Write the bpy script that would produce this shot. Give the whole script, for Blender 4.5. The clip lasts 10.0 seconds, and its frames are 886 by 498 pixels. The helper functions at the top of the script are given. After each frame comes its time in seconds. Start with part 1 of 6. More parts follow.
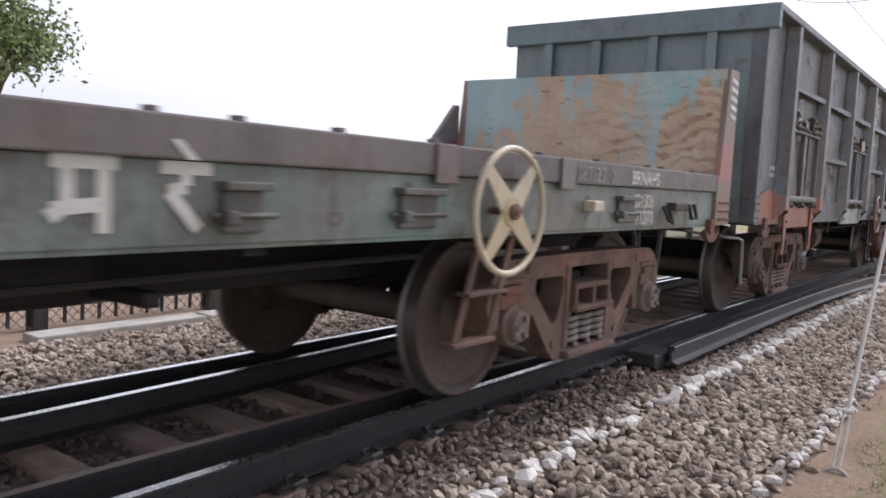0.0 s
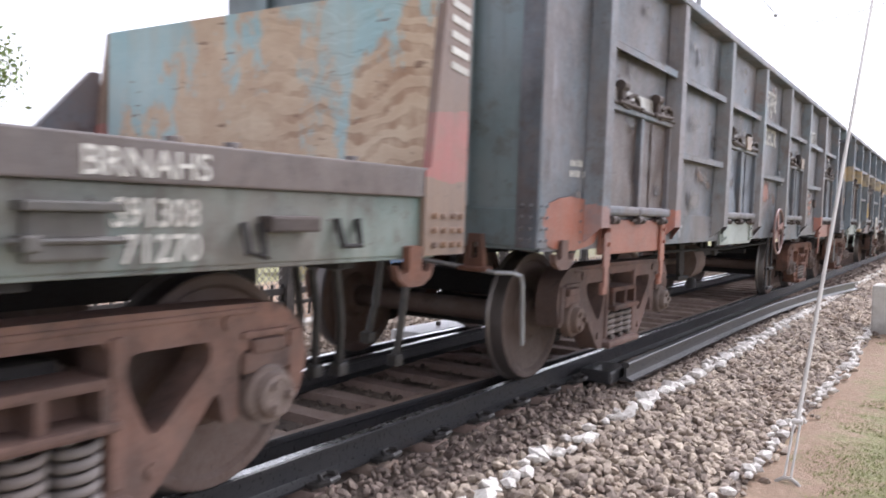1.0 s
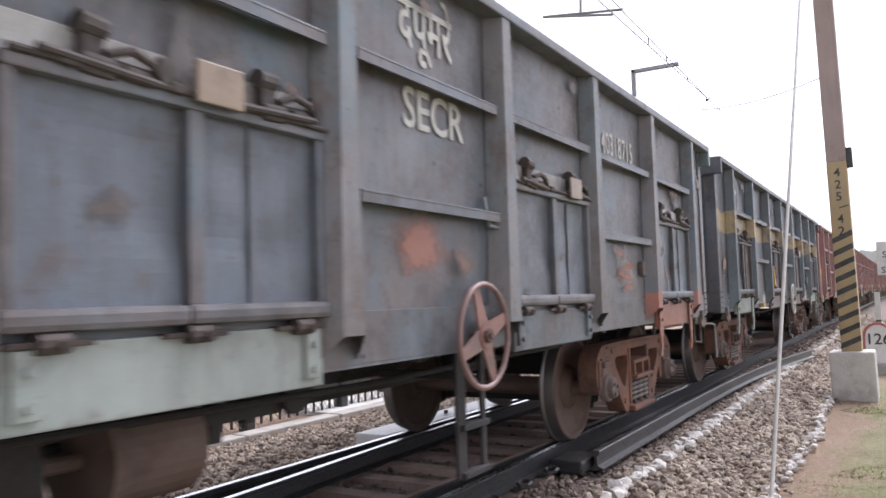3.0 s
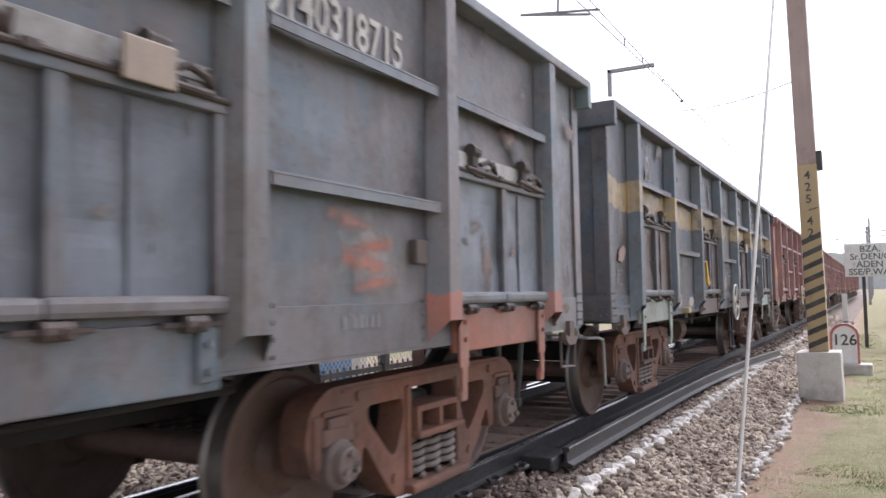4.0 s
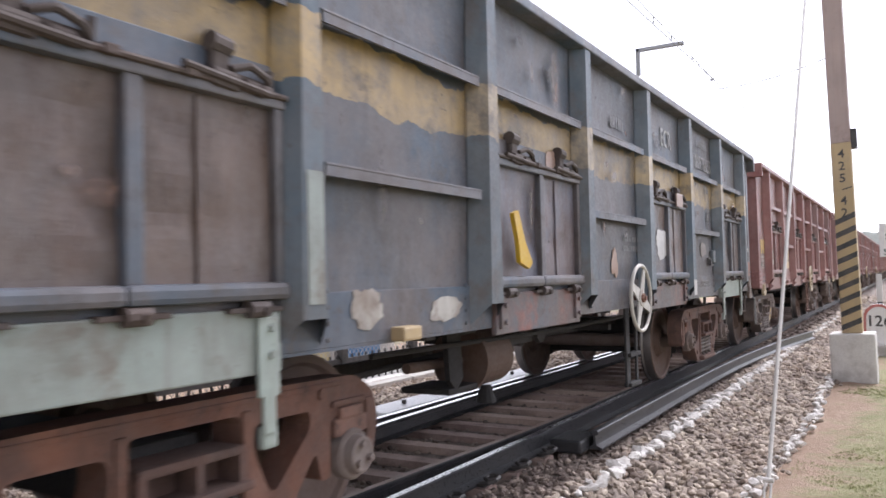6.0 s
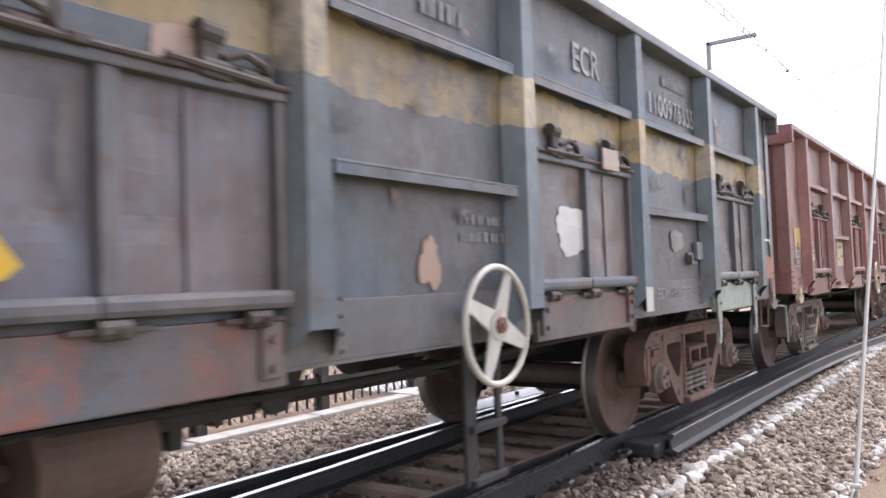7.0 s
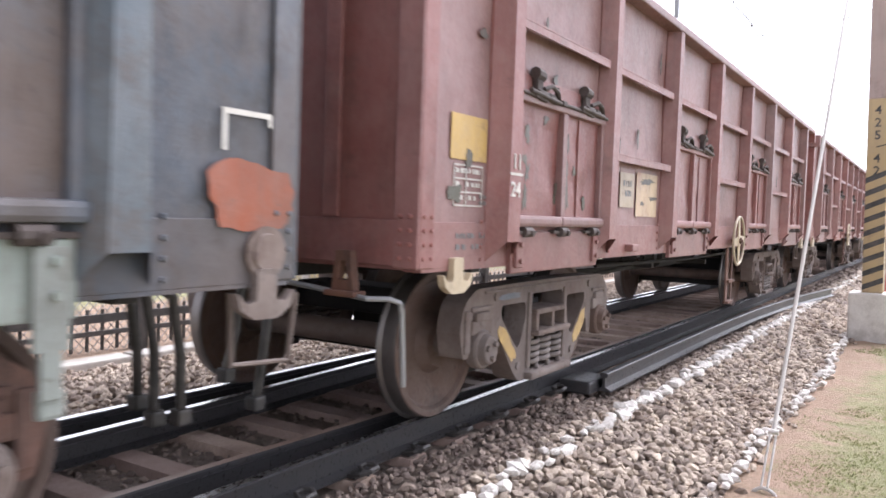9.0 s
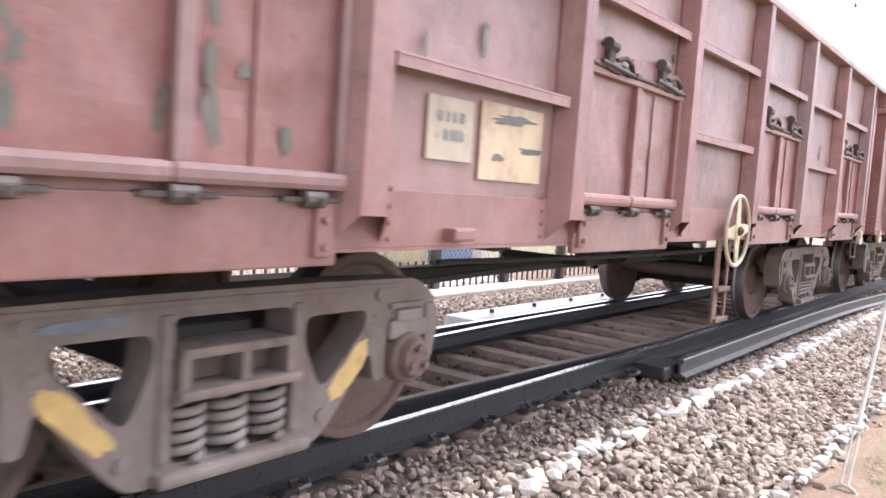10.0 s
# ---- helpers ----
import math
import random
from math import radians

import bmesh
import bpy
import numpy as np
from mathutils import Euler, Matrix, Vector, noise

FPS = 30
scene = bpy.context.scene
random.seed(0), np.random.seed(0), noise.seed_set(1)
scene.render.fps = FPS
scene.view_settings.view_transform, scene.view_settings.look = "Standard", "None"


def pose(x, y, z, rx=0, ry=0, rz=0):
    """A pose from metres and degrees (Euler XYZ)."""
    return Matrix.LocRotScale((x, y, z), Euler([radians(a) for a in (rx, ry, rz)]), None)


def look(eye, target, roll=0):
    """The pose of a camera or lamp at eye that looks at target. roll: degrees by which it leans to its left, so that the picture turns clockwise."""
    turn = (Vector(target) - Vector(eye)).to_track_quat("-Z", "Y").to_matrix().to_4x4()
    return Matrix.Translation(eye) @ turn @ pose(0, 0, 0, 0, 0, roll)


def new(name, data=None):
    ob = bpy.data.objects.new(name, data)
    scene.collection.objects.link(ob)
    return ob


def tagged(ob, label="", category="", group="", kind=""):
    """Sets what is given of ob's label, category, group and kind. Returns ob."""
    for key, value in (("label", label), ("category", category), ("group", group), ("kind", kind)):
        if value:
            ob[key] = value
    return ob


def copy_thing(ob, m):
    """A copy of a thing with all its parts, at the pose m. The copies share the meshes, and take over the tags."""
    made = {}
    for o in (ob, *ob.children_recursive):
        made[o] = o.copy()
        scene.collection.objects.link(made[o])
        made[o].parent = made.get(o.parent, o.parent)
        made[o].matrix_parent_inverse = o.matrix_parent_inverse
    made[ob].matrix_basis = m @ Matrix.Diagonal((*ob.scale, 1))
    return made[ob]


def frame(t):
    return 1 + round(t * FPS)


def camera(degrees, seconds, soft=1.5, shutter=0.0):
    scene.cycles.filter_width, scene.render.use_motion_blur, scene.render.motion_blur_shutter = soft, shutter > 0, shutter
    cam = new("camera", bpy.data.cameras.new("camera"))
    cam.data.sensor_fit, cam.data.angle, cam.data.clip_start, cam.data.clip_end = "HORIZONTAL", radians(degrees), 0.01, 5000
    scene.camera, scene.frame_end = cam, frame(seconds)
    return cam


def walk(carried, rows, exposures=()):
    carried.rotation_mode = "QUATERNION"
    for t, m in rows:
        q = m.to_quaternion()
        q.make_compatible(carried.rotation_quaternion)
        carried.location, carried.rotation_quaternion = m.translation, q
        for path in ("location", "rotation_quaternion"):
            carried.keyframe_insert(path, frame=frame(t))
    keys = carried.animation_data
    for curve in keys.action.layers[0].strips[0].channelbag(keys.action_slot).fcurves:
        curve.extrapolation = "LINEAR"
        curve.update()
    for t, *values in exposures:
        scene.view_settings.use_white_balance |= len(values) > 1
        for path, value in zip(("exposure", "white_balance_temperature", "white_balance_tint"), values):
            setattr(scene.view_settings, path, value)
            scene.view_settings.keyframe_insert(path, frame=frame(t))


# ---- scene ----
import mathutils
from mathutils import geometry

# Camera: held by hand beside the line. Rows: time, place, yaw, pitch, roll.
# World: y along the line, away from the camera; x to its right; rail top at z = 0.
cam = camera(58.61, 10.0, soft=1.6, shutter=0.3)
PATH = [
    (0.0, 3.607, -0.006, 1.296, 36.77, -4.84, -2.83),
    (0.5, 3.628, -0.005, 1.310, 35.97, -6.10, -2.88),
    (1, 3.614, -0.011, 1.285, 33.46, -3.06, -2.01),
    (1.5, 3.628, -0.007, 1.303, 30.88, -0.59, -0.63),
    (2, 3.623, -0.000, 1.329, 30.79, 1.54, 1.34),
    (2.5, 3.625, -0.011, 1.330, 31.12, 3.34, 1.76),
    (4, 3.636, 0.003, 1.319, 28.68, 3.36, 1.05),
    (4.5, 3.652, 0.005, 1.318, 28.05, 2.13, 0.56),
    (5, 3.640, 0.007, 1.316, 27.75, 1.00, -0.28),
    (5.5, 3.632, 0.006, 1.329, 28.20, 1.53, 0.34),
    (7, 3.633, 0.007, 1.339, 35.65, 2.39, 2.09),
    (7.5, 3.632, 0.007, 1.340, 35.60, 2.28, 1.90),
    (8, 3.617, 0.006, 1.357, 35.46, 3.28, 3.29),
    (8.5, 3.635, 0.007, 1.342, 33.20, 1.77, 0.79),
    (9, 3.632, 0.010, 1.330, 32.15, -2.58, -1.91),
    (9.5, 3.643, -0.011, 1.266, 35.76, -3.89, -3.69),
    (10, 3.636, -0.005, 1.302, 37.80, -4.35, -3.78),
]
EXPOSURES = [(t, e, 5900, 19) for t, e in ((0.0, 0.48), (0.5, 1.12), (1.0, 1.12), (1.5, 1.1), (2.5, 0.83), (4.0, 0.84), (5.5, 0.92), (7.0, 1.23), (8.5, 1.18), (9.5, 1.76), (10.0, 1.82))]
walk(cam, [(t, pose(x, y, z, 90 + p, r, w)) for t, x, y, z, w, p, r in PATH], EXPOSURES)

# Metres that the train has moved towards the camera at each time.
TRAVEL = [(0.0, 0.00), (0.5, 1.80), (1.0, 3.59), (1.5, 5.38), (2.0, 7.19), (2.5, 9.00), (4.0, 14.49), (4.5, 16.29), (5.0, 18.10), (5.5, 19.89), (7.0, 25.28), (7.5, 27.08), (8.0, 28.86), (8.5, 30.63), (9.0, 32.37), (9.5, 34.08), (10.0, 35.81)]

# ---- light: a bright overcast sky with a broad, weak sun ----
world = bpy.data.worlds.new("sky")
scene.world = world
world.use_nodes = True
wn, wl = world.node_tree.nodes, world.node_tree.links
sky = wn.new("ShaderNodeTexSky")
sky.sky_type, sky.sun_disc = "NISHITA", False
sky.sun_elevation, sky.sun_rotation = radians(49), radians(12)
sky.air_density, sky.dust_density, sky.ozone_density = 1.0, 1.5, 1.0
grey = wn.new("ShaderNodeHueSaturation")
grey.inputs["Saturation"].default_value = 0.02
wl.new(sky.outputs[0], grey.inputs["Color"])
wl.new(grey.outputs[0], wn["Background"].inputs["Color"])
wn["Background"].inputs["Strength"].default_value = 0.14
sun = new("sun", bpy.data.lights.new("sun", "SUN"))
sun.data.energy, sun.data.angle, sun.data.color = 2.3, radians(32), (1.0, 0.96, 0.9)
sun.matrix_world = look((6, 33, 34), (0, 5, 0))


# ---- materials ----
def shader(name):
    m = bpy.data.materials.new(name)
    m.use_nodes = True
    return m, m.node_tree, m.node_tree.nodes["Principled BSDF"]


def rgba(c):
    return (c[0], c[1], c[2], 1.0)


def coords(nt, stretch=(1, 1, 1), shift=True):
    """Object coordinates, shifted per object so that repeats differ."""
    tc = nt.nodes.new("ShaderNodeTexCoord")
    mp = nt.nodes.new("ShaderNodeMapping")
    mp.inputs["Scale"].default_value = stretch
    nt.links.new(tc.outputs["Object"], mp.inputs["Vector"])
    if shift:
        info = nt.nodes.new("ShaderNodeObjectInfo")
        mul = nt.nodes.new("ShaderNodeMath")
        mul.operation = "MULTIPLY"
        mul.inputs[1].default_value = 53.0
        nt.links.new(info.outputs["Random"], mul.inputs[0])
        nt.links.new(mul.outputs[0], mp.inputs["Location"])
    return mp.outputs["Vector"]


def noise_tex(nt, vec, scale, detail=5.0, rough=0.6):
    n = nt.nodes.new("ShaderNodeTexNoise")
    n.inputs["Scale"].default_value = scale
    n.inputs["Detail"].default_value = detail
    n.inputs["Roughness"].default_value = rough
    nt.links.new(vec, n.inputs["Vector"])
    return n.outputs["Fac"]


def ramp(nt, fac, lo, hi, a=0.0, b=1.0):
    r = nt.nodes.new("ShaderNodeMapRange")
    r.inputs["From Min"].default_value, r.inputs["From Max"].default_value = lo, hi
    r.inputs["To Min"].default_value, r.inputs["To Max"].default_value = a, b
    nt.links.new(fac, r.inputs["Value"])
    return r.outputs["Result"]


def mix(nt, fac, a, b):
    """Colours or sockets a and b mixed by fac."""
    n = nt.nodes.new("ShaderNodeMix")
    n.data_type = "RGBA"
    for socket, value in ((n.inputs[0], fac), (n.inputs[6], a), (n.inputs[7], b)):
        if isinstance(value, tuple):
            socket.default_value = rgba(value)
        elif isinstance(value, float):
            socket.default_value = value
        else:
            nt.links.new(value, socket)
    return n.outputs[2]


def calc(nt, op, a, b):
    n = nt.nodes.new("ShaderNodeMath")
    n.operation = op
    for socket, value in ((n.inputs[0], a), (n.inputs[1], b)):
        if isinstance(value, (int, float)):
            socket.default_value = value
        else:
            nt.links.new(value, socket)
    return n.outputs[0]


def bump(nt, bsdf, fac, strength, distance=0.01):
    b = nt.nodes.new("ShaderNodeBump")
    b.inputs["Strength"].default_value, b.inputs["Distance"].default_value = strength, distance
    nt.links.new(fac, b.inputs["Height"])
    nt.links.new(b.outputs[0], bsdf.inputs["Normal"])


def worn(name, c1, c2, rust=(0.10, 0.055, 0.04), amount=0.5, streaks=0.5, rough=0.42, metal=0.0, dust=(0.25, 0.22, 0.2), dusty=0.3,
         scale=1.0, band=None, relief=0.25, wobble=0.22, grime=0.0, stain=None, soft=False):
    """Old paint or bare steel: two tones, rust patches, vertical streaks, dust and fine relief. band: a painted stripe (low, high, colour) in height."""
    m, nt, bsdf = shader(name)
    v = coords(nt)
    tone = ramp(nt, noise_tex(nt, v, 1.1 * scale, 6.0, 0.65), 0.35, 0.65)
    col = mix(nt, tone, c1, c2)
    if stain:
        wide = ramp(nt, noise_tex(nt, coords(nt, (1.0, 1.0, 0.8)), 1.35, 9.0, 0.72), 0.43, 0.58)
        col = mix(nt, calc(nt, "MULTIPLY", wide, 0.75), col, stain)
        spot = ramp(nt, noise_tex(nt, coords(nt, (1.3, 1.3, 0.9)), 4.6, 9.0, 0.75), 0.56, 0.62, 0.0, 0.75)
        col = mix(nt, spot, col, tuple(0.55 * k for k in stain))
    if band:
        low, high, paint = band
        tc = nt.nodes.new("ShaderNodeTexCoord")
        sep = nt.nodes.new("ShaderNodeSeparateXYZ")
        nt.links.new(tc.outputs["Object"], sep.inputs[0])
        wob = calc(nt, "MULTIPLY", calc(nt, "SUBTRACT", noise_tex(nt, v, 3.0, 5.0, 0.6), 0.5), wobble)
        zz = calc(nt, "ADD", sep.outputs["Z"], wob)
        inside = calc(nt, "MULTIPLY", calc(nt, "GREATER_THAN", zz, low), calc(nt, "LESS_THAN", zz, high))
        thin = ramp(nt, noise_tex(nt, v, 7.0, 5.0, 0.7), 0.3, 0.55, 0.45, 1.0)
        col = mix(nt, calc(nt, "MULTIPLY", inside, thin), col, paint)
    patch = ramp(nt, noise_tex(nt, v, 2.7 * scale, 8.0, 0.7), 0.60 - 0.12 * amount, 0.68 - 0.05 * amount, 0.0, min(1.0, 0.4 + 0.6 * amount))
    col = mix(nt, patch, col, rust)
    chips = ramp(nt, noise_tex(nt, v, 16.0 * scale, 4.0, 0.6), 0.66, 0.70, 0.0, 0.8 * amount)
    col = mix(nt, chips, col, tuple(0.5 * k for k in rust))
    if grime:
        dings = ramp(nt, noise_tex(nt, coords(nt, (1.0, 1.0, 1.6)), 8.5, 10.0, 0.8), 0.605, 0.64, 0.0, 0.75 * grime)
        col = mix(nt, dings, col, tuple(0.6 * k for k in rust))
        bare = ramp(nt, noise_tex(nt, coords(nt, (1.0, 1.0, 2.2)), 11.0, 9.0, 0.8), 0.63, 0.66, 0.0, 0.5 * grime)
        col = mix(nt, bare, col, tuple(min(1.0, 1.6 * k + 0.02) for k in c2))
    run = noise_tex(nt, coords(nt, (9.0, 9.0, 0.5)), 1.6, 4.0, 0.6)
    col = mix(nt, ramp(nt, run, 0.52, 0.78, 0.0, streaks), col, tuple(0.75 * k for k in rust))
    if grime:
        soot = calc(nt, "MULTIPLY", ramp(nt, noise_tex(nt, v, 0.8, 4.0, 0.6), 0.38, 0.66), ramp(nt, noise_tex(nt, v, 3.3, 8.0, 0.75), 0.3, 0.62))
        col = mix(nt, calc(nt, "MULTIPLY", soot, grime), col, tuple(0.45 * k for k in rust))
        fade = calc(nt, "MULTIPLY", ramp(nt, noise_tex(nt, coords(nt, (1.0, 1.0, 0.6)), 1.9, 7.0, 0.7), 0.5, 0.72), 0.55 * grime)
        col = mix(nt, fade, col, tuple(min(1.0, 1.5 * k + 0.03) for k in c2))
        run2 = noise_tex(nt, coords(nt, (22.0, 22.0, 0.35)), 1.0, 3.0, 0.5)
        col = mix(nt, ramp(nt, run2, 0.60, 0.78, 0.0, 0.28 * grime), col, tuple(0.6 * k for k in rust))
    film = ramp(nt, noise_tex(nt, v, 5.0 * scale, 8.0, 0.75), 0.35, 0.75, 0.0, dusty)
    col = mix(nt, film, col, dust)
    info = nt.nodes.new("ShaderNodeObjectInfo")
    hsv = nt.nodes.new("ShaderNodeHueSaturation")
    nt.links.new(ramp(nt, info.outputs["Random"], 0.0, 1.0, 0.88, 1.14), hsv.inputs["Value"])
    nt.links.new(ramp(nt, calc(nt, "FRACT", calc(nt, "MULTIPLY", info.outputs["Random"], 7.0), 0.0), 0.0, 1.0, 0.8, 1.15), hsv.inputs["Saturation"])
    nt.links.new(col, hsv.inputs["Color"])
    nt.links.new(hsv.outputs[0], bsdf.inputs["Base Color"])
    grain = noise_tex(nt, v, 45.0 * scale, 5.0, 0.7)
    nt.links.new(ramp(nt, grain, 0.3, 0.7, rough - 0.1, min(1.0, rough + 0.2)), bsdf.inputs["Roughness"])
    bsdf.inputs["Metallic"].default_value = metal
    if soft:
        # a stain that thins out towards its rim in flecks
        tc = nt.nodes.new("ShaderNodeTexCoord")
        off = nt.nodes.new("ShaderNodeVectorMath")
        off.operation = "SUBTRACT"
        off.inputs[1].default_value = (0.5, 0.5, 0.5)
        nt.links.new(tc.outputs["Generated"], off.inputs[0])
        flat = nt.nodes.new("ShaderNodeVectorMath")
        flat.operation = "MULTIPLY"
        flat.inputs[1].default_value = (0.0, 2.0, 2.0)
        nt.links.new(off.outputs[0], flat.inputs[0])
        far = nt.nodes.new("ShaderNodeVectorMath")
        far.operation = "LENGTH"
        nt.links.new(flat.outputs[0], far.inputs[0])
        fleck = calc(nt, "ADD", calc(nt, "MULTIPLY", noise_tex(nt, v, 3.6, 9.0, 0.75), 2.6), noise_tex(nt, v, 22.0, 5.0, 0.7))
        hold = calc(nt, "SUBTRACT", calc(nt, "MULTIPLY", fleck, 0.9), calc(nt, "MULTIPLY", far.outputs["Value"], 1.15))
        nt.links.new(ramp(nt, hold, 0.95, 1.45, 0.0, 0.78), bsdf.inputs["Alpha"])
    bump(nt, bsdf, calc(nt, "ADD", grain, calc(nt, "MULTIPLY", patch, 0.6)), relief, 0.006)
    return m


def mottled(name, c1, c2, c3=None, scale=3.0, fine=30.0, rough=0.9, relief=0.4, distance=0.02, per="none", spread=0.0):
    """Stone, earth, concrete, leaves: tones at two scales; per: 'object' or 'island' for a shade of its own per piece."""
    m, nt, bsdf = shader(name)
    v = coords(nt, shift=per == "object")
    col = mix(nt, ramp(nt, noise_tex(nt, v, scale, 6.0, 0.65), 0.35, 0.65), c1, c2)
    if c3:
        col = mix(nt, ramp(nt, noise_tex(nt, v, scale * 0.37, 6.0, 0.7), 0.52, 0.62), col, c3)
    grain = noise_tex(nt, v, fine, 6.0, 0.7)
    col = mix(nt, ramp(nt, grain, 0.35, 0.75, 0.0, 0.45), col, tuple(0.55 * k for k in c1))
    if per != "none":
        if per == "object":
            rnd = nt.nodes.new("ShaderNodeObjectInfo").outputs["Random"]
        else:
            rnd = nt.nodes.new("ShaderNodeNewGeometry").outputs["Random Per Island"]
        hsv = nt.nodes.new("ShaderNodeHueSaturation")
        nt.links.new(ramp(nt, rnd, 0.0, 1.0, 1.0 - spread, 1.0 + spread), hsv.inputs["Value"])
        nt.links.new(ramp(nt, rnd, 0.0, 1.0, 0.49, 0.51), hsv.inputs["Hue"])
        nt.links.new(col, hsv.inputs["Color"])
        col = hsv.outputs[0]
    nt.links.new(col, bsdf.inputs["Base Color"])
    bsdf.inputs["Roughness"].default_value = rough
    bump(nt, bsdf, grain, relief, distance)
    return m


def turf(name):
    """Reddish bare soil along the foot of the ballast that gives way to thin green turf."""
    m, nt, bsdf = shader(name)
    v = coords(nt)
    soil = mix(nt, ramp(nt, noise_tex(nt, v, 1.7, 8.0, 0.7), 0.35, 0.65), (0.34, 0.225, 0.155), (0.43, 0.30, 0.215))
    green = mix(nt, ramp(nt, noise_tex(nt, v, 2.3, 8.0, 0.7), 0.35, 0.65), (0.225, 0.235, 0.10), (0.34, 0.315, 0.16))
    tc = nt.nodes.new("ShaderNodeTexCoord")
    sep = nt.nodes.new("ShaderNodeSeparateXYZ")
    nt.links.new(tc.outputs["Object"], sep.inputs[0])
    away = calc(nt, "MAXIMUM", ramp(nt, sep.outputs["X"], 2.3, 3.3, -0.11, 0.09), ramp(nt, sep.outputs["X"], -8.0, -10.0, -0.15, 0.3))
    field = calc(nt, "ADD", calc(nt, "ADD", calc(nt, "MULTIPLY", noise_tex(nt, v, 0.75, 9.0, 0.72), 0.55), calc(nt, "MULTIPLY", noise_tex(nt, v, 4.5, 8.0, 0.75), 0.45)), away)
    col = mix(nt, ramp(nt, field, 0.465, 0.60), soil, green)
    grain = noise_tex(nt, v, 26.0, 8.0, 0.75)
    col = mix(nt, ramp(nt, grain, 0.42, 0.68, 0.0, 0.55), col, (0.13, 0.11, 0.06))
    col = mix(nt, ramp(nt, noise_tex(nt, v, 60.0, 4.0, 0.6), 0.58, 0.68, 0.0, 0.5), col, (0.46, 0.38, 0.28))
    nt.links.new(col, bsdf.inputs["Base Color"])
    bsdf.inputs["Roughness"].default_value = 0.95
    bump(nt, bsdf, grain, 1.0, 0.04)
    return m


def peeling(name):
    """Sky-blue paint that hangs on in tongues from the top edge, over tan rust with wavy scaled layers towards one corner."""
    m, nt, bsdf = shader(name)
    v = coords(nt, shift=False)
    tc = nt.nodes.new("ShaderNodeTexCoord")
    sep = nt.nodes.new("ShaderNodeSeparateXYZ")
    nt.links.new(tc.outputs["Object"], sep.inputs[0])
    along, up = sep.outputs["Y"], sep.outputs["Z"]
    tongue = noise_tex(nt, coords(nt, (1, 1.9, 0.55), False), 1.0, 3.0, 0.5)
    edge = noise_tex(nt, coords(nt, (1, 7.0, 3.5), False), 1.0, 8.0, 0.7)
    lean = ramp(nt, along, -1.2, 1.5, 0.10, -0.12)
    field = calc(nt, "ADD", calc(nt, "ADD", tongue, calc(nt, "MULTIPLY", calc(nt, "SUBTRACT", edge, 0.5), 0.65)), calc(nt, "ADD", lean, ramp(nt, up, 1.5, 2.3, -0.13, 0.14)))
    blue = ramp(nt, field, 0.495, 0.555)
    rust = mix(nt, ramp(nt, noise_tex(nt, v, 3.0, 8.0, 0.7), 0.35, 0.65), (0.62, 0.50, 0.365), (0.50, 0.36, 0.25))
    wavy = nt.nodes.new("ShaderNodeTexWave")
    wavy.wave_type, wavy.bands_direction = "BANDS", "Z"
    wavy.inputs["Scale"].default_value, wavy.inputs["Distortion"].default_value = 2.6, 16.0
    wavy.inputs["Detail"].default_value, wavy.inputs["Detail Scale"].default_value = 4.0, 0.9
    nt.links.new(coords(nt, (1, 0.8, 1), False), wavy.inputs["Vector"])
    layers = calc(nt, "MULTIPLY", ramp(nt, wavy.outputs["Fac"], 0.45, 0.75), ramp(nt, calc(nt, "ADD", along, calc(nt, "MULTIPLY", tongue, 1.6)), 0.7, 1.6, 0.12, 0.75))
    rust = mix(nt, calc(nt, "MULTIPLY", layers, ramp(nt, edge, 0.35, 0.6)), rust, (0.29, 0.165, 0.10))
    paint = mix(nt, ramp(nt, noise_tex(nt, v, 2.2, 6.0, 0.6), 0.35, 0.65), (0.33, 0.49, 0.51), (0.44, 0.55, 0.54))
    paint = mix(nt, ramp(nt, noise_tex(nt, coords(nt, (1, 5.0, 0.7), False), 1.0, 4.0, 0.6), 0.5, 0.7, 0.0, 0.45), paint, (0.46, 0.40, 0.31))
    col = mix(nt, blue, rust, paint)
    dash = ramp(nt, noise_tex(nt, coords(nt, (1, 5.0, 17.0), False), 1.0, 4.0, 0.6), 0.64, 0.69, 0.0, 0.8)
    col = mix(nt, dash, col, (0.17, 0.10, 0.07))
    col = mix(nt, ramp(nt, noise_tex(nt, coords(nt, (1, 26.0, 0.8), False), 1.0, 3.0, 0.5), 0.58, 0.75, 0.0, 0.3), col, (0.44, 0.31, 0.21))
    nt.links.new(col, bsdf.inputs["Base Color"])
    bsdf.inputs["Roughness"].default_value = 0.75
    bump(nt, bsdf, calc(nt, "ADD", calc(nt, "MULTIPLY", blue, 0.8), calc(nt, "SUBTRACT", noise_tex(nt, v, 40.0, 5.0, 0.7), layers)), 0.5, 0.008)
    return m


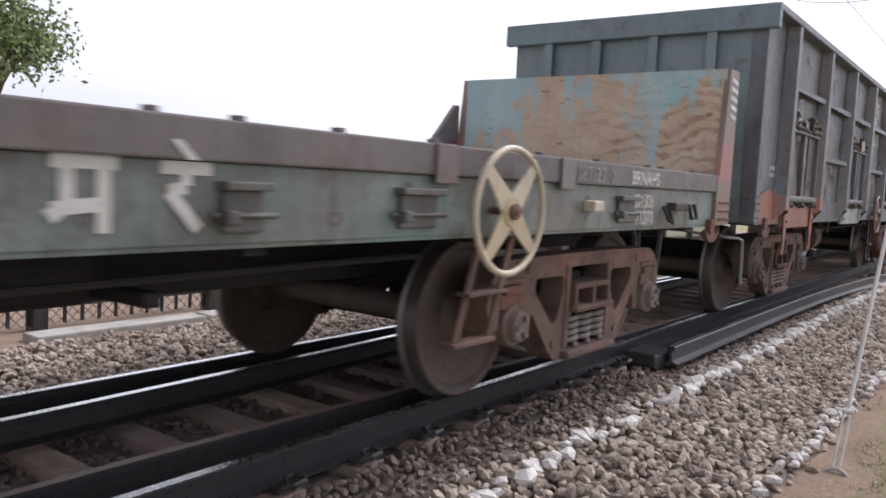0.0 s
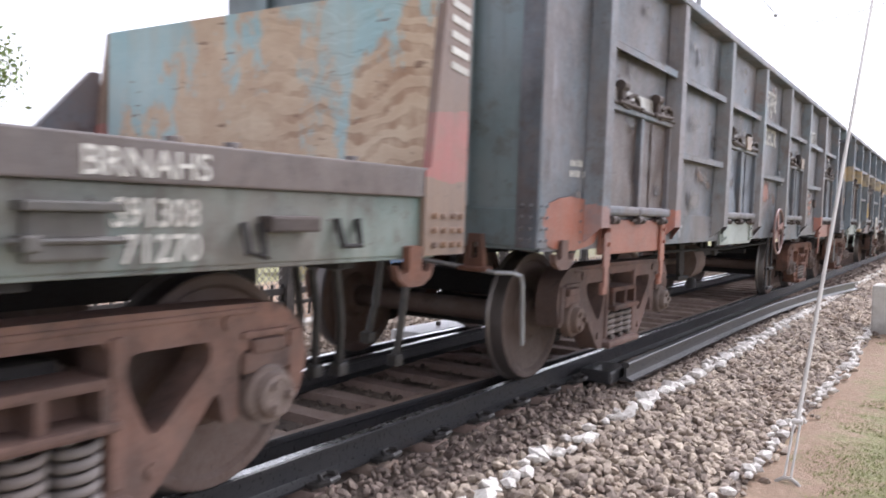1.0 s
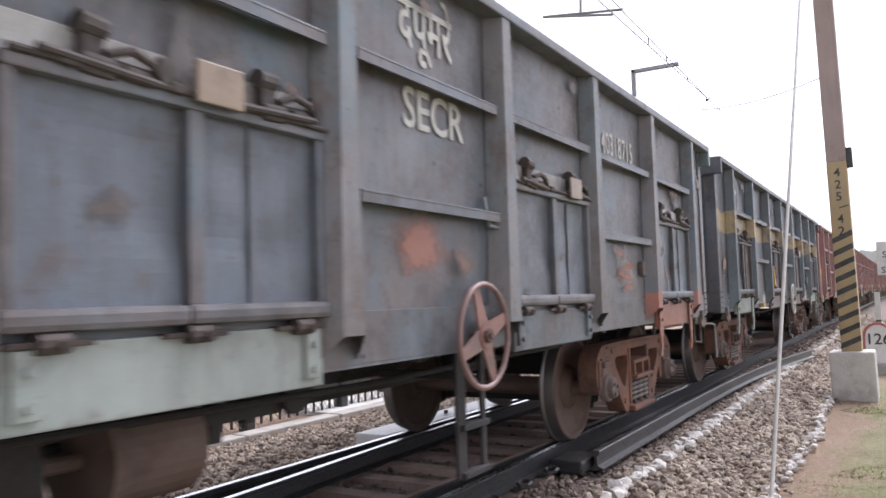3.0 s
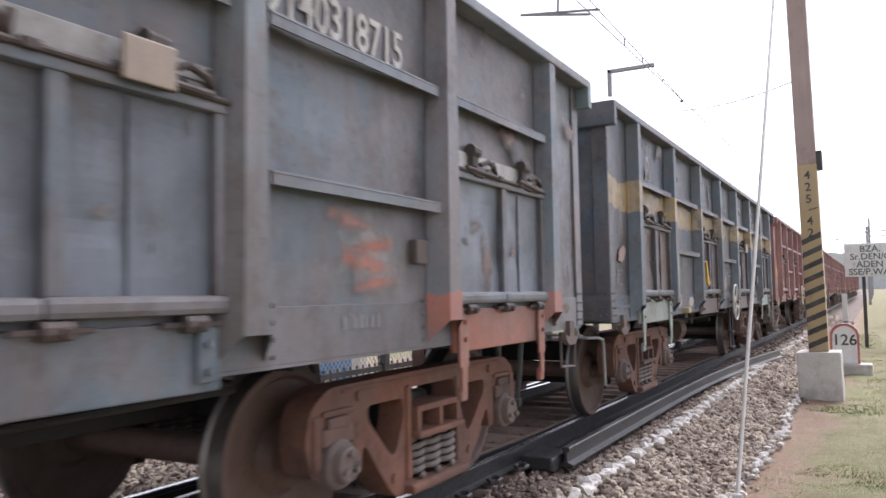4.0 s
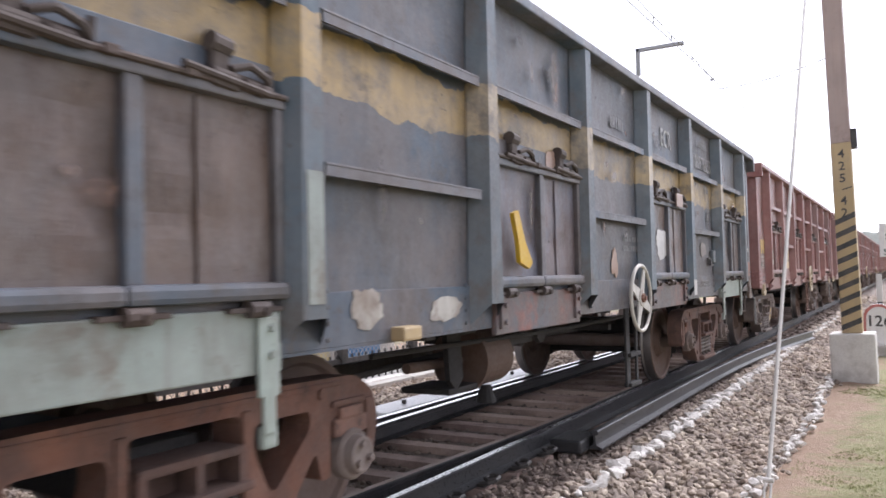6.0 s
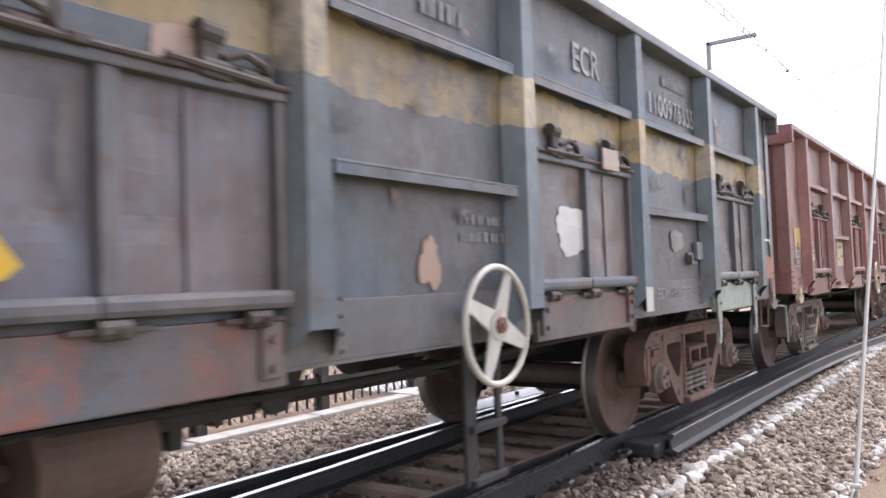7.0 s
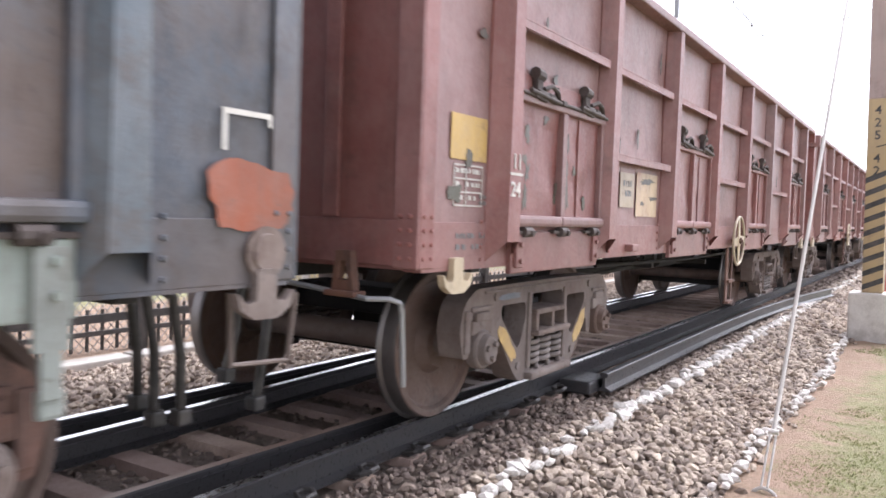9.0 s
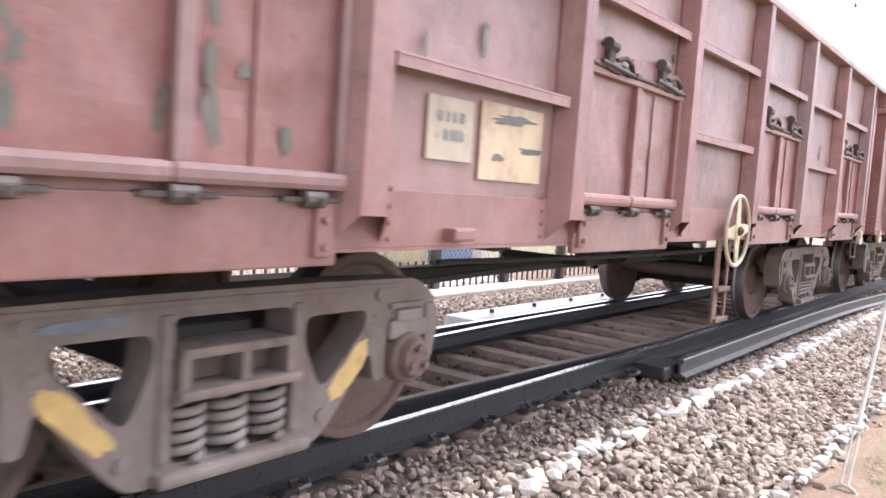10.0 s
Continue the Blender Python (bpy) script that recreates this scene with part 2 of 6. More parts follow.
RUST_DARK = (0.075, 0.05, 0.042)
M = {}
M["blue_grey"] = worn("blue_grey_paint", (0.084, 0.132, 0.166), (0.152, 0.160, 0.18), (0.085, 0.06, 0.052), 0.6, 0.3, grime=0.90, dust=(0.2, 0.2, 0.22), stain=(0.185, 0.136, 0.118))
M["grey_blue_door"] = worn("door_blue_grey", (0.15, 0.178, 0.215), (0.12, 0.148, 0.185), (0.11, 0.075, 0.06), 0.4, 0.4, grime=0.80, dust=(0.2, 0.2, 0.22))
M["blue_orange"] = worn("blue_grey_paint_orange_foot", (0.084, 0.132, 0.166), (0.152, 0.160, 0.18), (0.085, 0.06, 0.052), 0.6, 0.3, band=(0.9, 1.33, (0.34, 0.10, 0.055)), grime=0.75, dust=(0.2, 0.2, 0.22), stain=(0.185, 0.136, 0.118))
M["teal_end"] = worn("faded_teal_paint", (0.15, 0.232, 0.255), (0.195, 0.25, 0.265), (0.1, 0.08, 0.065), 0.4, 0.3, grime=0.4, dust=(0.2, 0.2, 0.21))
M["blue_post"] = worn("faded_post_paint", (0.11, 0.17, 0.195), (0.17, 0.185, 0.20), (0.13, 0.085, 0.068), 0.75, 0.25, grime=0.6, dust=(0.22, 0.21, 0.22), stain=(0.20, 0.16, 0.145))
M["navy_post"] = worn("faded_navy_post_paint", (0.055, 0.10, 0.14), (0.12, 0.145, 0.165), (0.10, 0.075, 0.06), 0.7, 0.25, band=(2.14, 2.43, (0.50, 0.36, 0.17)), grime=0.6, dust=(0.2, 0.2, 0.22))
M["navy"] = worn("navy_paint", (0.042, 0.08, 0.125), (0.115, 0.115, 0.128), (0.075, 0.06, 0.052), 0.6, 0.3, band=(2.14, 2.43, (0.50, 0.35, 0.15)), grime=0.90, dust=(0.2, 0.2, 0.22), stain=(0.140, 0.108, 0.095))
M["navy_plain"] = worn("navy_paint_plain", (0.042, 0.08, 0.125), (0.115, 0.115, 0.128), (0.075, 0.06, 0.052), 0.6, 0.3, grime=0.90, dust=(0.2, 0.2, 0.22), stain=(0.140, 0.108, 0.095))
M["door_brown"] = worn("door_grey_brown", (0.102, 0.080, 0.073), (0.122, 0.108, 0.105), (0.085, 0.05, 0.038), 0.8, 0.35, grime=0.80, dusty=0.15, stain=(0.135, 0.085, 0.062))
M["door_violet"] = worn("door_violet_grey", (0.115, 0.125, 0.17), (0.14, 0.14, 0.175), (0.16, 0.085, 0.065), 0.5, 0.9, grime=0.8, stain=(0.15, 0.095, 0.075), dust=(0.2, 0.2, 0.22))
M["door_mixed"] = worn("door_blue_brown", (0.095, 0.118, 0.155), (0.13, 0.13, 0.142), (0.10, 0.06, 0.045), 0.6, 0.3, grime=0.8, dusty=0.2, stain=(0.16, 0.10, 0.072))
M["bogie_rust_bright"] = worn("bogie_bright_rust", (0.15, 0.072, 0.05), (0.30, 0.13, 0.08), (0.07, 0.045, 0.04), 0.4, 0.2, rough=0.8, grime=0.5, stain=(0.11, 0.06, 0.045), dust=(0.24, 0.18, 0.15))
M["apron_mixed"] = worn("patched_apron_paint", (0.075, 0.105, 0.14), (0.13, 0.105, 0.10), (0.24, 0.075, 0.05), 0.9, 0.5, grime=0.7, dusty=0.15, stain=(0.115, 0.085, 0.072))
M["pale_green"] = worn("pale_green_primer", (0.27, 0.33, 0.30), (0.33, 0.38, 0.35), (0.16, 0.11, 0.08), 0.55, 0.5, grime=0.60)
M["red"] = worn("red_oxide_paint", (0.205, 0.078, 0.069), (0.255, 0.112, 0.10), (0.13, 0.068, 0.06), 0.3, 0.3, dust=(0.34, 0.225, 0.205), dusty=0.45, grime=0.55)
M["orange"] = worn("orange_paint", (0.33, 0.095, 0.052), (0.29, 0.10, 0.06), (0.14, 0.08, 0.06), 0.35, 0.35, grime=0.80)
M["white_paint"] = worn("white_paint", (0.58, 0.57, 0.53), (0.45, 0.44, 0.41), (0.16, 0.12, 0.095), 0.6, 0.4, grime=0.45, stain=(0.235, 0.19, 0.155))
M["soot"] = worn("sooty_steel", (0.06, 0.06, 0.065), (0.085, 0.08, 0.08), RUST_DARK, 0.5, 0.3)
M["stencil"] = worn("stencil_paint", (0.62, 0.6, 0.55), (0.5, 0.48, 0.44), (0.22, 0.17, 0.14), 0.5, 0.3)
M["old_stencil"] = worn("old_stencil_paint", (0.40, 0.395, 0.39), (0.29, 0.29, 0.295), (0.15, 0.13, 0.125), 1.0, 0.3, scale=2.0)
M["faded_stencil"] = worn("faded_stencil_paint", (0.165, 0.168, 0.178), (0.23, 0.23, 0.235), (0.12, 0.105, 0.1), 0.9, 0.3)
M["yellow_paint"] = worn("yellow_paint", (0.50, 0.33, 0.10), (0.55, 0.38, 0.14), (0.2, 0.12, 0.07), 0.4, 0.3, grime=0.50)
M["cream"] = worn("cream_paint", (0.60, 0.50, 0.34), (0.52, 0.43, 0.29), (0.22, 0.15, 0.1), 0.4, 0.2, grime=0.40)
M["grey_wheel"] = worn("pale_grey_paint", (0.50, 0.48, 0.44), (0.42, 0.40, 0.36), (0.2, 0.14, 0.1), 0.4, 0.2)
M["rusty_red_wheel"] = worn("faded_red_paint", (0.26, 0.12, 0.10), (0.2, 0.1, 0.08), RUST_DARK, 0.5, 0.2)
M["mesh_wire"] = worn("weathered_wire", (0.45, 0.44, 0.42), (0.38, 0.37, 0.35), (0.25, 0.2, 0.17), 0.2, 0.0)
M["rusty_head"] = worn("rusty_rail_head", (0.23, 0.16, 0.125), (0.29, 0.21, 0.17), (0.12, 0.085, 0.07), 0.4, 0.0, rough=0.5)
M["sole_green"] = worn("sole_bar_green", (0.145, 0.225, 0.21), (0.215, 0.24, 0.21), (0.085, 0.065, 0.055), 0.5, 0.5, grime=0.80, stain=(0.165, 0.135, 0.115))
M["plank_brown"] = worn("side_rail_brown", (0.10, 0.088, 0.088), (0.135, 0.112, 0.106), (0.075, 0.05, 0.045), 0.5, 0.5, grime=0.60, stain=(0.155, 0.115, 0.1))
M["end_plate"] = peeling("peeling_sky_blue_plate")
M["bogie_rust"] = worn("bogie_rust_brown", (0.105, 0.054, 0.041), (0.205, 0.095, 0.062), (0.07, 0.045, 0.04), 0.4, 0.2, rough=0.8, grime=0.70, stain=(0.085, 0.05, 0.04), dust=(0.2, 0.155, 0.135))
M["bogie_grey"] = worn("bogie_dusty_grey", (0.13, 0.108, 0.098), (0.24, 0.195, 0.17), (0.12, 0.075, 0.06), 0.4, 0.2, rough=0.85, grime=0.60, stain=(0.125, 0.085, 0.068), dust=(0.2, 0.155, 0.135))
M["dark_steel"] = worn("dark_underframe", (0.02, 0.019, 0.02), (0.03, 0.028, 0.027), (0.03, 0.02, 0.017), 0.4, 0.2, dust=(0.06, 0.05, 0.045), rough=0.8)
M["wheel_disc"] = worn("wheel_brown_steel", (0.088, 0.054, 0.042), (0.12, 0.073, 0.055), (0.04, 0.028, 0.025), 0.4, 0.0, rough=0.7)
M["tread"] = worn("polished_tread", (0.22, 0.20, 0.19), (0.16, 0.145, 0.14), (0.09, 0.07, 0.06), 0.3, 0.0, rough=0.42, metal=0.8, dusty=0.1)
M["spring_steel"] = worn("spring_grey", (0.17, 0.15, 0.14), (0.2, 0.17, 0.155), (0.1, 0.065, 0.05), 0.4, 0.0, rough=0.75)
M["rail_side"] = worn("oily_black_rail", (0.026, 0.027, 0.03), (0.042, 0.041, 0.042), (0.045, 0.038, 0.034), 0.25, 0.0, rough=0.3, dust=(0.09, 0.08, 0.075), dusty=0.2, relief=0.1)
M["rail_top"] = worn("polished_rail_head", (0.80, 0.80, 0.80), (0.74, 0.74, 0.74), (0.45, 0.42, 0.40), 0.1, 0.0, rough=0.24, metal=1.0, dusty=0.05, relief=0.05)
M["sleeper"] = mottled("sleeper_concrete", (0.40, 0.29, 0.235), (0.47, 0.36, 0.30), (0.28, 0.20, 0.165), 3.0, 40.0, per="object", spread=0.2)
M["clip"] = worn("clip_black_steel", (0.02, 0.02, 0.02), (0.035, 0.032, 0.03), RUST_DARK, 0.4, 0.0, rough=0.5)
M["ballast"] = mottled("ballast_stone", (0.35, 0.285, 0.23), (0.415, 0.345, 0.28), (0.265, 0.20, 0.155), 5.0, 60.0, per="island", spread=0.45)
M["ballast_dark"] = mottled("oily_ballast_stone", (0.215, 0.165, 0.135), (0.275, 0.215, 0.18), (0.15, 0.112, 0.092), 5.0, 60.0, per="island", spread=0.45)
M["ballast_piece"] = mottled("ballast_piece", (0.35, 0.285, 0.23), (0.415, 0.345, 0.28), (0.265, 0.20, 0.155), 5.0, 60.0, per="object", spread=0.4)
M["limewash"] = mottled("limewashed_stone", (0.68, 0.64, 0.59), (0.77, 0.74, 0.70), (0.52, 0.46, 0.40), 9.0, 50.0, per="object", spread=0.12)
M["bed"] = mottled("ballast_bed", (0.22, 0.172, 0.14), (0.28, 0.222, 0.18), (0.16, 0.122, 0.1), 8.0, 26.0, relief=1.0, distance=0.05)
M["ground"] = turf("dry_grass_ground")
M["concrete"] = mottled("whitewashed_concrete", (0.60, 0.57, 0.53), (0.68, 0.66, 0.62), (0.45, 0.42, 0.38), 3.0, 40.0, relief=0.3)
M["kerb"] = mottled("old_concrete_kerb", (0.42, 0.40, 0.36), (0.5, 0.47, 0.43), (0.33, 0.3, 0.26), 3.0, 40.0)
M["black"] = worn("black_paint", (0.02, 0.02, 0.02), (0.03, 0.03, 0.03), (0.06, 0.04, 0.03), 0.2, 0.0)
M["mast_yellow"] = worn("mast_yellow", (0.50, 0.34, 0.12), (0.46, 0.31, 0.11), (0.25, 0.15, 0.09), 0.3, 0.3)
M["mast_brown"] = worn("mast_rust_brown", (0.36, 0.26, 0.225), (0.31, 0.22, 0.19), (0.2, 0.13, 0.11), 0.3, 0.3, grime=0.25)
M["galv"] = worn("galvanised_steel", (0.36, 0.37, 0.38), (0.3, 0.31, 0.32), (0.2, 0.17, 0.15), 0.2, 0.1, metal=0.5)
M["wire"] = worn("wire_grey", (0.16, 0.16, 0.165), (0.12, 0.12, 0.125), (0.1, 0.09, 0.08), 0.2, 0.0)
M["rope_white"] = worn("white_stay_paint", (0.66, 0.63, 0.59), (0.58, 0.55, 0.51), (0.4, 0.33, 0.28), 0.3, 0.2)
M["sign_white"] = worn("sign_white", (0.84, 0.84, 0.83), (0.8, 0.8, 0.79), (0.55, 0.4, 0.36), 0.2, 0.15)
M["sign_red"] = worn("sign_red", (0.52, 0.12, 0.09), (0.46, 0.1, 0.08), (0.25, 0.1, 0.08), 0.2, 0.1)
M["sign_ink"] = worn("sign_ink", (0.03, 0.07, 0.05), (0.04, 0.08, 0.06), (0.2, 0.2, 0.19), 0.2, 0.0)
M["iron"] = worn("rusty_dark_iron", (0.045, 0.033, 0.03), (0.065, 0.045, 0.038), (0.03, 0.022, 0.02), 0.4, 0.2, rough=0.75)
M["peach"] = worn("peach_primer", (0.36, 0.235, 0.175), (0.31, 0.205, 0.155), (0.2, 0.12, 0.09), 0.4, 0.2)
M["buff"] = worn("buff_plate_paint", (0.31, 0.235, 0.165), (0.265, 0.205, 0.15), (0.15, 0.1, 0.075), 0.7, 0.3, grime=0.4)
M["peach_grey"] = worn("pale_primer", (0.26, 0.235, 0.215), (0.2, 0.185, 0.175), (0.13, 0.1, 0.085), 0.9, 0.4)
M["white_bright"] = worn("thick_white_paint", (0.52, 0.51, 0.5), (0.4, 0.39, 0.385), (0.3, 0.25, 0.22), 0.3, 0.2)
M["tarp"] = worn("yellow_plastic", (0.62, 0.40, 0.03), (0.55, 0.34, 0.03), (0.3, 0.2, 0.05), 0.2, 0.2, rough=0.4)
M["poster"] = worn("yellowed_paper", (0.56, 0.45, 0.29), (0.48, 0.37, 0.25), (0.33, 0.17, 0.12), 0.8, 0.5, grime=0.5)
M["green_dark"] = worn("dark_scuff", (0.07, 0.075, 0.055), (0.09, 0.08, 0.06), (0.1, 0.05, 0.04), 0.4, 0.2)
M["stanchion_paint"] = worn("corner_plate_paint", (0.20, 0.12, 0.085), (0.27, 0.17, 0.11), (0.1, 0.06, 0.05), 0.5, 0.4, band=(1.42, 1.75, (0.38, 0.10, 0.08)))
M["pocket"] = worn("grimy_pocket", (0.085, 0.1, 0.092), (0.1, 0.085, 0.075), (0.065, 0.045, 0.04), 0.7, 0.6, grime=0.8)
M["soft_rust"] = worn("thin_rust_stain", (0.15, 0.085, 0.062), (0.21, 0.115, 0.08), RUST_DARK, 0.4, 0.2, soft=True)
M["soft_brown"] = worn("thin_brown_dirt", (0.12, 0.098, 0.088), (0.165, 0.135, 0.12), (0.09, 0.07, 0.06), 0.4, 0.2, soft=True)
M["soft_dark"] = worn("thin_dark_grime", (0.045, 0.043, 0.045), (0.065, 0.06, 0.06), (0.04, 0.035, 0.03), 0.3, 0.2, soft=True)
M["soft_pale"] = worn("chalky_wear", (0.34, 0.335, 0.32), (0.40, 0.385, 0.36), (0.24, 0.19, 0.16), 0.4, 0.2, soft=True)
M["soft_orange"] = worn("thin_orange_smear", (0.46, 0.145, 0.085), (0.38, 0.14, 0.085), (0.2, 0.12, 0.09), 0.4, 0.2, soft=True)
M["bark"] = mottled("bark", (0.12, 0.09, 0.065), (0.16, 0.12, 0.09), None, 4.0, 30.0)
M["leaf"] = mottled("leaf_green", (0.17, 0.235, 0.08), (0.25, 0.315, 0.125), None, 2.0, 20.0, rough=0.6, relief=0.1, per="island", spread=0.4)
M["grass"] = mottled("grass_blade", (0.24, 0.27, 0.09), (0.33, 0.34, 0.14), None, 2.0, 20.0, rough=0.8, relief=0.1, per="island", spread=0.3)
# pale blue-grey: the haze of the distance is put into this colour
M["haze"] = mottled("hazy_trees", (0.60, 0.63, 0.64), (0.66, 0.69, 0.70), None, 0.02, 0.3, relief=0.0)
M["house_wall"] = mottled("house_plaster", (0.6, 0.5, 0.25), (0.66, 0.56, 0.32), None, 1.0, 20.0)
M["blue_door"] = mottled("blue_sheet", (0.10, 0.22, 0.42), (0.14, 0.27, 0.46), None, 1.0, 20.0)


# ---- mesh helpers ----
def part(name, bm, material, parent=None, label="", at=None, smooth=False):
    """Links a bmesh, or a mesh made before, as one mesh object under a thing or a part."""
    if isinstance(bm, bmesh.types.BMesh):
        me = bpy.data.meshes.new(name)
        bmesh.ops.recalc_face_normals(bm, faces=bm.faces)
        bm.to_mesh(me)
        bm.free()
        if smooth:
            me.shade_smooth()
        me.materials.append(material)
    else:
        me = bm
    ob = new(name, me)
    ob.parent = parent
    if at is not None:
        ob.matrix_basis = at
    if label:
        tagged(ob, label)
    return ob


def thing(name, label, category, group="", kind="", at=None):
    ob = tagged(new(name), label, category, group, kind)
    ob.empty_display_size = 0.2
    if at is not None:
        ob.matrix_basis = at
    return ob


def box(bm, x0, x1, y0, y1, z0, z1, bevel=0.0, m=None):
    made = bmesh.ops.create_cube(bm, size=1.0)["verts"]
    for v in made:
        v.co = Vector((x0 + (v.co.x + 0.5) * (x1 - x0), y0 + (v.co.y + 0.5) * (y1 - y0), z0 + (v.co.z + 0.5) * (z1 - z0)))
    if bevel:
        edges = list({e for v in made for e in v.link_edges})
        out = bmesh.ops.bevel(bm, geom=edges, offset=bevel, segments=2, affect="EDGES", profile=0.6)
        made = list({v for f in out["faces"] for v in f.verts} | {v for v in made if v.is_valid})
    if m is not None:
        bmesh.ops.transform(bm, matrix=m, verts=made)
    return bm


def frame_of(a, b):
    a, b = Vector(a), Vector(b)
    return Matrix.Translation(a) @ (b - a).to_track_quat("Z", "Y").to_matrix().to_4x4(), (b - a).length


def rod(bm, a, b, r, r2=None, n=10):
    m, length = frame_of(a, b)
    made = bmesh.ops.create_cone(bm, cap_ends=True, segments=n, radius1=r, radius2=r if r2 is None else r2, depth=length)["verts"]
    bmesh.ops.transform(bm, matrix=m @ Matrix.Translation((0, 0, length / 2)), verts=made)
    return bm


def pipe(bm, pts, r, n=8):
    """A round tube along a line of points, with mitred joints."""
    pts = [Vector(p) for p in pts]
    rings = []
    side = None
    for i, p in enumerate(pts):
        d = (pts[min(i + 1, len(pts) - 1)] - pts[max(i - 1, 0)]).normalized()
        if side is None:
            side = d.orthogonal().normalized()
        side = (side - d * side.dot(d)).normalized()
        up = d.cross(side)
        rings.append([bm.verts.new(p + (side * math.cos(k * math.tau / n) + up * math.sin(k * math.tau / n)) * r) for k in range(n)])
    for a, b in zip(rings, rings[1:]):
        for k in range(n):
            bm.faces.new((a[k], a[(k + 1) % n], b[(k + 1) % n], b[k]))
    bm.faces.new(rings[0])
    bm.faces.new(rings[-1][::-1])
    return bm


def rounded(poly, r, n=3):
    """A polygon with its corners cut round."""
    out = []
    for i, p in enumerate(poly):
        p, a, b = Vector(p), Vector(poly[i - 1]), Vector(poly[(i + 1) % len(poly)])
        da, db = (a - p), (b - p)
        k = min(r, da.length * 0.45, db.length * 0.45)
        s, e = p + da.normalized() * k, p + db.normalized() * k
        for j in range(n + 1):
            t = j / n
            out.append(s * (1 - t) ** 2 + p * 2 * t * (1 - t) + e * t * t)
    return out


def slab(bm, outline, holes, x0, x1):
    """A plate in the y, z plane with holes, from x0 to x1."""
    loops = [[Vector((p[0], p[1], 0)) for p in loop] for loop in (outline, *holes)]
    tris = geometry.tessellate_polygon(loops)
    flat = [p for loop in loops for p in loop]
    front = [bm.verts.new((x1, p.x, p.y)) for p in flat]
    back = [bm.verts.new((x0, p.x, p.y)) for p in flat]
    for t in tris:
        try:
            bm.faces.new([front[i] for i in t])
            bm.faces.new([back[i] for i in reversed(t)])
        except ValueError:
            pass
    start = 0
    for loop in loops:
        n = len(loop)
        for i in range(n):
            a, b = start + i, start + (i + 1) % n
            bm.faces.new((front[a], front[b], back[b], back[a]))
        start += n
    return bm


def lathe_x(bm, profile, n=40):
    """Turns (x, radius) points about the x axis."""
    rings = []
    for x, r in profile:
        rings.append([bm.verts.new((x, r * math.cos(k * math.tau / n), r * math.sin(k * math.tau / n))) for k in range(n)] if r > 1e-4 else [bm.verts.new((x, 0, 0))])
    for a, b in zip(rings, rings[1:]):
        for k in range(n):
            q = [a[k % len(a)], a[(k + 1) % len(a)], b[(k + 1) % len(b)], b[k % len(b)]]
            q = list(dict.fromkeys(q))
            if len(q) > 2:
                bm.faces.new(q)
    return bm


def text_mesh(words, size, depth=0.002, align="LEFT"):
    cu = bpy.data.curves.new("lettering", "FONT")
    cu.body, cu.size, cu.extrude, cu.align_x = words, size, depth, align
    cu.resolution_u, cu.offset = 3, 0.012 * size
    ob = bpy.data.objects.new("lettering", cu)
    scene.collection.objects.link(ob)
    bpy.context.view_layer.update()
    me = bpy.data.meshes.new_from_object(ob.evaluated_get(bpy.context.evaluated_depsgraph_get()))
    me.name = "lettering"
    bpy.data.objects.remove(ob)
    bpy.data.curves.remove(cu)
    return me


def letters(words, size, material, parent, x, y, z, label="", squeeze=1.0, turn=0.0):
    """Words on a side that faces +x, read along +y."""
    me = text_mesh(words, size)
    me.materials.clear()
    me.materials.append(material)
    m = pose(x, y, z) @ Matrix(((0, 0, 1, 0), (1, 0, 0, 0), (0, 1, 0, 0), (0, 0, 0, 1))) @ pose(0, 0, 0, 0, 0, turn)
    for v in me.vertices:
        v.co.x *= squeeze
    return part("lettering", me, None, parent, label or "painted lettering", m)


def blot(parent, x, y, z, w, h, material, seed, label, thick=0.0025, ragged=0.3, name="paint_patch"):
    """A thin, ragged patch of paint on a side that faces +x."""
    rnd = random.Random(seed)
    n, phase = 34, rnd.uniform(0, 9)
    pts = []
    for k in range(n):
        a = k * math.tau / n
        c, s = math.cos(a), math.sin(a)
        q = 1 / max(abs(c), abs(s)) ** 0.4
        r = 0.5 * q * (1 - ragged + ragged * (0.3 + 0.22 * rnd.random() + 0.9 * noise.noise((c * 1.1 + phase, s * 1.1, seed)) + 0.5 * noise.noise((c * 3 + phase, s * 3, seed))))
        pts.append((c * w * r * 1.18, s * h * r * 1.18))
    bm = bmesh.new()
    if material.name.startswith(("thin_", "chalky_")):
        bm.faces.new([bm.verts.new((thick, a, b)) for a, b in pts])
    else:
        slab(bm, pts, [], 0.0, thick)
    return part(name, bm, material, parent, label, pose(x, y, z))


# ---- bogies and running gear ----
MESH = {}
MOVING, ROLLING = [], []
SIDE_X = 1.46   # outer face of the side sheets
FAR_X = -1.30   # far side sheets
POST_X = 1.575  # outer face of the side posts
AXLE_Z = 0.485   # wheel radius
WAGON_LENGTH, PITCH = 13.0, 13.88


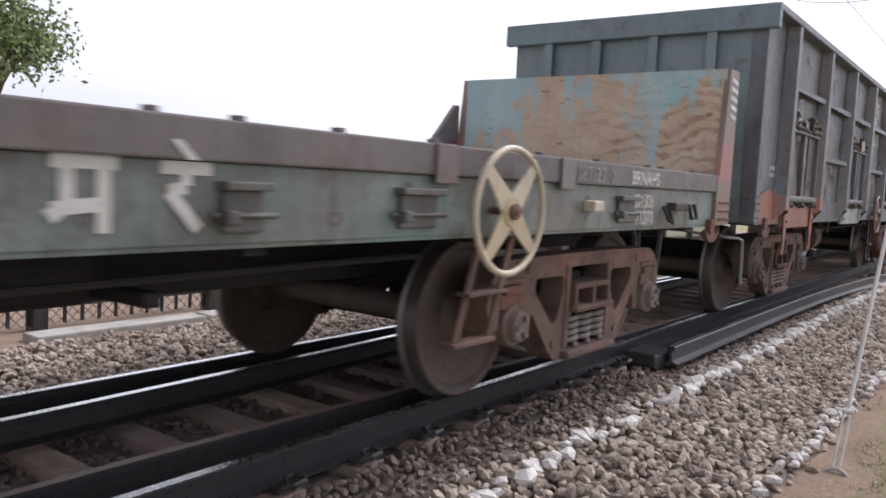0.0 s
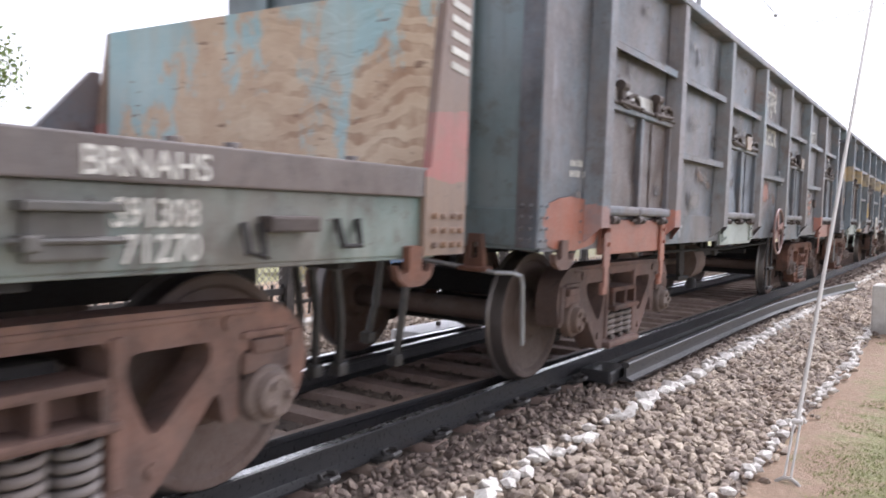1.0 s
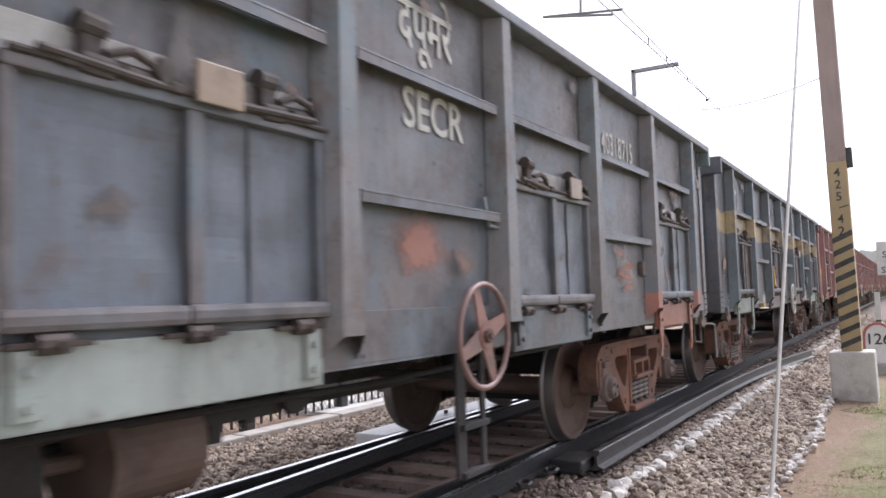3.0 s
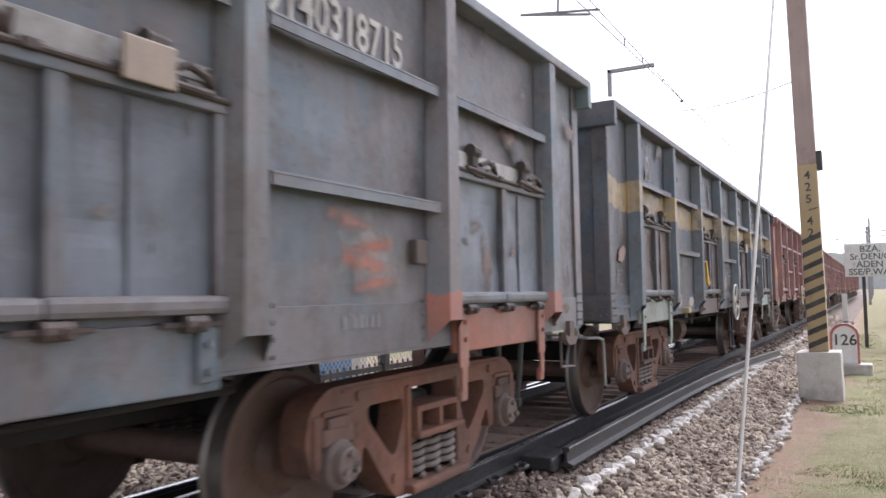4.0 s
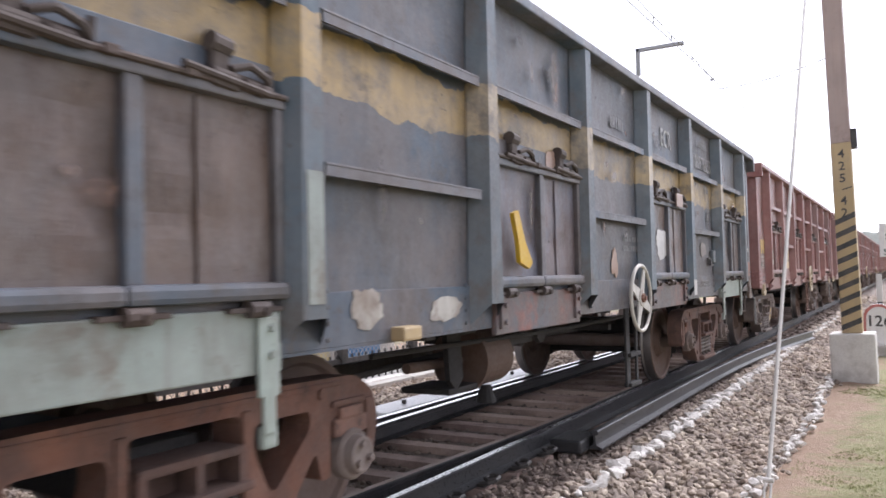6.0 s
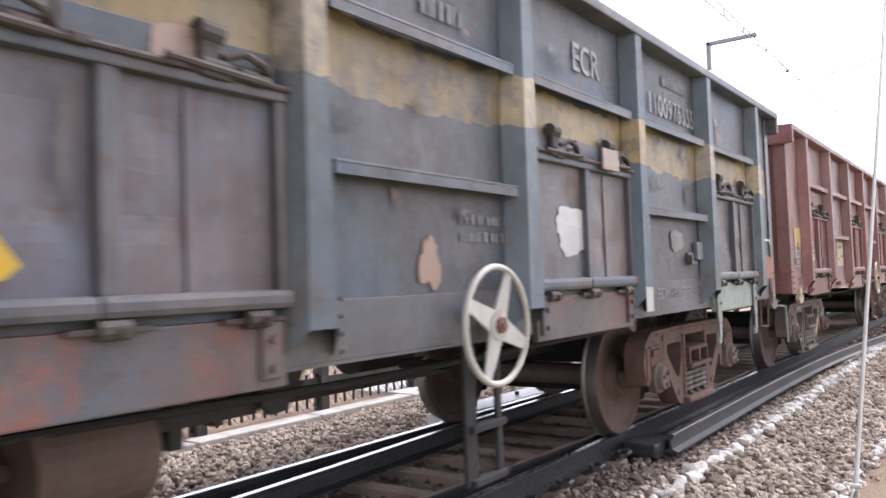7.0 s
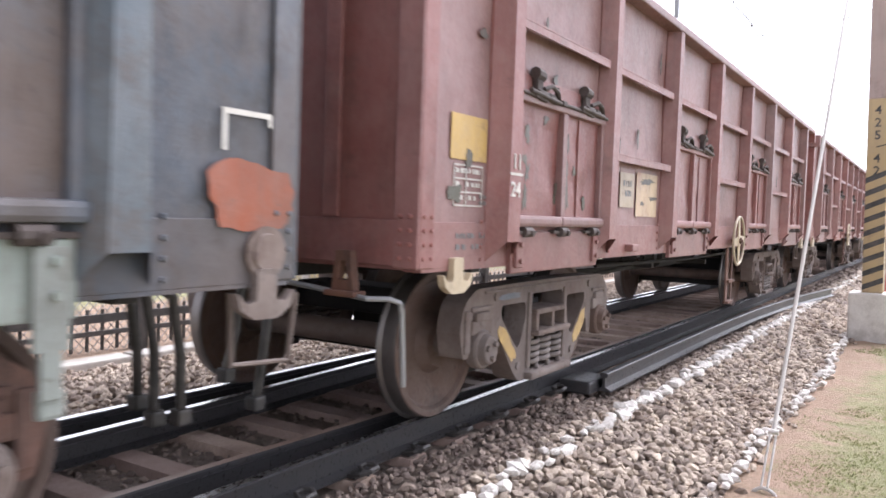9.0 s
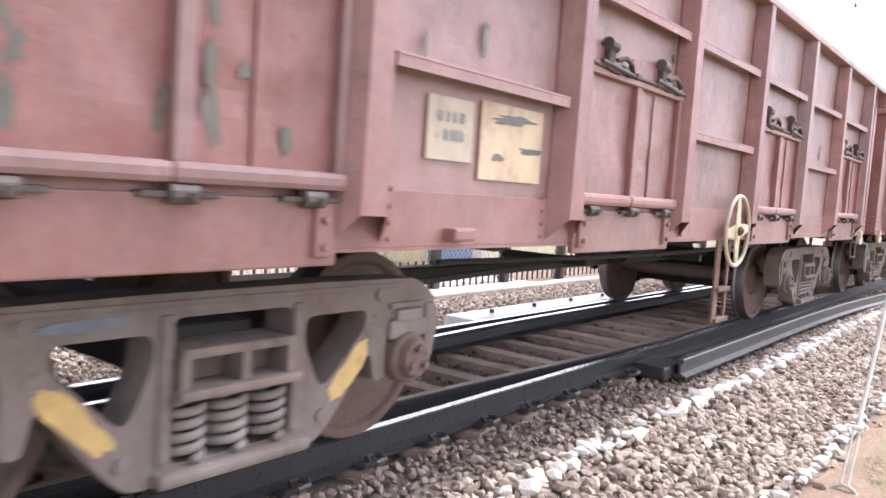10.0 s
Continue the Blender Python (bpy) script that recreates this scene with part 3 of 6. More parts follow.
def side_frame_mesh():
    """A cast side frame: open jaws over the bearings, slim diagonals, rounded triangular windows and a box for the springs."""
    half = [(-1.2, 0.44), (-1.13, 0.44), (-1.13, 0.68), (-0.86, 0.68), (-0.86, 0.40), (-0.79, 0.39), (-0.755, 0.545), (-0.53, 0.27), (-0.44, 0.185)]
    lower = half + [(-y, z) for y, z in reversed(half)]
    upper = [(1.25, 0.62), (1.2, 0.78), (1.06, 0.865), (0.4, 0.875), (-0.4, 0.875), (-1.06, 0.865), (-1.2, 0.78), (-1.25, 0.62)]
    outline = rounded(lower + upper, 0.05)
    tri = [(-0.715, 0.735), (-0.35, 0.735), (-0.35, 0.62), (-0.455, 0.40), (-0.715, 0.655)]
    holes = [rounded(tri, 0.075, 4), rounded([(-y, z) for y, z in reversed(tri)], 0.075, 4),
             rounded([(-0.275, 0.785), (-0.275, 0.25), (0.275, 0.25), (0.275, 0.785)], 0.04)]
    bm = bmesh.new()
    slab(bm, outline, holes, 1.05, 1.22)
    bm.normal_update()
    edges = [e for e in bm.edges if len(e.link_faces) == 2 and abs(e.calc_face_angle(0.0)) > 1.2]
    bmesh.ops.bevel(bm, geom=edges, offset=0.012, segments=2, affect="EDGES", profile=0.5, clamp_overlap=True)
    # cast lips, spring seat, guide columns and pads
    box(bm, 1.0, 1.285, -0.35, 0.35, 0.185, 0.24, 0.02)
    for s in (-1, 1):
        box(bm, 1.20, 1.236, s * 0.305 - 0.028, s * 0.305 + 0.028, 0.26, 0.80, 0.014)
        box(bm, 1.2, 1.235, s * 1.165 - 0.035, s * 1.165 + 0.035, 0.47, 0.74, 0.015)
        box(bm, 1.2, 1.238, s * 0.995 - 0.13, s * 0.995 + 0.13, 0.725, 0.755, 0.01)
        rod(bm, (1.2, s * 0.8, 0.80), (1.232, s * 0.8, 0.80), 0.03, n=10)
        rod(bm, (1.2, s * 0.46, 0.30), (1.232, s * 0.46, 0.30), 0.028, n=10)
    box(bm, 1.205, 1.228, -0.95, 0.95, 0.825, 0.85, 0.008)
    return bm


def spring_mesh():
    bm = bmesh.new()
    turns, n = 4.9, 72
    pts = []
    for k in range(n + 1):
        a = k / n * turns * math.tau
        pts.append((1.165 + 0.07 * math.cos(a), 0.07 * math.sin(a), 0.255 + 0.225 * k / n))
    return pipe(bm, pts, 0.0195, 7)


def wheelset_meshes():
    rim, disc, axle = bmesh.new(), bmesh.new(), bmesh.new()
    lathe_x(rim, [(0.778, 0.492), (0.781, 0.503), (0.798, 0.508), (0.816, 0.488), (0.896, 0.4805), (0.905, 0.477), (0.905, 0.467)], 48)
    lathe_x(disc, [(0.782, 0.50), (0.780, 0.445), (0.775, 0.43), (0.80, 0.41), (0.835, 0.2), (0.77, 0.15), (0.77, 0.085)], 48)
    lathe_x(disc, [(0.897, 0.4775), (0.908, 0.475), (0.9125, 0.469), (0.9125, 0.44), (0.91, 0.43), (0.885, 0.41), (0.862, 0.2), (0.925, 0.15), (0.925, 0.085)], 48)
    lathe_x(axle, [(-1.19, 0.0), (-1.19, 0.075), (-0.92, 0.078), (-0.9, 0.095), (-0.75, 0.095), (-0.7, 0.085), (0.7, 0.085), (0.75, 0.095), (0.9, 0.095), (0.92, 0.078), (1.19, 0.075), (1.19, 0.0)], 20)
    return rim, disc, axle


def cap_mesh():
    bm = bmesh.new()
    lathe_x(bm, [(1.19, 0.125), (1.25, 0.125), (1.262, 0.115), (1.262, 0.1), (1.305, 0.088), (1.31, 0.075), (1.302, 0.045), (1.302, 0.0)], 24)
    for k in range(3):
        a = math.tau * k / 3 + 0.4
        rod(bm, (1.3, 0.055 * math.cos(a), 0.055 * math.sin(a)), (1.328, 0.055 * math.cos(a), 0.055 * math.sin(a)), 0.02, n=6)
    return bm


def make_shared():
    bm = side_frame_mesh()
    MESH["side_frame"] = bm
    for key, bm in (("side_frame", bm), ("spring", spring_mesh()), ("cap", cap_mesh()), ("rim", wheelset_meshes()[0]), ("disc", wheelset_meshes()[1]), ("axle", wheelset_meshes()[2])):
        me = bpy.data.meshes.new(key)
        bmesh.ops.recalc_face_normals(bm, faces=bm.faces)
        bm.to_mesh(me)
        bm.free()
        if key != "side_frame":
            me.shade_smooth()
        MESH[key] = me
    MESH["rim"].set_sharp_from_angle(angle=radians(30))
    MESH["disc"].set_sharp_from_angle(angle=radians(35))
    MESH["cap"].set_sharp_from_angle(angle=radians(30))


make_shared()


def coloured(key, material):
    """The shared mesh with this material; one copy for each."""
    name = key + material.name
    if name not in MESH:
        MESH[name] = MESH[key].copy()
        MESH[name].materials.append(material)
    return MESH[name]


def bogie(parent, y, body, cap, arm):
    """A cast three-piece bogie with two wheelsets."""
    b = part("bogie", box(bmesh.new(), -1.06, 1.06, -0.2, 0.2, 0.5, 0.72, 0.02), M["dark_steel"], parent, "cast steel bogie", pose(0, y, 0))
    for s in (1, -1):
        turn = pose(0, 0, 0, 0, 0, 0 if s > 0 else 180)
        part("side_frame", coloured("side_frame", body), None, b, "", turn)
        bm = bmesh.new()
        box(bm, 1.05, 1.295, -0.285, 0.285, 0.49, 0.53, 0.014)
        box(bm, 1.05, 1.265, -0.26, 0.26, 0.635, 0.675, 0.014)
        box(bm, 1.08, 1.14, -0.255, 0.255, 0.52, 0.65)
        for k in (-0.245, 0.02, 0.245):
            slab(bm, rounded([(k - 0.02, 0.51), (k + 0.02, 0.51), (k + 0.02, 0.65), (k - 0.02, 0.65)], 0.006), [], 1.05, 1.265)
        part("bolster_end", bm, arm, b, "cast bolster end over the springs", turn)
        for k in (-0.19, 0.0, 0.19):
            part("spring", coloured("spring", M["spring_steel"]), None, b, "dusty grey coil spring", turn @ pose(0, k, 0))
        for k in (-0.235, -0.08, 0.08, 0.235):
            part("spring", coloured("spring", M["spring_steel"]), None, b, "dusty grey coil spring", turn @ pose(-0.13, k, 0))
        for k in (-1.0, 1.0):
            bm = bmesh.new()
            box(bm, 1.06, 1.24, k - 0.13, k + 0.13, 0.58, 0.67, 0.015)
            box(bm, 1.1, 1.25, k - 0.09, k + 0.09, 0.66, 0.72, 0.015)
            part("bearing_adapter", bm, arm, b, "", turn)
    for k in (-1.0, 1.0):
        w = part("wheelset", coloured("axle", M["wheel_disc"]), None, parent, "steel wheelset with worn bright treads", pose(0, y + k, AXLE_Z))
        for s in (1, -1):
            turn = pose(0, 0, 0, 0, 0, 0 if s > 0 else 180)
            part("wheel_disc", coloured("disc", M["wheel_disc"]), None, w, "brown steel wheel disc", turn)
            part("tread", coloured("rim", M["tread"]), None, w, "bright worn wheel tread", turn)
            part("axle_cap", coloured("cap", cap), None, w, "dusty bearing end cap with three bolts", turn)
        ROLLING.append((w, y + k))
    bm = bmesh.new()
    for k in (-0.5, 0.5):
        box(bm, -0.95, 0.95, k - 0.05, k + 0.05, 0.28, 0.40, 0.02)
        for s in (1, -1):
            box(bm, s * 0.84 - 0.06, s * 0.84 + 0.06, k * 1.0 - 0.05 + (-0.02 if k < 0 else 0.02), k + 0.05, 0.22, 0.5, 0.02)
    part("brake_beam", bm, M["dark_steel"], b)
    return b


# ---- open wagons ----
POSTS = [0.82 + 1.623 * k for k in range(8)]
DOOR_BAYS = (0, 2, 4, 6)


def sheet(x0, x1, y0, y1, z0, z1, seed, depth, ny=120, nz=20, wave=1.0):
    """A side sheet with shallow dents."""
    bm = bmesh.new()
    rows = []
    for side in (x1, x0):
        grid = []
        for i in range(ny + 1):
            for j in range(nz + 1):
                y, z = y0 + (y1 - y0) * i / ny, z0 + (z1 - z0) * j / nz
                edge = min(1.0, min(i, ny - i) / 3, min(j, nz - j) / 3)
                d = min(0.0, depth * edge * (noise.noise((y * 0.9 * wave, z * 1.1 * wave, seed)) + 0.5 * noise.noise((y * 2.3 * wave, z * 2.3 * wave, seed + 5)) - 0.35))
                grid.append(bm.verts.new((side + d, y, z)))
        rows.append(grid)
        for i in range(ny):
            for j in range(nz):
                a = i * (nz + 1) + j
                q = [grid[a], grid[a + nz + 1], grid[a + nz + 2], grid[a + 1]]
                bm.faces.new(q if side == x1 else q[::-1])
    f, b = rows
    rim = [i * (nz + 1) for i in range(ny + 1)] + [ny * (nz + 1) + j for j in range(1, nz + 1)] + [i * (nz + 1) + nz for i in range(ny - 1, -1, -1)] + [j for j in range(nz - 1, 0, -1)]
    for p, q in zip(rim, rim[1:] + rim[:1]):
        bm.faces.new((f[p], b[p], b[q], f[q]))
    return bm


def post_mesh(name, material, low=None):
    """A hat-section side post with sloping flanges and a slanted, open foot."""
    bm = bmesh.new()
    ring = [(SIDE_X - 0.02, -0.155), (SIDE_X + 0.008, -0.155), (POST_X, -0.075), (POST_X, 0.075), (SIDE_X + 0.008, 0.155), (SIDE_X - 0.02, 0.155)]
    levels = [(1.09, 1.0, 0.0), (1.24, 1.0, 0.0), (1.6, 0.9, 0.0), (3.05, 0.72, 0.0)]
    rings = []
    for z, k, _ in levels:
        rings.append([bm.verts.new((x, y * k, z + (0.09 if z < 1.1 and x > SIDE_X + 0.05 else -0.03 if z < 1.1 else 0))) for x, y in ring])
    for a, b in zip(rings, rings[1:]):
        for i in range(5):
            bm.faces.new((a[i], a[i + 1], b[i + 1], b[i]))
    bm.faces.new(rings[-1])
    me = bpy.data.meshes.new(name)
    bmesh.ops.recalc_face_normals(bm, faces=bm.faces)
    bm.to_mesh(me)
    bm.free()
    me.materials.append(material)
    return me


def mesh_of(name, bm, material):
    me = bpy.data.meshes.new(name)
    bmesh.ops.recalc_face_normals(bm, faces=bm.faces)
    bm.to_mesh(me)
    bm.free()
    me.materials.append(material)
    return me


def door_meshes(panel, frame_mat, lintel, apron, iron):
    """Meshes of a flap door, about y = 0: panel, frame, lintel plate, apron, hinge lugs, latch."""
    x = SIDE_X
    out = {}
    bm = sheet(x - 0.018, x + 0.024, -0.655, 0.655, 1.31, 2.02, 3.7, 0.03, 26, 16, 2.2)
    box(bm, x + 0.01, x + 0.034, 0.28, 0.31, 1.32, 2.0, 0.004)
    out["door"] = mesh_of("door", bm, panel)
    bm = bmesh.new()
    box(bm, x + 0.004, x + 0.06, -0.70, -0.65, 1.29, 2.05, 0.008)
    box(bm, x + 0.004, x + 0.06, 0.65, 0.70, 1.29, 2.05, 0.008)
    box(bm, x + 0.004, x + 0.07, -0.70, 0.70, 2.01, 2.055, 0.008)
    box(bm, x + 0.004, x + 0.085, -0.71, -0.045, 1.265, 1.335, 0.022)
    box(bm, x + 0.004, x + 0.085, -0.045, 0.71, 1.265, 1.335, 0.022)
    box(bm, x + 0.004, x + 0.06, -0.035, 0.035, 1.33, 2.02, 0.008)
    out["door_frame"] = mesh_of("door_frame", bm, frame_mat)
    out["lintel_plate"] = mesh_of("lintel_plate", box(bmesh.new(), x + 0.003, x + 0.014, -0.68, 0.68, 2.06, 2.19, 0.004), lintel)
    bm = bmesh.new()
    box(bm, x + 0.003, x + 0.04, -0.69, 0.69, 0.985, 1.235, 0.008)
    for s in (-0.61, 0.61):
        box(bm, x + 0.035, x + 0.06, s - 0.045, s + 0.045, 1.02, 1.22, 0.006)
        for z in (1.06, 1.16):
            rod(bm, (x + 0.05, s, z), (x + 0.078, s, z), 0.016, n=6)
    out["apron"] = mesh_of("apron", bm, apron)
    bm = bmesh.new()
    box(bm, x + 0.02, x + 0.065, -0.14, 0.14, 1.222, 1.242, 0.004)
    rod(bm, (x + 0.06, -0.05, 1.235), (x + 0.06, 0.05, 1.235), 0.033, n=10)
    rod(bm, (x + 0.06, 0.02, 1.235), (x + 0.105, 0.02, 1.225), 0.024, 0.018, n=8)
    out["hinge"] = mesh_of("hinge", bm, iron)
    bm = bmesh.new()
    # an upright hasp with a rounded head, its flat arm, a slack chain link and a pin
    box(bm, x + 0.012, x + 0.055, -0.042, 0.042, 2.05, 2.20, 0.014)
    rod(bm, (x + 0.035, -0.05, 2.205), (x + 0.035, 0.045, 2.2), 0.04, n=10)
    box(bm, x + 0.03, x + 0.09, -0.065, 0.065, 2.035, 2.105, 0.018)
    box(bm, x + 0.02, x + 0.065, 0.05, 0.25, 2.075, 2.115, 0.012)
    pipe(bm, [(x + 0.06, 0.04, 2.12), (x + 0.08, 0.12, 2.15), (x + 0.08, 0.2, 2.13), (x + 0.07, 0.25, 2.07), (x + 0.08, 0.16, 2.06)], 0.016, 7)
    rod(bm, (x + 0.05, 0.25, 2.04), (x + 0.05, 0.255, 2.17), 0.014, n=8)
    box(bm, x + 0.03, x + 0.085, 0.1, 0.19, 2.05, 2.10, 0.014)
    rod(bm, (x + 0.09, -0.2, 2.07), (x + 0.09, 0.22, 2.064), 0.015, n=8)
    out["latch"] = mesh_of("latch", bm, iron)
    bm = bmesh.new()
    rod(bm, (x + 0.075, -0.68, 2.062), (x + 0.075, 0.70, 2.056), 0.013, n=8)
    for s in (-0.5, -0.1, 0.22, 0.58):
        box(bm, x + 0.05, x + 0.095, s - 0.03, s + 0.03, 2.045, 2.08, 0.006)
    out["lock_bar"] = mesh_of("lock_bar", bm, iron)
    return out


def strap(bm, y, low, w=0.055):
    """A bent flat bar that hangs below the apron."""
    x = SIDE_X
    box(bm, x + 0.045, x + 0.062, y - w, y + w, 0.90, 1.2, 0.004)
    box(bm, x + 0.045, x + 0.062, y - w * 0.6, y + w * 0.6, low + 0.06, 0.91, 0.004)
    box(bm, x + 0.02, x + 0.055, y - w * 0.6, y + w * 0.9, low, low + 0.09, 0.015)


def handwheel(parent, y, z, material, spin, legs, x=1.56, r=0.29):
    """A four-spoked brake handwheel on its shaft, above a step frame; spin in degrees."""
    spokes = 4
    bm = bmesh.new()
    n = 40
    m = 8
    rings = []
    for a in range(n):
        t = a * math.tau / n
        rings.append([bm.verts.new((0.017 * math.sin(b * math.tau / m), (r + 0.017 * math.cos(b * math.tau / m)) * math.cos(t), (r + 0.017 * math.cos(b * math.tau / m)) * math.sin(t))) for b in range(m)])
    for a in range(n):
        for b in range(m):
            bm.faces.new((rings[a][b], rings[(a + 1) % n][b], rings[(a + 1) % n][(b + 1) % m], rings[a][(b + 1) % m]))
    wheel = part("handwheel", bm, material, parent, "", pose(x, y, z), smooth=True)
    for k in range(spokes):
        bm = bmesh.new()
        t = math.tau * k / spokes + radians(spin)
        d, e = Vector((0, math.cos(t), math.sin(t))), Vector((0, -math.sin(t), math.cos(t)))
        f = [bm.verts.new(Vector((x0, 0, 0)) + d * q + e * w) for x0 in (-0.006, 0.006) for q, w in ((0.03, -0.062), (r - 0.01, -0.03), (r - 0.01, 0.03), (0.03, 0.062))]
        for idx in ((0, 1, 2, 3), (7, 6, 5, 4), (0, 4, 5, 1), (1, 5, 6, 2), (2, 6, 7, 3), (3, 7, 4, 0)):
            bm.faces.new([f[i] for i in idx])
        part("spoke", bm, material, wheel)
    part("boss", rod(bmesh.new(), (-0.009, 0, 0), (0.013, 0, 0), 0.075, n=16), material, wheel)
    bm = bmesh.new()
    rod(bm, (-0.7, 0, 0), (0.05, 0, 0), 0.02, n=10)
    rod(bm, (0.01, 0, 0), (0.035, 0, 0), 0.04, n=8)
    part("hub", bm, M["bogie_rust"], wheel, "rusty hub nut")
    if legs:
        bm = bmesh.new()
        for s, wide in ((-0.13, 0.05), (0.13, 0.024)):
            box(bm, x - 0.11, x - 0.09, y + s - wide, y + s + wide, 0.34, 1.06, 0.004)
        for q in (0.36, 0.62):
            box(bm, x - 0.13, x - 0.06, y - 0.15, y + 0.15, q - 0.02, q + 0.015, 0.006)
        part("step_frame", bm, M["bogie_rust"] if legs == "rust" else M["dark_steel"], parent, "steel step frame below the handwheel")
    return wheel


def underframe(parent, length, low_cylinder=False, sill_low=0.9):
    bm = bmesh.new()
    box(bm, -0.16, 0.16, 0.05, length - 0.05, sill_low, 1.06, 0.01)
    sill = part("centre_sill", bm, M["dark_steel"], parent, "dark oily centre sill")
    me = mesh_of("cross_member", box(bmesh.new(), -1.25, 1.4, -0.05, 0.05, 1.0, 1.075, 0.006), M["dark_steel"])
    for y in [0.7 + k * (length - 1.4) / 8 for k in range(9)]:
        part("cross_member", me, None, sill, "", pose(0, y, 0))
    bm = bmesh.new()
    if low_cylinder:
        rod(bm, (0.84, 4.93, 0.745), (0.84, 5.36, 0.745), 0.205, n=28)
        rod(bm, (0.84, 4.89, 0.745), (0.84, 4.94, 0.745), 0.23, n=28)
        rod(bm, (0.84, 5.35, 0.745), (0.84, 5.42, 0.745), 0.19, 0.12, n=28)
        rod(bm, (0.84, 4.2, 0.76), (0.84, 4.95, 0.745), 0.035, n=12)
        part("brake_cylinder", bm, M["wheel_disc"], parent, "dusty brown brake cylinder")
        bm = bmesh.new()
        slab(bm, [(4.44, 1.06), (4.62, 1.06), (4.66, 0.66), (4.56, 0.58), (4.48, 0.66)], [], 0.96, 1.0)
        box(bm, 0.6, 0.98, 4.5, 4.9, 0.94, 1.0, 0.008)
        box(bm, 0.62, 1.0, 4.46, 4.86, 0.56, 0.6, 0.008)
        rod(bm, (0.98, 5.02, 0.44), (0.98, 5.02, 0.56), 0.075, 0.04, n=12)
        part("cylinder_bracket", bm, M["dark_steel"], parent)
        bm = bmesh.new()
        slab(bm, [(5.86, 1.06), (6.2, 1.06), (6.02, 0.8), (5.93, 0.79), (5.88, 0.83)], [], 0.97, 1.01)
        box(bm, 0.9, 0.96, 5.4, 5.9, 0.8, 0.86, 0.008)
        box(bm, 0.9, 0.96, 5.45, 5.52, 0.72, 1.05, 0.008)
        box(bm, 0.9, 0.96, 5.66, 5.72, 0.78, 1.05, 0.008)
        part("lever_hanger", bm, M["dark_steel"], parent)
    else:
        rod(bm, (0.45, length / 2 + 0.5, 0.86), (0.45, length / 2 + 1.3, 0.86), 0.15, n=24)
        rod(bm, (0.45, length / 2 + 0.1, 0.86), (0.45, length / 2 + 0.55, 0.86), 0.04, n=12)
        part("brake_cylinder", bm, M["dark_steel"], parent)
    bm = bmesh.new()
    rod(bm, (-0.45, length / 2 + 1.5, 0.84), (-0.45, length / 2 + 2.3, 0.84), 0.17, n=24)
    part("air_reservoir", bm, M["dark_steel"], parent)
    bm = bmesh.new()
    pipe(bm, [(0.75, 3.4, 0.74), (0.72, length / 2 - 0.8, 0.82), (0.6, length / 2, 0.84)], 0.022)
    box(bm, 0.3, 0.36, 3.2, length - 3.2, 0.7, 0.77, 0.008)
    pipe(bm, [(0.3, 3.4, 0.66), (0.3, length - 3.4, 0.78)], 0.022)
    pipe(bm, [(1.0, 3.6, 0.9), (1.02, length / 2, 0.87), (1.0, length - 3.6, 0.9)], 0.018)
    box(bm, 0.2, 0.95, length / 2 - 1.06, length / 2 - 0.98, 0.8, 0.86, 0.01)
    box(bm, 0.2, 0.95, length / 2 + 1.3, length / 2 + 1.38, 0.76, 0.82, 0.01)
    y = length / 2 - 0.9
    slab(bm, [(y - 0.05, 1.05), (y + 0.16, 1.05), (y + 0.06, 0.86), (y - 0.0, 0.86)], [], 0.9, 0.93)
    part("brake_rigging", bm, M["dark_steel"], parent)


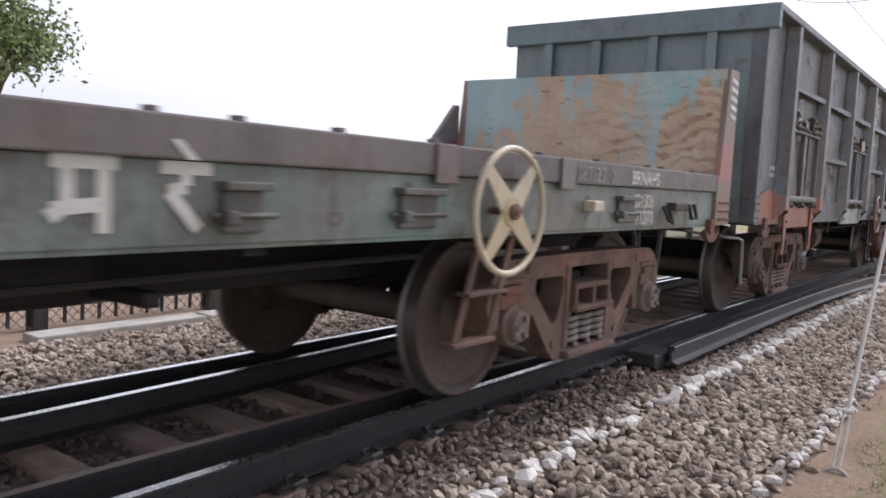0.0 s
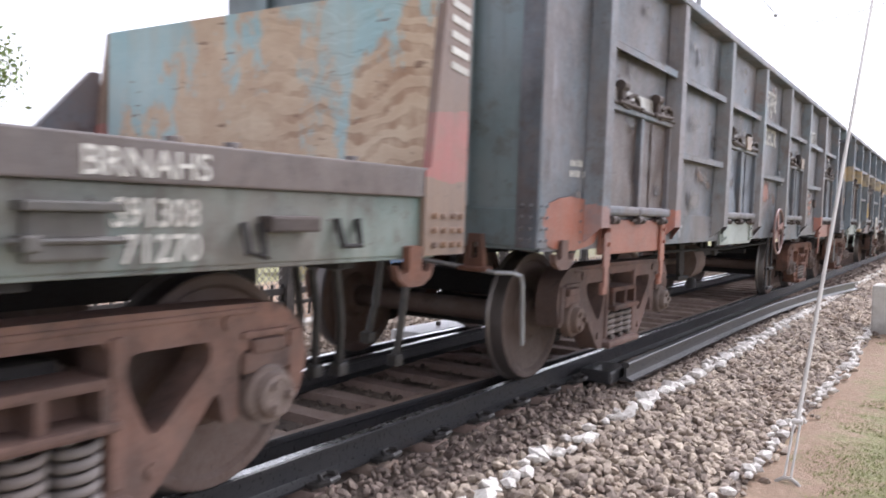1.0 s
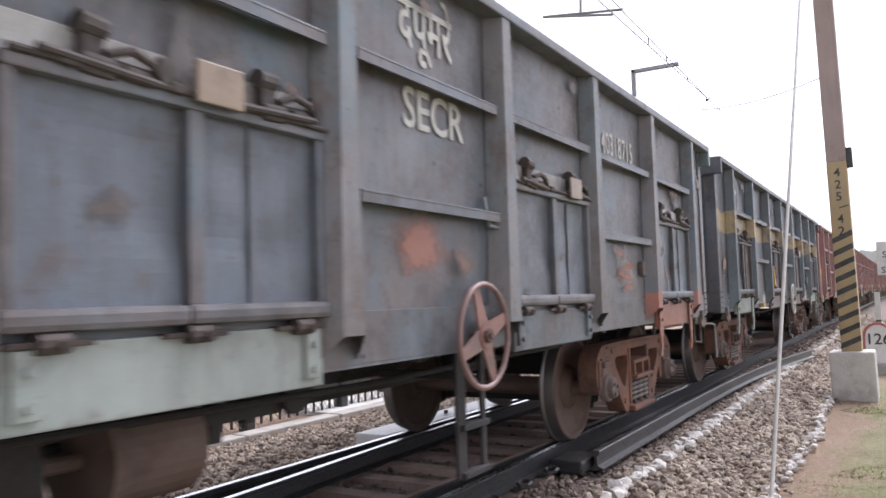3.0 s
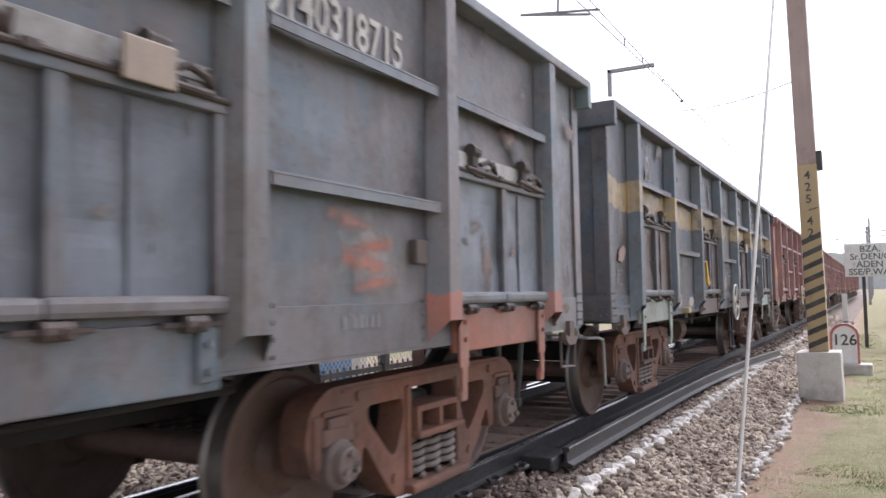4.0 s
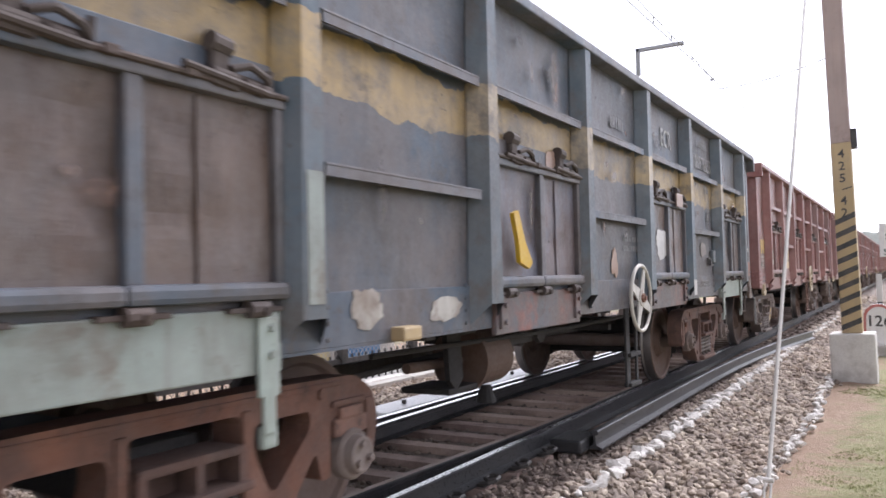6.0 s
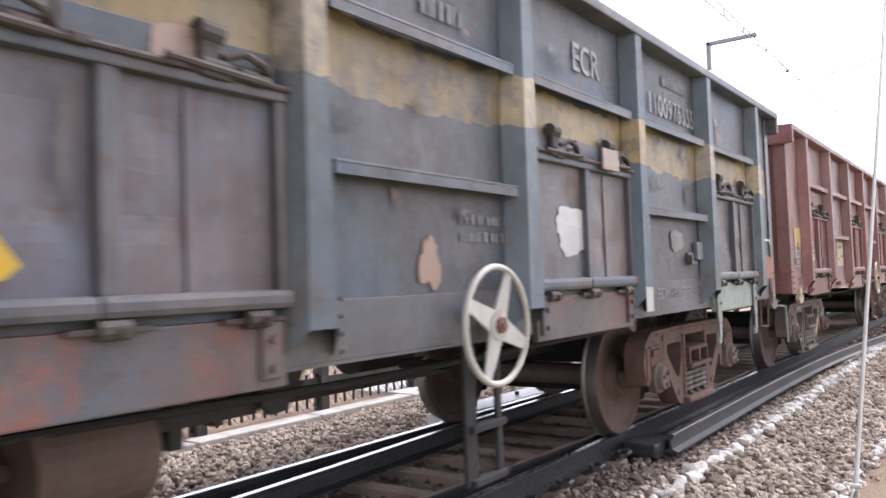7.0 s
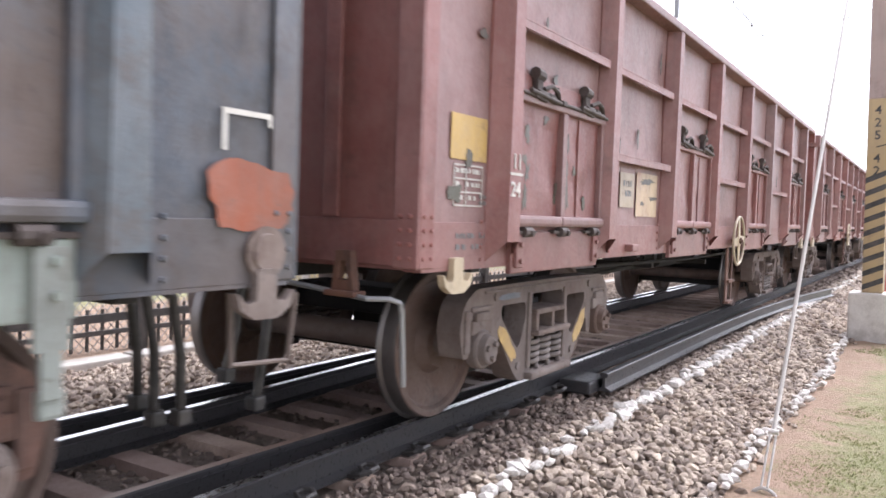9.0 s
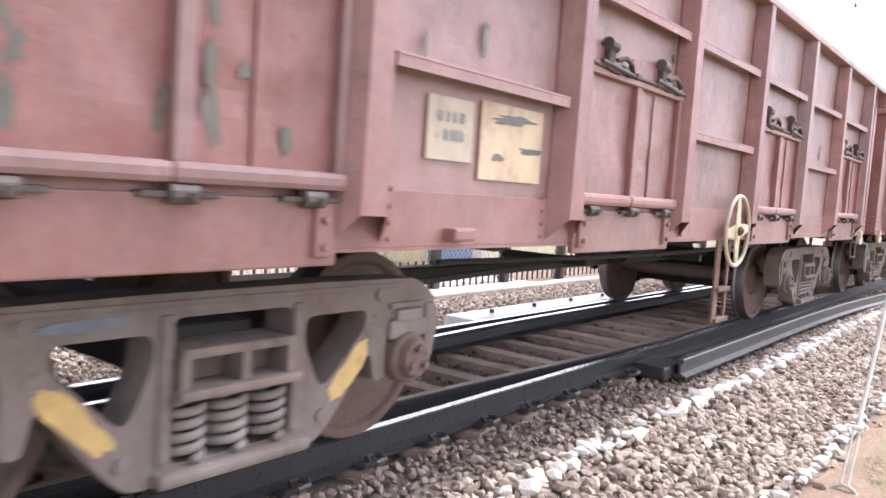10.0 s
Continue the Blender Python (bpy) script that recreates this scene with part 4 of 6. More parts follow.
def end_gear(parent, y, out, hook_mat, bracket_mat, stirrup=True, hook_in=0.34):
    """Coupler, hoses and the uncoupling rod at one end; out: +1 or -1 along y."""
    bm = bmesh.new()
    box(bm, -0.11, 0.11, min(y, y + out * 0.30), max(y, y + out * 0.30), 0.95, 1.15, 0.02)
    box(bm, -0.2, 0.2, min(y + out * 0.22, y + out * 0.46), max(y + out * 0.22, y + out * 0.46), 0.9, 1.2, 0.05)
    part("coupler", bm, M["dark_steel"], parent, "dark knuckle coupler")
    for x, low in ((0.35, 0.42), (0.58, 0.30)) if out < 0 else ((0.3, 0.36), (0.43, 0.30), (0.62, 0.34)):
        bm = bmesh.new()
        pipe(bm, [(x, y, 0.97), (x + 0.02, y + out * 0.1, 0.9), (x + 0.02, y + out * 0.15, 0.62), (x, y + out * 0.17, low + 0.06), (x - 0.01, y + out * 0.18, low)], 0.026)
        box(bm, x - 0.05, x + 0.03, *sorted((y + out * 0.14, y + out * 0.22)), low - 0.06, low + 0.02, 0.014)
        part("brake_hose", bm, M["black"], parent, "black rubber brake hose with its coupling head")
    if out < 0:
        bm = bmesh.new()
        pipe(bm, [(0.1, y - 0.2, 0.97), (0.5, y - 0.13, 0.96), (0.9, y - 0.13, 0.93), (1.28, y - 0.15, 0.90), (1.36, y - 0.08, 0.90), (1.385, y - 0.02, 0.88), (1.385, y + 0.0, 0.82), (1.385, y + 0.03, 0.45)], 0.014)
        part("uncoupling_rod", bm, M["galv"], parent, "bent uncoupling rod")
        bm = bmesh.new()
        slab(bm, [(-0.07, 0.0), (0.07, 0.0), (0.045, 0.2), (-0.045, 0.2)], [rounded([(-0.03, 0.05), (0.03, 0.05), (0.02, 0.15), (-0.02, 0.15)], 0.01)], 0, 0.05)
        box(bm, -0.02, 0.08, -0.1, 0.1, -0.03, 0.0, 0.01)
        part("rod_bracket", bm, bracket_mat, parent, "", pose(1.12, y - 0.1, 0.93, 0, 0, -90))
    elif stirrup:
        bm = bmesh.new()
        pipe(bm, [(1.36, y - 0.22, 1.0), (1.36, y - 0.21, 0.72), (1.36, y + 0.1, 0.7), (1.36, y + 0.14, 0.98)], 0.013)
        part("step_stirrup", bm, M["bogie_grey"], parent, "bent bar foot step")
    # cast roping hook near the corner
    s = -out
    hook = [(-0.05, 0.0), (0.05, 0.0), (0.05, -0.12), (0.1, -0.13), (0.15, -0.08), (0.13, -0.15), (0.06, -0.19), (-0.06, -0.19), (-0.13, -0.15), (-0.15, -0.08), (-0.1, -0.13), (-0.05, -0.12)]
    bm = bmesh.new()
    slab(bm, rounded([(a, b + 1.1) for a, b in hook], 0.015), [], SIDE_X + 0.004, SIDE_X + 0.045)
    part("roping_hook", bm, hook_mat, parent, "", pose(0, y + s * hook_in, 0))


def rivets(parent, spots, material):
    bm = bmesh.new()
    for x, y, z, axis in spots:
        d = (0.012, 0, 0) if axis == "x" else (0, -0.018 if axis == "-y" else 0.018, 0)
        rod(bm, (x, y, z), (x + d[0], y + d[1], z), 0.014, 0.009, n=7)
    tagged(part("rivets", bm, material, parent), kind="stuff")


def open_wagon(label, paint, plain, door_panels, door_frame, lintel, aprons, iron, bogie_mats, wheel, feet=None, straps=(), seed=1, post_paint=None, end_paint=None):
    """An eight-post open wagon with four flap doors a side. aprons: a material for each door."""
    w = thing("open_wagon", label, "freight wagon", "wagons of the train")
    body_mat, cap_mat, arm_mat = bogie_mats
    L = WAGON_LENGTH
    part("side_wall", sheet(SIDE_X - 0.02, SIDE_X, 0.02, L - 0.02, 1.05, 3.05, seed, 0.012), paint, w)
    part("side_wall", box(bmesh.new(), FAR_X, FAR_X + 0.02, 0.02, L - 0.02, 1.05, 3.05), plain, w)
    bm = box(bmesh.new(), SIDE_X + 0.001, SIDE_X + 0.012, 0.03, L - 0.03, 1.045, 1.285, 0.003)
    box(bm, SIDE_X - 0.1, SIDE_X + 0.012, 0.03, L - 0.03, 1.03, 1.045)
    part("sill_plate", bm, paint, w)
    part("floor", box(bmesh.new(), FAR_X + 0.02, 1.44, 0.06, L - 0.06, 1.08, 1.14), M["dark_steel"], w)
    for s in (1, -1):
        bm = bmesh.new()
        box(bm, *((1.40, 1.585) if s > 0 else (FAR_X - 0.1, FAR_X + 0.06)), -0.06, L + 0.06, 3.045, 3.115, 0.012)
        part("coping", bm, paint if s > 0 else plain, w)
    for y, s in ((0.0, -1), (L, 1)):
        e = bmesh.new()
        box(e, FAR_X, 1.46, *sorted((y, y - s * 0.02)), 1.04, 3.05)
        end = part("end_wall", e, end_paint or plain, w)
        bm = bmesh.new()
        box(bm, FAR_X - 0.1, 1.585, *sorted((y + s * 0.002, y + s * 0.09)), 2.88, 3.11, 0.012)
        part("end_beam", bm, end_paint or plain, end)
        for x in (-0.85, -0.27, 0.36, 0.96):
            bm = bmesh.new()
            box(bm, x - 0.05, x + 0.05, *sorted((y + s * 0.055, y + s * 0.075)), 1.3, 2.88, 0.006)
            box(bm, x - 0.012, x + 0.012, *sorted((y + s * 0.002, y + s * 0.06)), 1.3, 2.88)
            part("end_post", bm, end_paint or plain, end)
        bm = bmesh.new()
        box(bm, FAR_X + 0.01, 1.45, *sorted((y + s * 0.002, y + s * 0.014)), 1.06, 1.29, 0.004)
        slab(bm, [(y, 1.06), (y + s * 0.06, 1.06), (y + s * 0.06, 1.3), (y, 1.6)], [], 0.6, 0.63)
        part("headstock", bm, end_paint or plain, end)
        bm = bmesh.new()
        box(bm, SIDE_X - 0.03, SIDE_X + 0.018, *sorted((y, y - s * 0.13)), 1.05, 3.045, 0.006)
        leg = box(bmesh.new(), SIDE_X - 0.13, SIDE_X + 0.017, *sorted((y + s * 0.018, y + s * 0.001)), 1.05, 3.045, 0.006)
        part("corner_angle", leg, plain, w)
        part("corner_angle", bm, plain if s > 0 else paint, w)
    post = post_mesh("side_post", post_paint or paint)
    post_foot = post_mesh("side_post", feet) if feet else post
    for s in (1, -1):
        for k, y in enumerate(POSTS):
            me = post_foot if feet and s > 0 and k in (0, 1, 6, 7) else post
            part("side_post", me, None, w, "", pose(0, y, 0, 0, 0, 0) if s > 0 else pose(FAR_X + SIDE_X, y, 0, 0, 0, 180))
    rib = mesh_of("rib", box(box(bmesh.new(), SIDE_X + 0.001, SIDE_X + 0.09, -0.70, 0.70, 0.0, 0.012, 0.003), SIDE_X + 0.076, SIDE_X + 0.088, -0.698, 0.698, -0.045, 0.004), paint)
    for k in range(7):
        mid = (POSTS[k] + POSTS[k + 1]) / 2
        part("rib", rib, None, w, "", pose(0, mid, 2.47))
        if k not in DOOR_BAYS:
            part("rib", rib, None, w, "", pose(0, mid, 1.82))
    made = {}
    for n, k in enumerate(DOOR_BAYS):
        mid = (POSTS[k] + POSTS[k + 1]) / 2
        key = (aprons[n].name, door_panels[n].name)
        if key not in made:
            made[key] = door_meshes(door_panels[n], door_frame, lintel, aprons[n], iron)
        d = made[key]
        door = part("door", d["door"], None, w, "", pose(0, mid, 0))
        for key in ("door_frame", "lintel_plate", "lock_bar"):
            part(key, d[key], None, door)
        for q in (-0.54, 0.0, 0.54):
            part("hinge", d["hinge"], None, door, "", pose(0, q, 0))
        part("apron", d["apron"], None, w, "", pose(0, mid, 0))
        for q, turn in ((-0.40, 3 * math.sin(seed + n)), (0.38, 4 * math.cos(seed * 2 + n))):
            part("latch", d["latch"], None, door, "", pose(0, q, 2.1, turn) @ pose(0, 0, -2.1))
        if n in straps:
            for q in (-0.62, 0.60):
                bm = bmesh.new()
                strap(bm, q, 0.70)
                part("strap", bm, aprons[n], w, "", pose(0, mid, 0))
    bogie(w, 2.1, body_mat, cap_mat, arm_mat)
    bogie(w, L - 2.1, body_mat, cap_mat, arm_mat)
    underframe(w, L, paint != M["red"])
    handwheel(w, 6.92, 1.115, *wheel)
    spots = []
    for z in (1.1, 1.17, 1.24, 1.31):
        for y in (0.035, 0.105, L - 0.035, L - 0.105):
            spots.append((SIDE_X + 0.015, y, z, "x"))
        for x in (1.37, 1.43):
            spots.append((x, -0.018, z, "-y"))
            spots.append((x, L + 0.018, z, "y"))
        for p in POSTS:
            spots += [(SIDE_X + 0.01, p - 0.2, z - 0.02, "x"), (SIDE_X + 0.01, p + 0.2, z - 0.02, "x")]
    rivets(w, spots, plain)
    return w


BLUE = open_wagon("weathered blue-grey steel open wagon with orange-painted lower corners", M["blue_grey"], M["blue_grey"], [M["door_brown"], M["grey_blue_door"], M["grey_blue_door"], M["grey_blue_door"]], M["blue_grey"],
                  M["white_paint"], [M["orange"], M["pale_green"], M["blue_grey"], M["orange"]], M["iron"], (M["bogie_rust"], M["bogie_grey"], M["bogie_rust"]),
                  (M["rusty_red_wheel"], 20, "dark"), M["blue_orange"], (0, 3), 3, M["blue_post"], M["teal_end"])
NAVY = open_wagon("dark blue steel open wagon with a ragged yellow stripe", M["navy"], M["navy_plain"], [M["door_brown"], M["door_violet"], M["door_mixed"], M["door_mixed"]], M["navy_plain"],
                  M["navy_plain"], [M["pale_green"], M["apron_mixed"], M["apron_mixed"], M["pale_green"]], M["iron"], (M["bogie_rust"], M["bogie_grey"], M["bogie_rust"]),
                  (M["grey_wheel"], 66, "dark"), None, (0, 3), 11, M["navy_post"])
RED = open_wagon("red oxide painted steel open wagon", M["red"], M["red"], [M["red"]] * 4, M["red"],
                 M["red"], [M["red"]] * 4, M["iron"], (M["bogie_grey"], M["bogie_grey"], M["bogie_grey"]),
                 (M["cream"], 5, "rust"), None, (), 23)
MOVING += [(BLUE, 7.86), (NAVY, 21.71), (RED, 35.6)]
end_gear(BLUE, 0.0, -1, M["bogie_rust"], M["bogie_rust"])
end_gear(BLUE, 13.0, 1, M["bogie_grey"], M["bogie_rust"])
end_gear(NAVY, 0.0, -1, M["bogie_grey"], M["pale_green"])
end_gear(NAVY, 13.0, 1, M["bogie_grey"], M["pale_green"], True, 0.17)
end_gear(RED, 0.0, -1, M["cream"], M["bogie_rust"])
end_gear(RED, 13.0, 1, M["cream"], M["bogie_rust"])


def far_red_wagons():
    for k in range(1, 8):
        c = copy_thing(RED, pose(0, 35.6 + PITCH * k, 0))
        MOVING.append((c, 35.6 + PITCH * k))
        for o in c.children:
            if o.name.startswith("wheelset"):
                ROLLING.append((o, o.matrix_basis.translation.y))


# ---- flat wagon ----
def flat_wagon():
    w = thing("flat_wagon", "green bogie flat wagon with a rusty light blue end plate", "freight wagon", "wagons of the train")
    L = 13.0
    bm = bmesh.new()
    box(bm, 1.40, 1.46, 0.0, L - 0.12, 1.05, 1.325, 0.008)
    box(bm, 1.30, 1.455, 0.0, L - 0.12, 1.035, 1.052, 0.004)
    part("sole_bar", bm, M["sole_green"], w, "green sole bar with rust stains")
    part("sole_bar", box(bmesh.new(), -1.3, -1.24, 0.0, L - 0.12, 1.05, 1.32, 0.008), M["sole_green"], w)
    bm = bmesh.new()
    box(bm, 1.36, 1.485, 0.0, L - 0.12, 1.325, 1.465, 0.008)
    part("side_rail", bm, M["plank_brown"], w, "rusty brown side rail")
    part("side_rail", box(bmesh.new(), -1.32, -1.2, 0.0, L - 0.12, 1.325, 1.465, 0.008), M["plank_brown"], w)
    part("deck", box(bmesh.new(), -1.22, 1.38, 0.0, L - 0.05, 1.38, 1.44), M["plank_brown"], w)
    for y in (7.49, 7.82, 8.3, 8.9, 9.85, 10.55, 11.35, 11.6, 12.25):
        part("lashing_lug", box(bmesh.new(), 1.42, 1.468, y - 0.018, y + 0.018, 1.464, 1.485, 0.004), M["plank_brown"], w)
    for y in (8.95, 10.1):
        part("lug_plate", box(bmesh.new(), 1.484, 1.50, y - 0.08, y + 0.08, 1.29, 1.466, 0.004), M["plank_brown"], w)
    for y, wide in ((7.83, 0.2), (8.78, 0.3), (10.97, 0.3), (6.4, 0.24)):
        bm = bmesh.new()
        box(bm, 1.455, 1.52, y - wide / 2, y + wide / 2, 1.235, 1.265, 0.006)
        box(bm, 1.455, 1.482, y - wide * 0.42, y + wide * 0.42, 1.09, 1.24, 0.01)
        box(bm, 1.455, 1.53, y - wide / 2, y - wide / 2 + 0.05, 1.12, 1.17, 0.008)
        rod(bm, (1.48, y - wide / 2 - 0.03, 1.15), (1.49, y + wide / 2 + 0.03, 1.15), 0.012, n=8)
        part("stake_pocket", bm, M["pocket"], w, "rusty stake pocket")
    bm = bmesh.new()
    box(bm, 1.46, 1.54, 10.37, 10.5, 1.165, 1.23, 0.01)
    part("cleat", bm, M["cream"], w, "small cream-painted cleat")
    bm = bmesh.new()
    pipe(bm, [(1.47, 11.64, 1.2), (1.52, 11.62, 1.1), (1.52, 11.7, 1.08), (1.47, 11.72, 1.2)], 0.014)
    part("lashing_ring", bm, M["dark_steel"], w)
    bm = bmesh.new()
    pipe(bm, [(1.47, 12.14, 1.22), (1.5, 12.15, 1.11), (1.5, 12.26, 1.11), (1.47, 12.27, 1.22)], 0.014)
    part("lashing_ring", bm, M["dark_steel"], w)
    part("lug_plate", box(bmesh.new(), 1.455, 1.53, 11.72, 11.98, 1.17, 1.23, 0.01), M["iron"], w)
    bm = sheet(-0.012, 0.012, -1.2, 1.46, 1.44, 2.36, 31, 0.02)
    end = part("end_plate", bm, M["end_plate"], w, "light blue end plate with peeling paint and rust", pose(0, 12.88, 0, 0, 0, -90))
    bm = bmesh.new()
    box(bm, -1.2, 1.45, 12.90, 12.96, 2.28, 2.355, 0.008)
    for x in (-1.0, 0.0, 1.0):
        box(bm, x - 0.06, x + 0.06, 12.9, 12.98, 1.1, 2.35, 0.01)
    box(bm, -1.2, 1.45, 12.89, 13.0, 1.05, 1.44, 0.01)
    part("end_frame", bm, M["bogie_rust"], w)
    for s in (1, -1):
        bm = bmesh.new()
        slab(bm, [(12.74, 1.05), (13.1, 1.05), (13.1, 2.36), (12.88, 2.36), (12.78, 1.47), (12.74, 1.45)], [], *((1.44, 1.49) if s > 0 else (-1.25, -1.2)))
        part("end_stanchion", bm, M["stanchion_paint"], w, "rust-brown corner plate with faded stripes")
    bm = bmesh.new()
    slab(bm, [(12.2, 1.46), (12.86, 1.46), (12.86, 2.1), (12.8, 2.1)], [], -1.33, -1.28)
    part("gusset", bm, M["blue_grey"], w)
    bogie(w, 2.1, M["bogie_rust"], M["bogie_grey"], M["bogie_rust"])
    bogie(w, 11.0, M["bogie_rust_bright"], M["bogie_grey"], M["bogie_rust_bright"])
    underframe(w, L, False, 0.76)
    handwheel(w, 9.37, 1.17, M["cream"], 48, "", 1.58, 0.305)
    bm = bmesh.new()
    for y in (9.2, 9.5):
        slab(bm, [(y + 0.17, 1.05), (y + 0.22, 1.05), (y + 0.02, 0.5), (y - 0.03, 0.5)], [], 1.395, 1.41)
    box(bm, 1.35, 1.44, 9.26, 9.62, 0.735, 0.755, 0.006)
    box(bm, 1.35, 1.44, 9.15, 9.52, 0.49, 0.515, 0.006)
    part("foot_step", bm, M["bogie_rust"], w, "rusty bent foot step")
    end_gear(w, 13.0, 1, M["bogie_rust"], M["bogie_rust"], False)
    # painted lettering
    bm = bmesh.new()
    def stroke(pts, t=0.021):
        for (a, b), (c, d) in zip(pts, pts[1:]):
            n = Vector((-(d - b), c - a)).normalized() * t
            q = [(a + n.x, b + n.y), (c + n.x, d + n.y), (c - n.x, d - n.y), (a - n.x, b - n.y)]
            slab(bm, q, [], 0, 0.003)
    stroke([(7.18, 1.305), (7.375, 1.305)]); stroke([(7.335, 1.3), (7.335, 1.1)]); stroke([(7.225, 1.3), (7.225, 1.16)])
    stroke([(7.18, 1.17), (7.33, 1.185)]); stroke([(7.185, 1.18), (7.21, 1.145)], 0.028)
    stroke([(7.52, 1.30), (7.705, 1.30)]); stroke([(7.61, 1.295), (7.61, 1.245)]); stroke([(7.61, 1.24), (7.545, 1.225)]); stroke([(7.55, 1.225), (7.66, 1.105)])
    part("lettering", bm, M["stencil"], w, "large white Devanagari letters", pose(1.463, 0, 0))
    bm = bmesh.new()
    slab(bm, [(7.54, 1.385), (7.575, 1.39), (7.64, 1.327), (7.6, 1.326)], [], 0, 0.003)
    part("lettering", bm, M["stencil"], w, "upper stroke of a white letter", pose(1.4855, 0, 0))
    letters("BRNAHS", 0.125, M["stencil"], w, 1.4875, 11.0, 1.345, "white stencilled letters BRNAHS", 1.0)
    letters("087127  0", 0.125, M["faded_stencil"], w, 1.4875, 10.22, 1.345, "faded stencilled number", 1.0)
    letters("S91308", 0.13, M["stencil"], w, 1.4625, 11.12, 1.19, "", 0.86)
    letters("71270", 0.13, M["stencil"], w, 1.4625, 11.15, 1.075, "", 0.95)
    return w


FLAT = flat_wagon()


def corner_stripes(w):
    for k in range(5):
        bm = bmesh.new()
        z = 1.96 + 0.075 * k
        slab(bm, [(12.92, z), (13.08, z - 0.02), (13.08, z + 0.015), (12.92, z + 0.035)], [], 1.491, 1.494)
        part("stripe", bm, M["stencil"], w, "faded white stripe")
    rnd = random.Random(5)
    for y in (12.82, 12.9, 12.98, 13.05):
        for z in (1.1, 1.17, 1.24):
            bm = bmesh.new()
            rod(bm, (1.488, y, z), (1.508, y, z), 0.018, 0.013, n=7)
            part("rivet", bm, M["stanchion_paint"], w)
    for k in range(9):
        y = rnd.uniform(7.2, 12.4)
        blot(w, 1.4605, y, rnd.uniform(1.1, 1.28), rnd.uniform(0.05, 0.2), rnd.uniform(0.03, 0.1), M["soft_brown"], 300 + k, "rust stain", 0.003, 0.55)


corner_stripes(FLAT)


def scars(w, seed, count, choices):
    """Rust spots, runs and scrapes scattered over one side."""
    rnd = random.Random(seed)
    for k in range(count):
        y, z = rnd.uniform(0.2, 12.8), rnd.choice((rnd.uniform(1.35, 1.75), rnd.uniform(1.9, 2.4), rnd.uniform(2.55, 2.95)))
        if min(abs(y - p) for p in POSTS) < 0.24:
            continue
        tall = rnd.random() < 0.35
        q = 0.07 + 0.6 * rnd.random() ** 2.0
        ob = blot(w, SIDE_X + 0.0245 + 0.00002 * k, y, z, q * (0.35 if tall else 1.0), q * (1.4 if tall else 0.55), rnd.choice(choices), seed * 31 + k, "rust scar", 0.0025, 0.3)
        ob.rotation_euler = (radians(rnd.uniform(-25, 25)) if not tall else 0, 0, 0)


scars(BLUE, 3, 90, (M["soft_rust"], M["soft_brown"], M["soft_brown"], M["soft_dark"]))
scars(NAVY, 8, 90, (M["soft_rust"], M["soft_brown"], M["soft_dark"], M["soft_brown"]))
MOVING.append((FLAT, -6.1))


# ---- paint marks and fittings on the wagons ----
X = SIDE_X + 0.014


def bars(parent, x, y, z, w, rows, material, seed, height=0.035, gap=0.06, frame_lines=False):
    """Faded stencil lines that can no longer be read."""
    rnd = random.Random(seed)
    bm = bmesh.new()
    for k in range(rows):
        p = 0.0
        while p < w:
            q = min(w, p + rnd.uniform(0.018, 0.04))
            if rnd.random() < 0.85:
                slab(bm, [(p, -k * gap), (q, -k * gap), (q, -k * gap + height * rnd.uniform(0.7, 1)), (p, -k * gap + height)], [], 0, 0.002)
            p = q + rnd.uniform(0.008, 0.03)
    if frame_lines:
        for k in range(rows + 1):
            zz = -k * gap + height + 0.012
            slab(bm, [(-0.02, zz), (w + 0.02, zz), (w + 0.02, zz + 0.008), (-0.02, zz + 0.008)], [], 0, 0.002)
        for q in (-0.02, w * 0.4, w + 0.02):
            slab(bm, [(q, height + 0.012 - rows * gap), (q + 0.008, height + 0.012 - rows * gap), (q + 0.008, height + 0.02), (q, height + 0.02)], [], 0, 0.002)
    return tagged(part("stencil_line", bm, material, parent, "rows of faded white stencil lines", pose(x, y, z)), kind="stuff")


def bracket(parent, y, z, w, material, label):
    bm = bmesh.new()
    box(bm, SIDE_X, SIDE_X + 0.02, y, y + w * 0.42, z - 0.04, z + 0.05, 0.004)
    box(bm, SIDE_X + 0.015, SIDE_X + 0.05, y, y + w * 0.42, z - 0.05, z - 0.03, 0.004)
    box(bm, SIDE_X + 0.015, SIDE_X + 0.05, y, y + 0.015, z - 0.04, z + 0.03, 0.003)
    part("bracket", bm, material, parent, label)


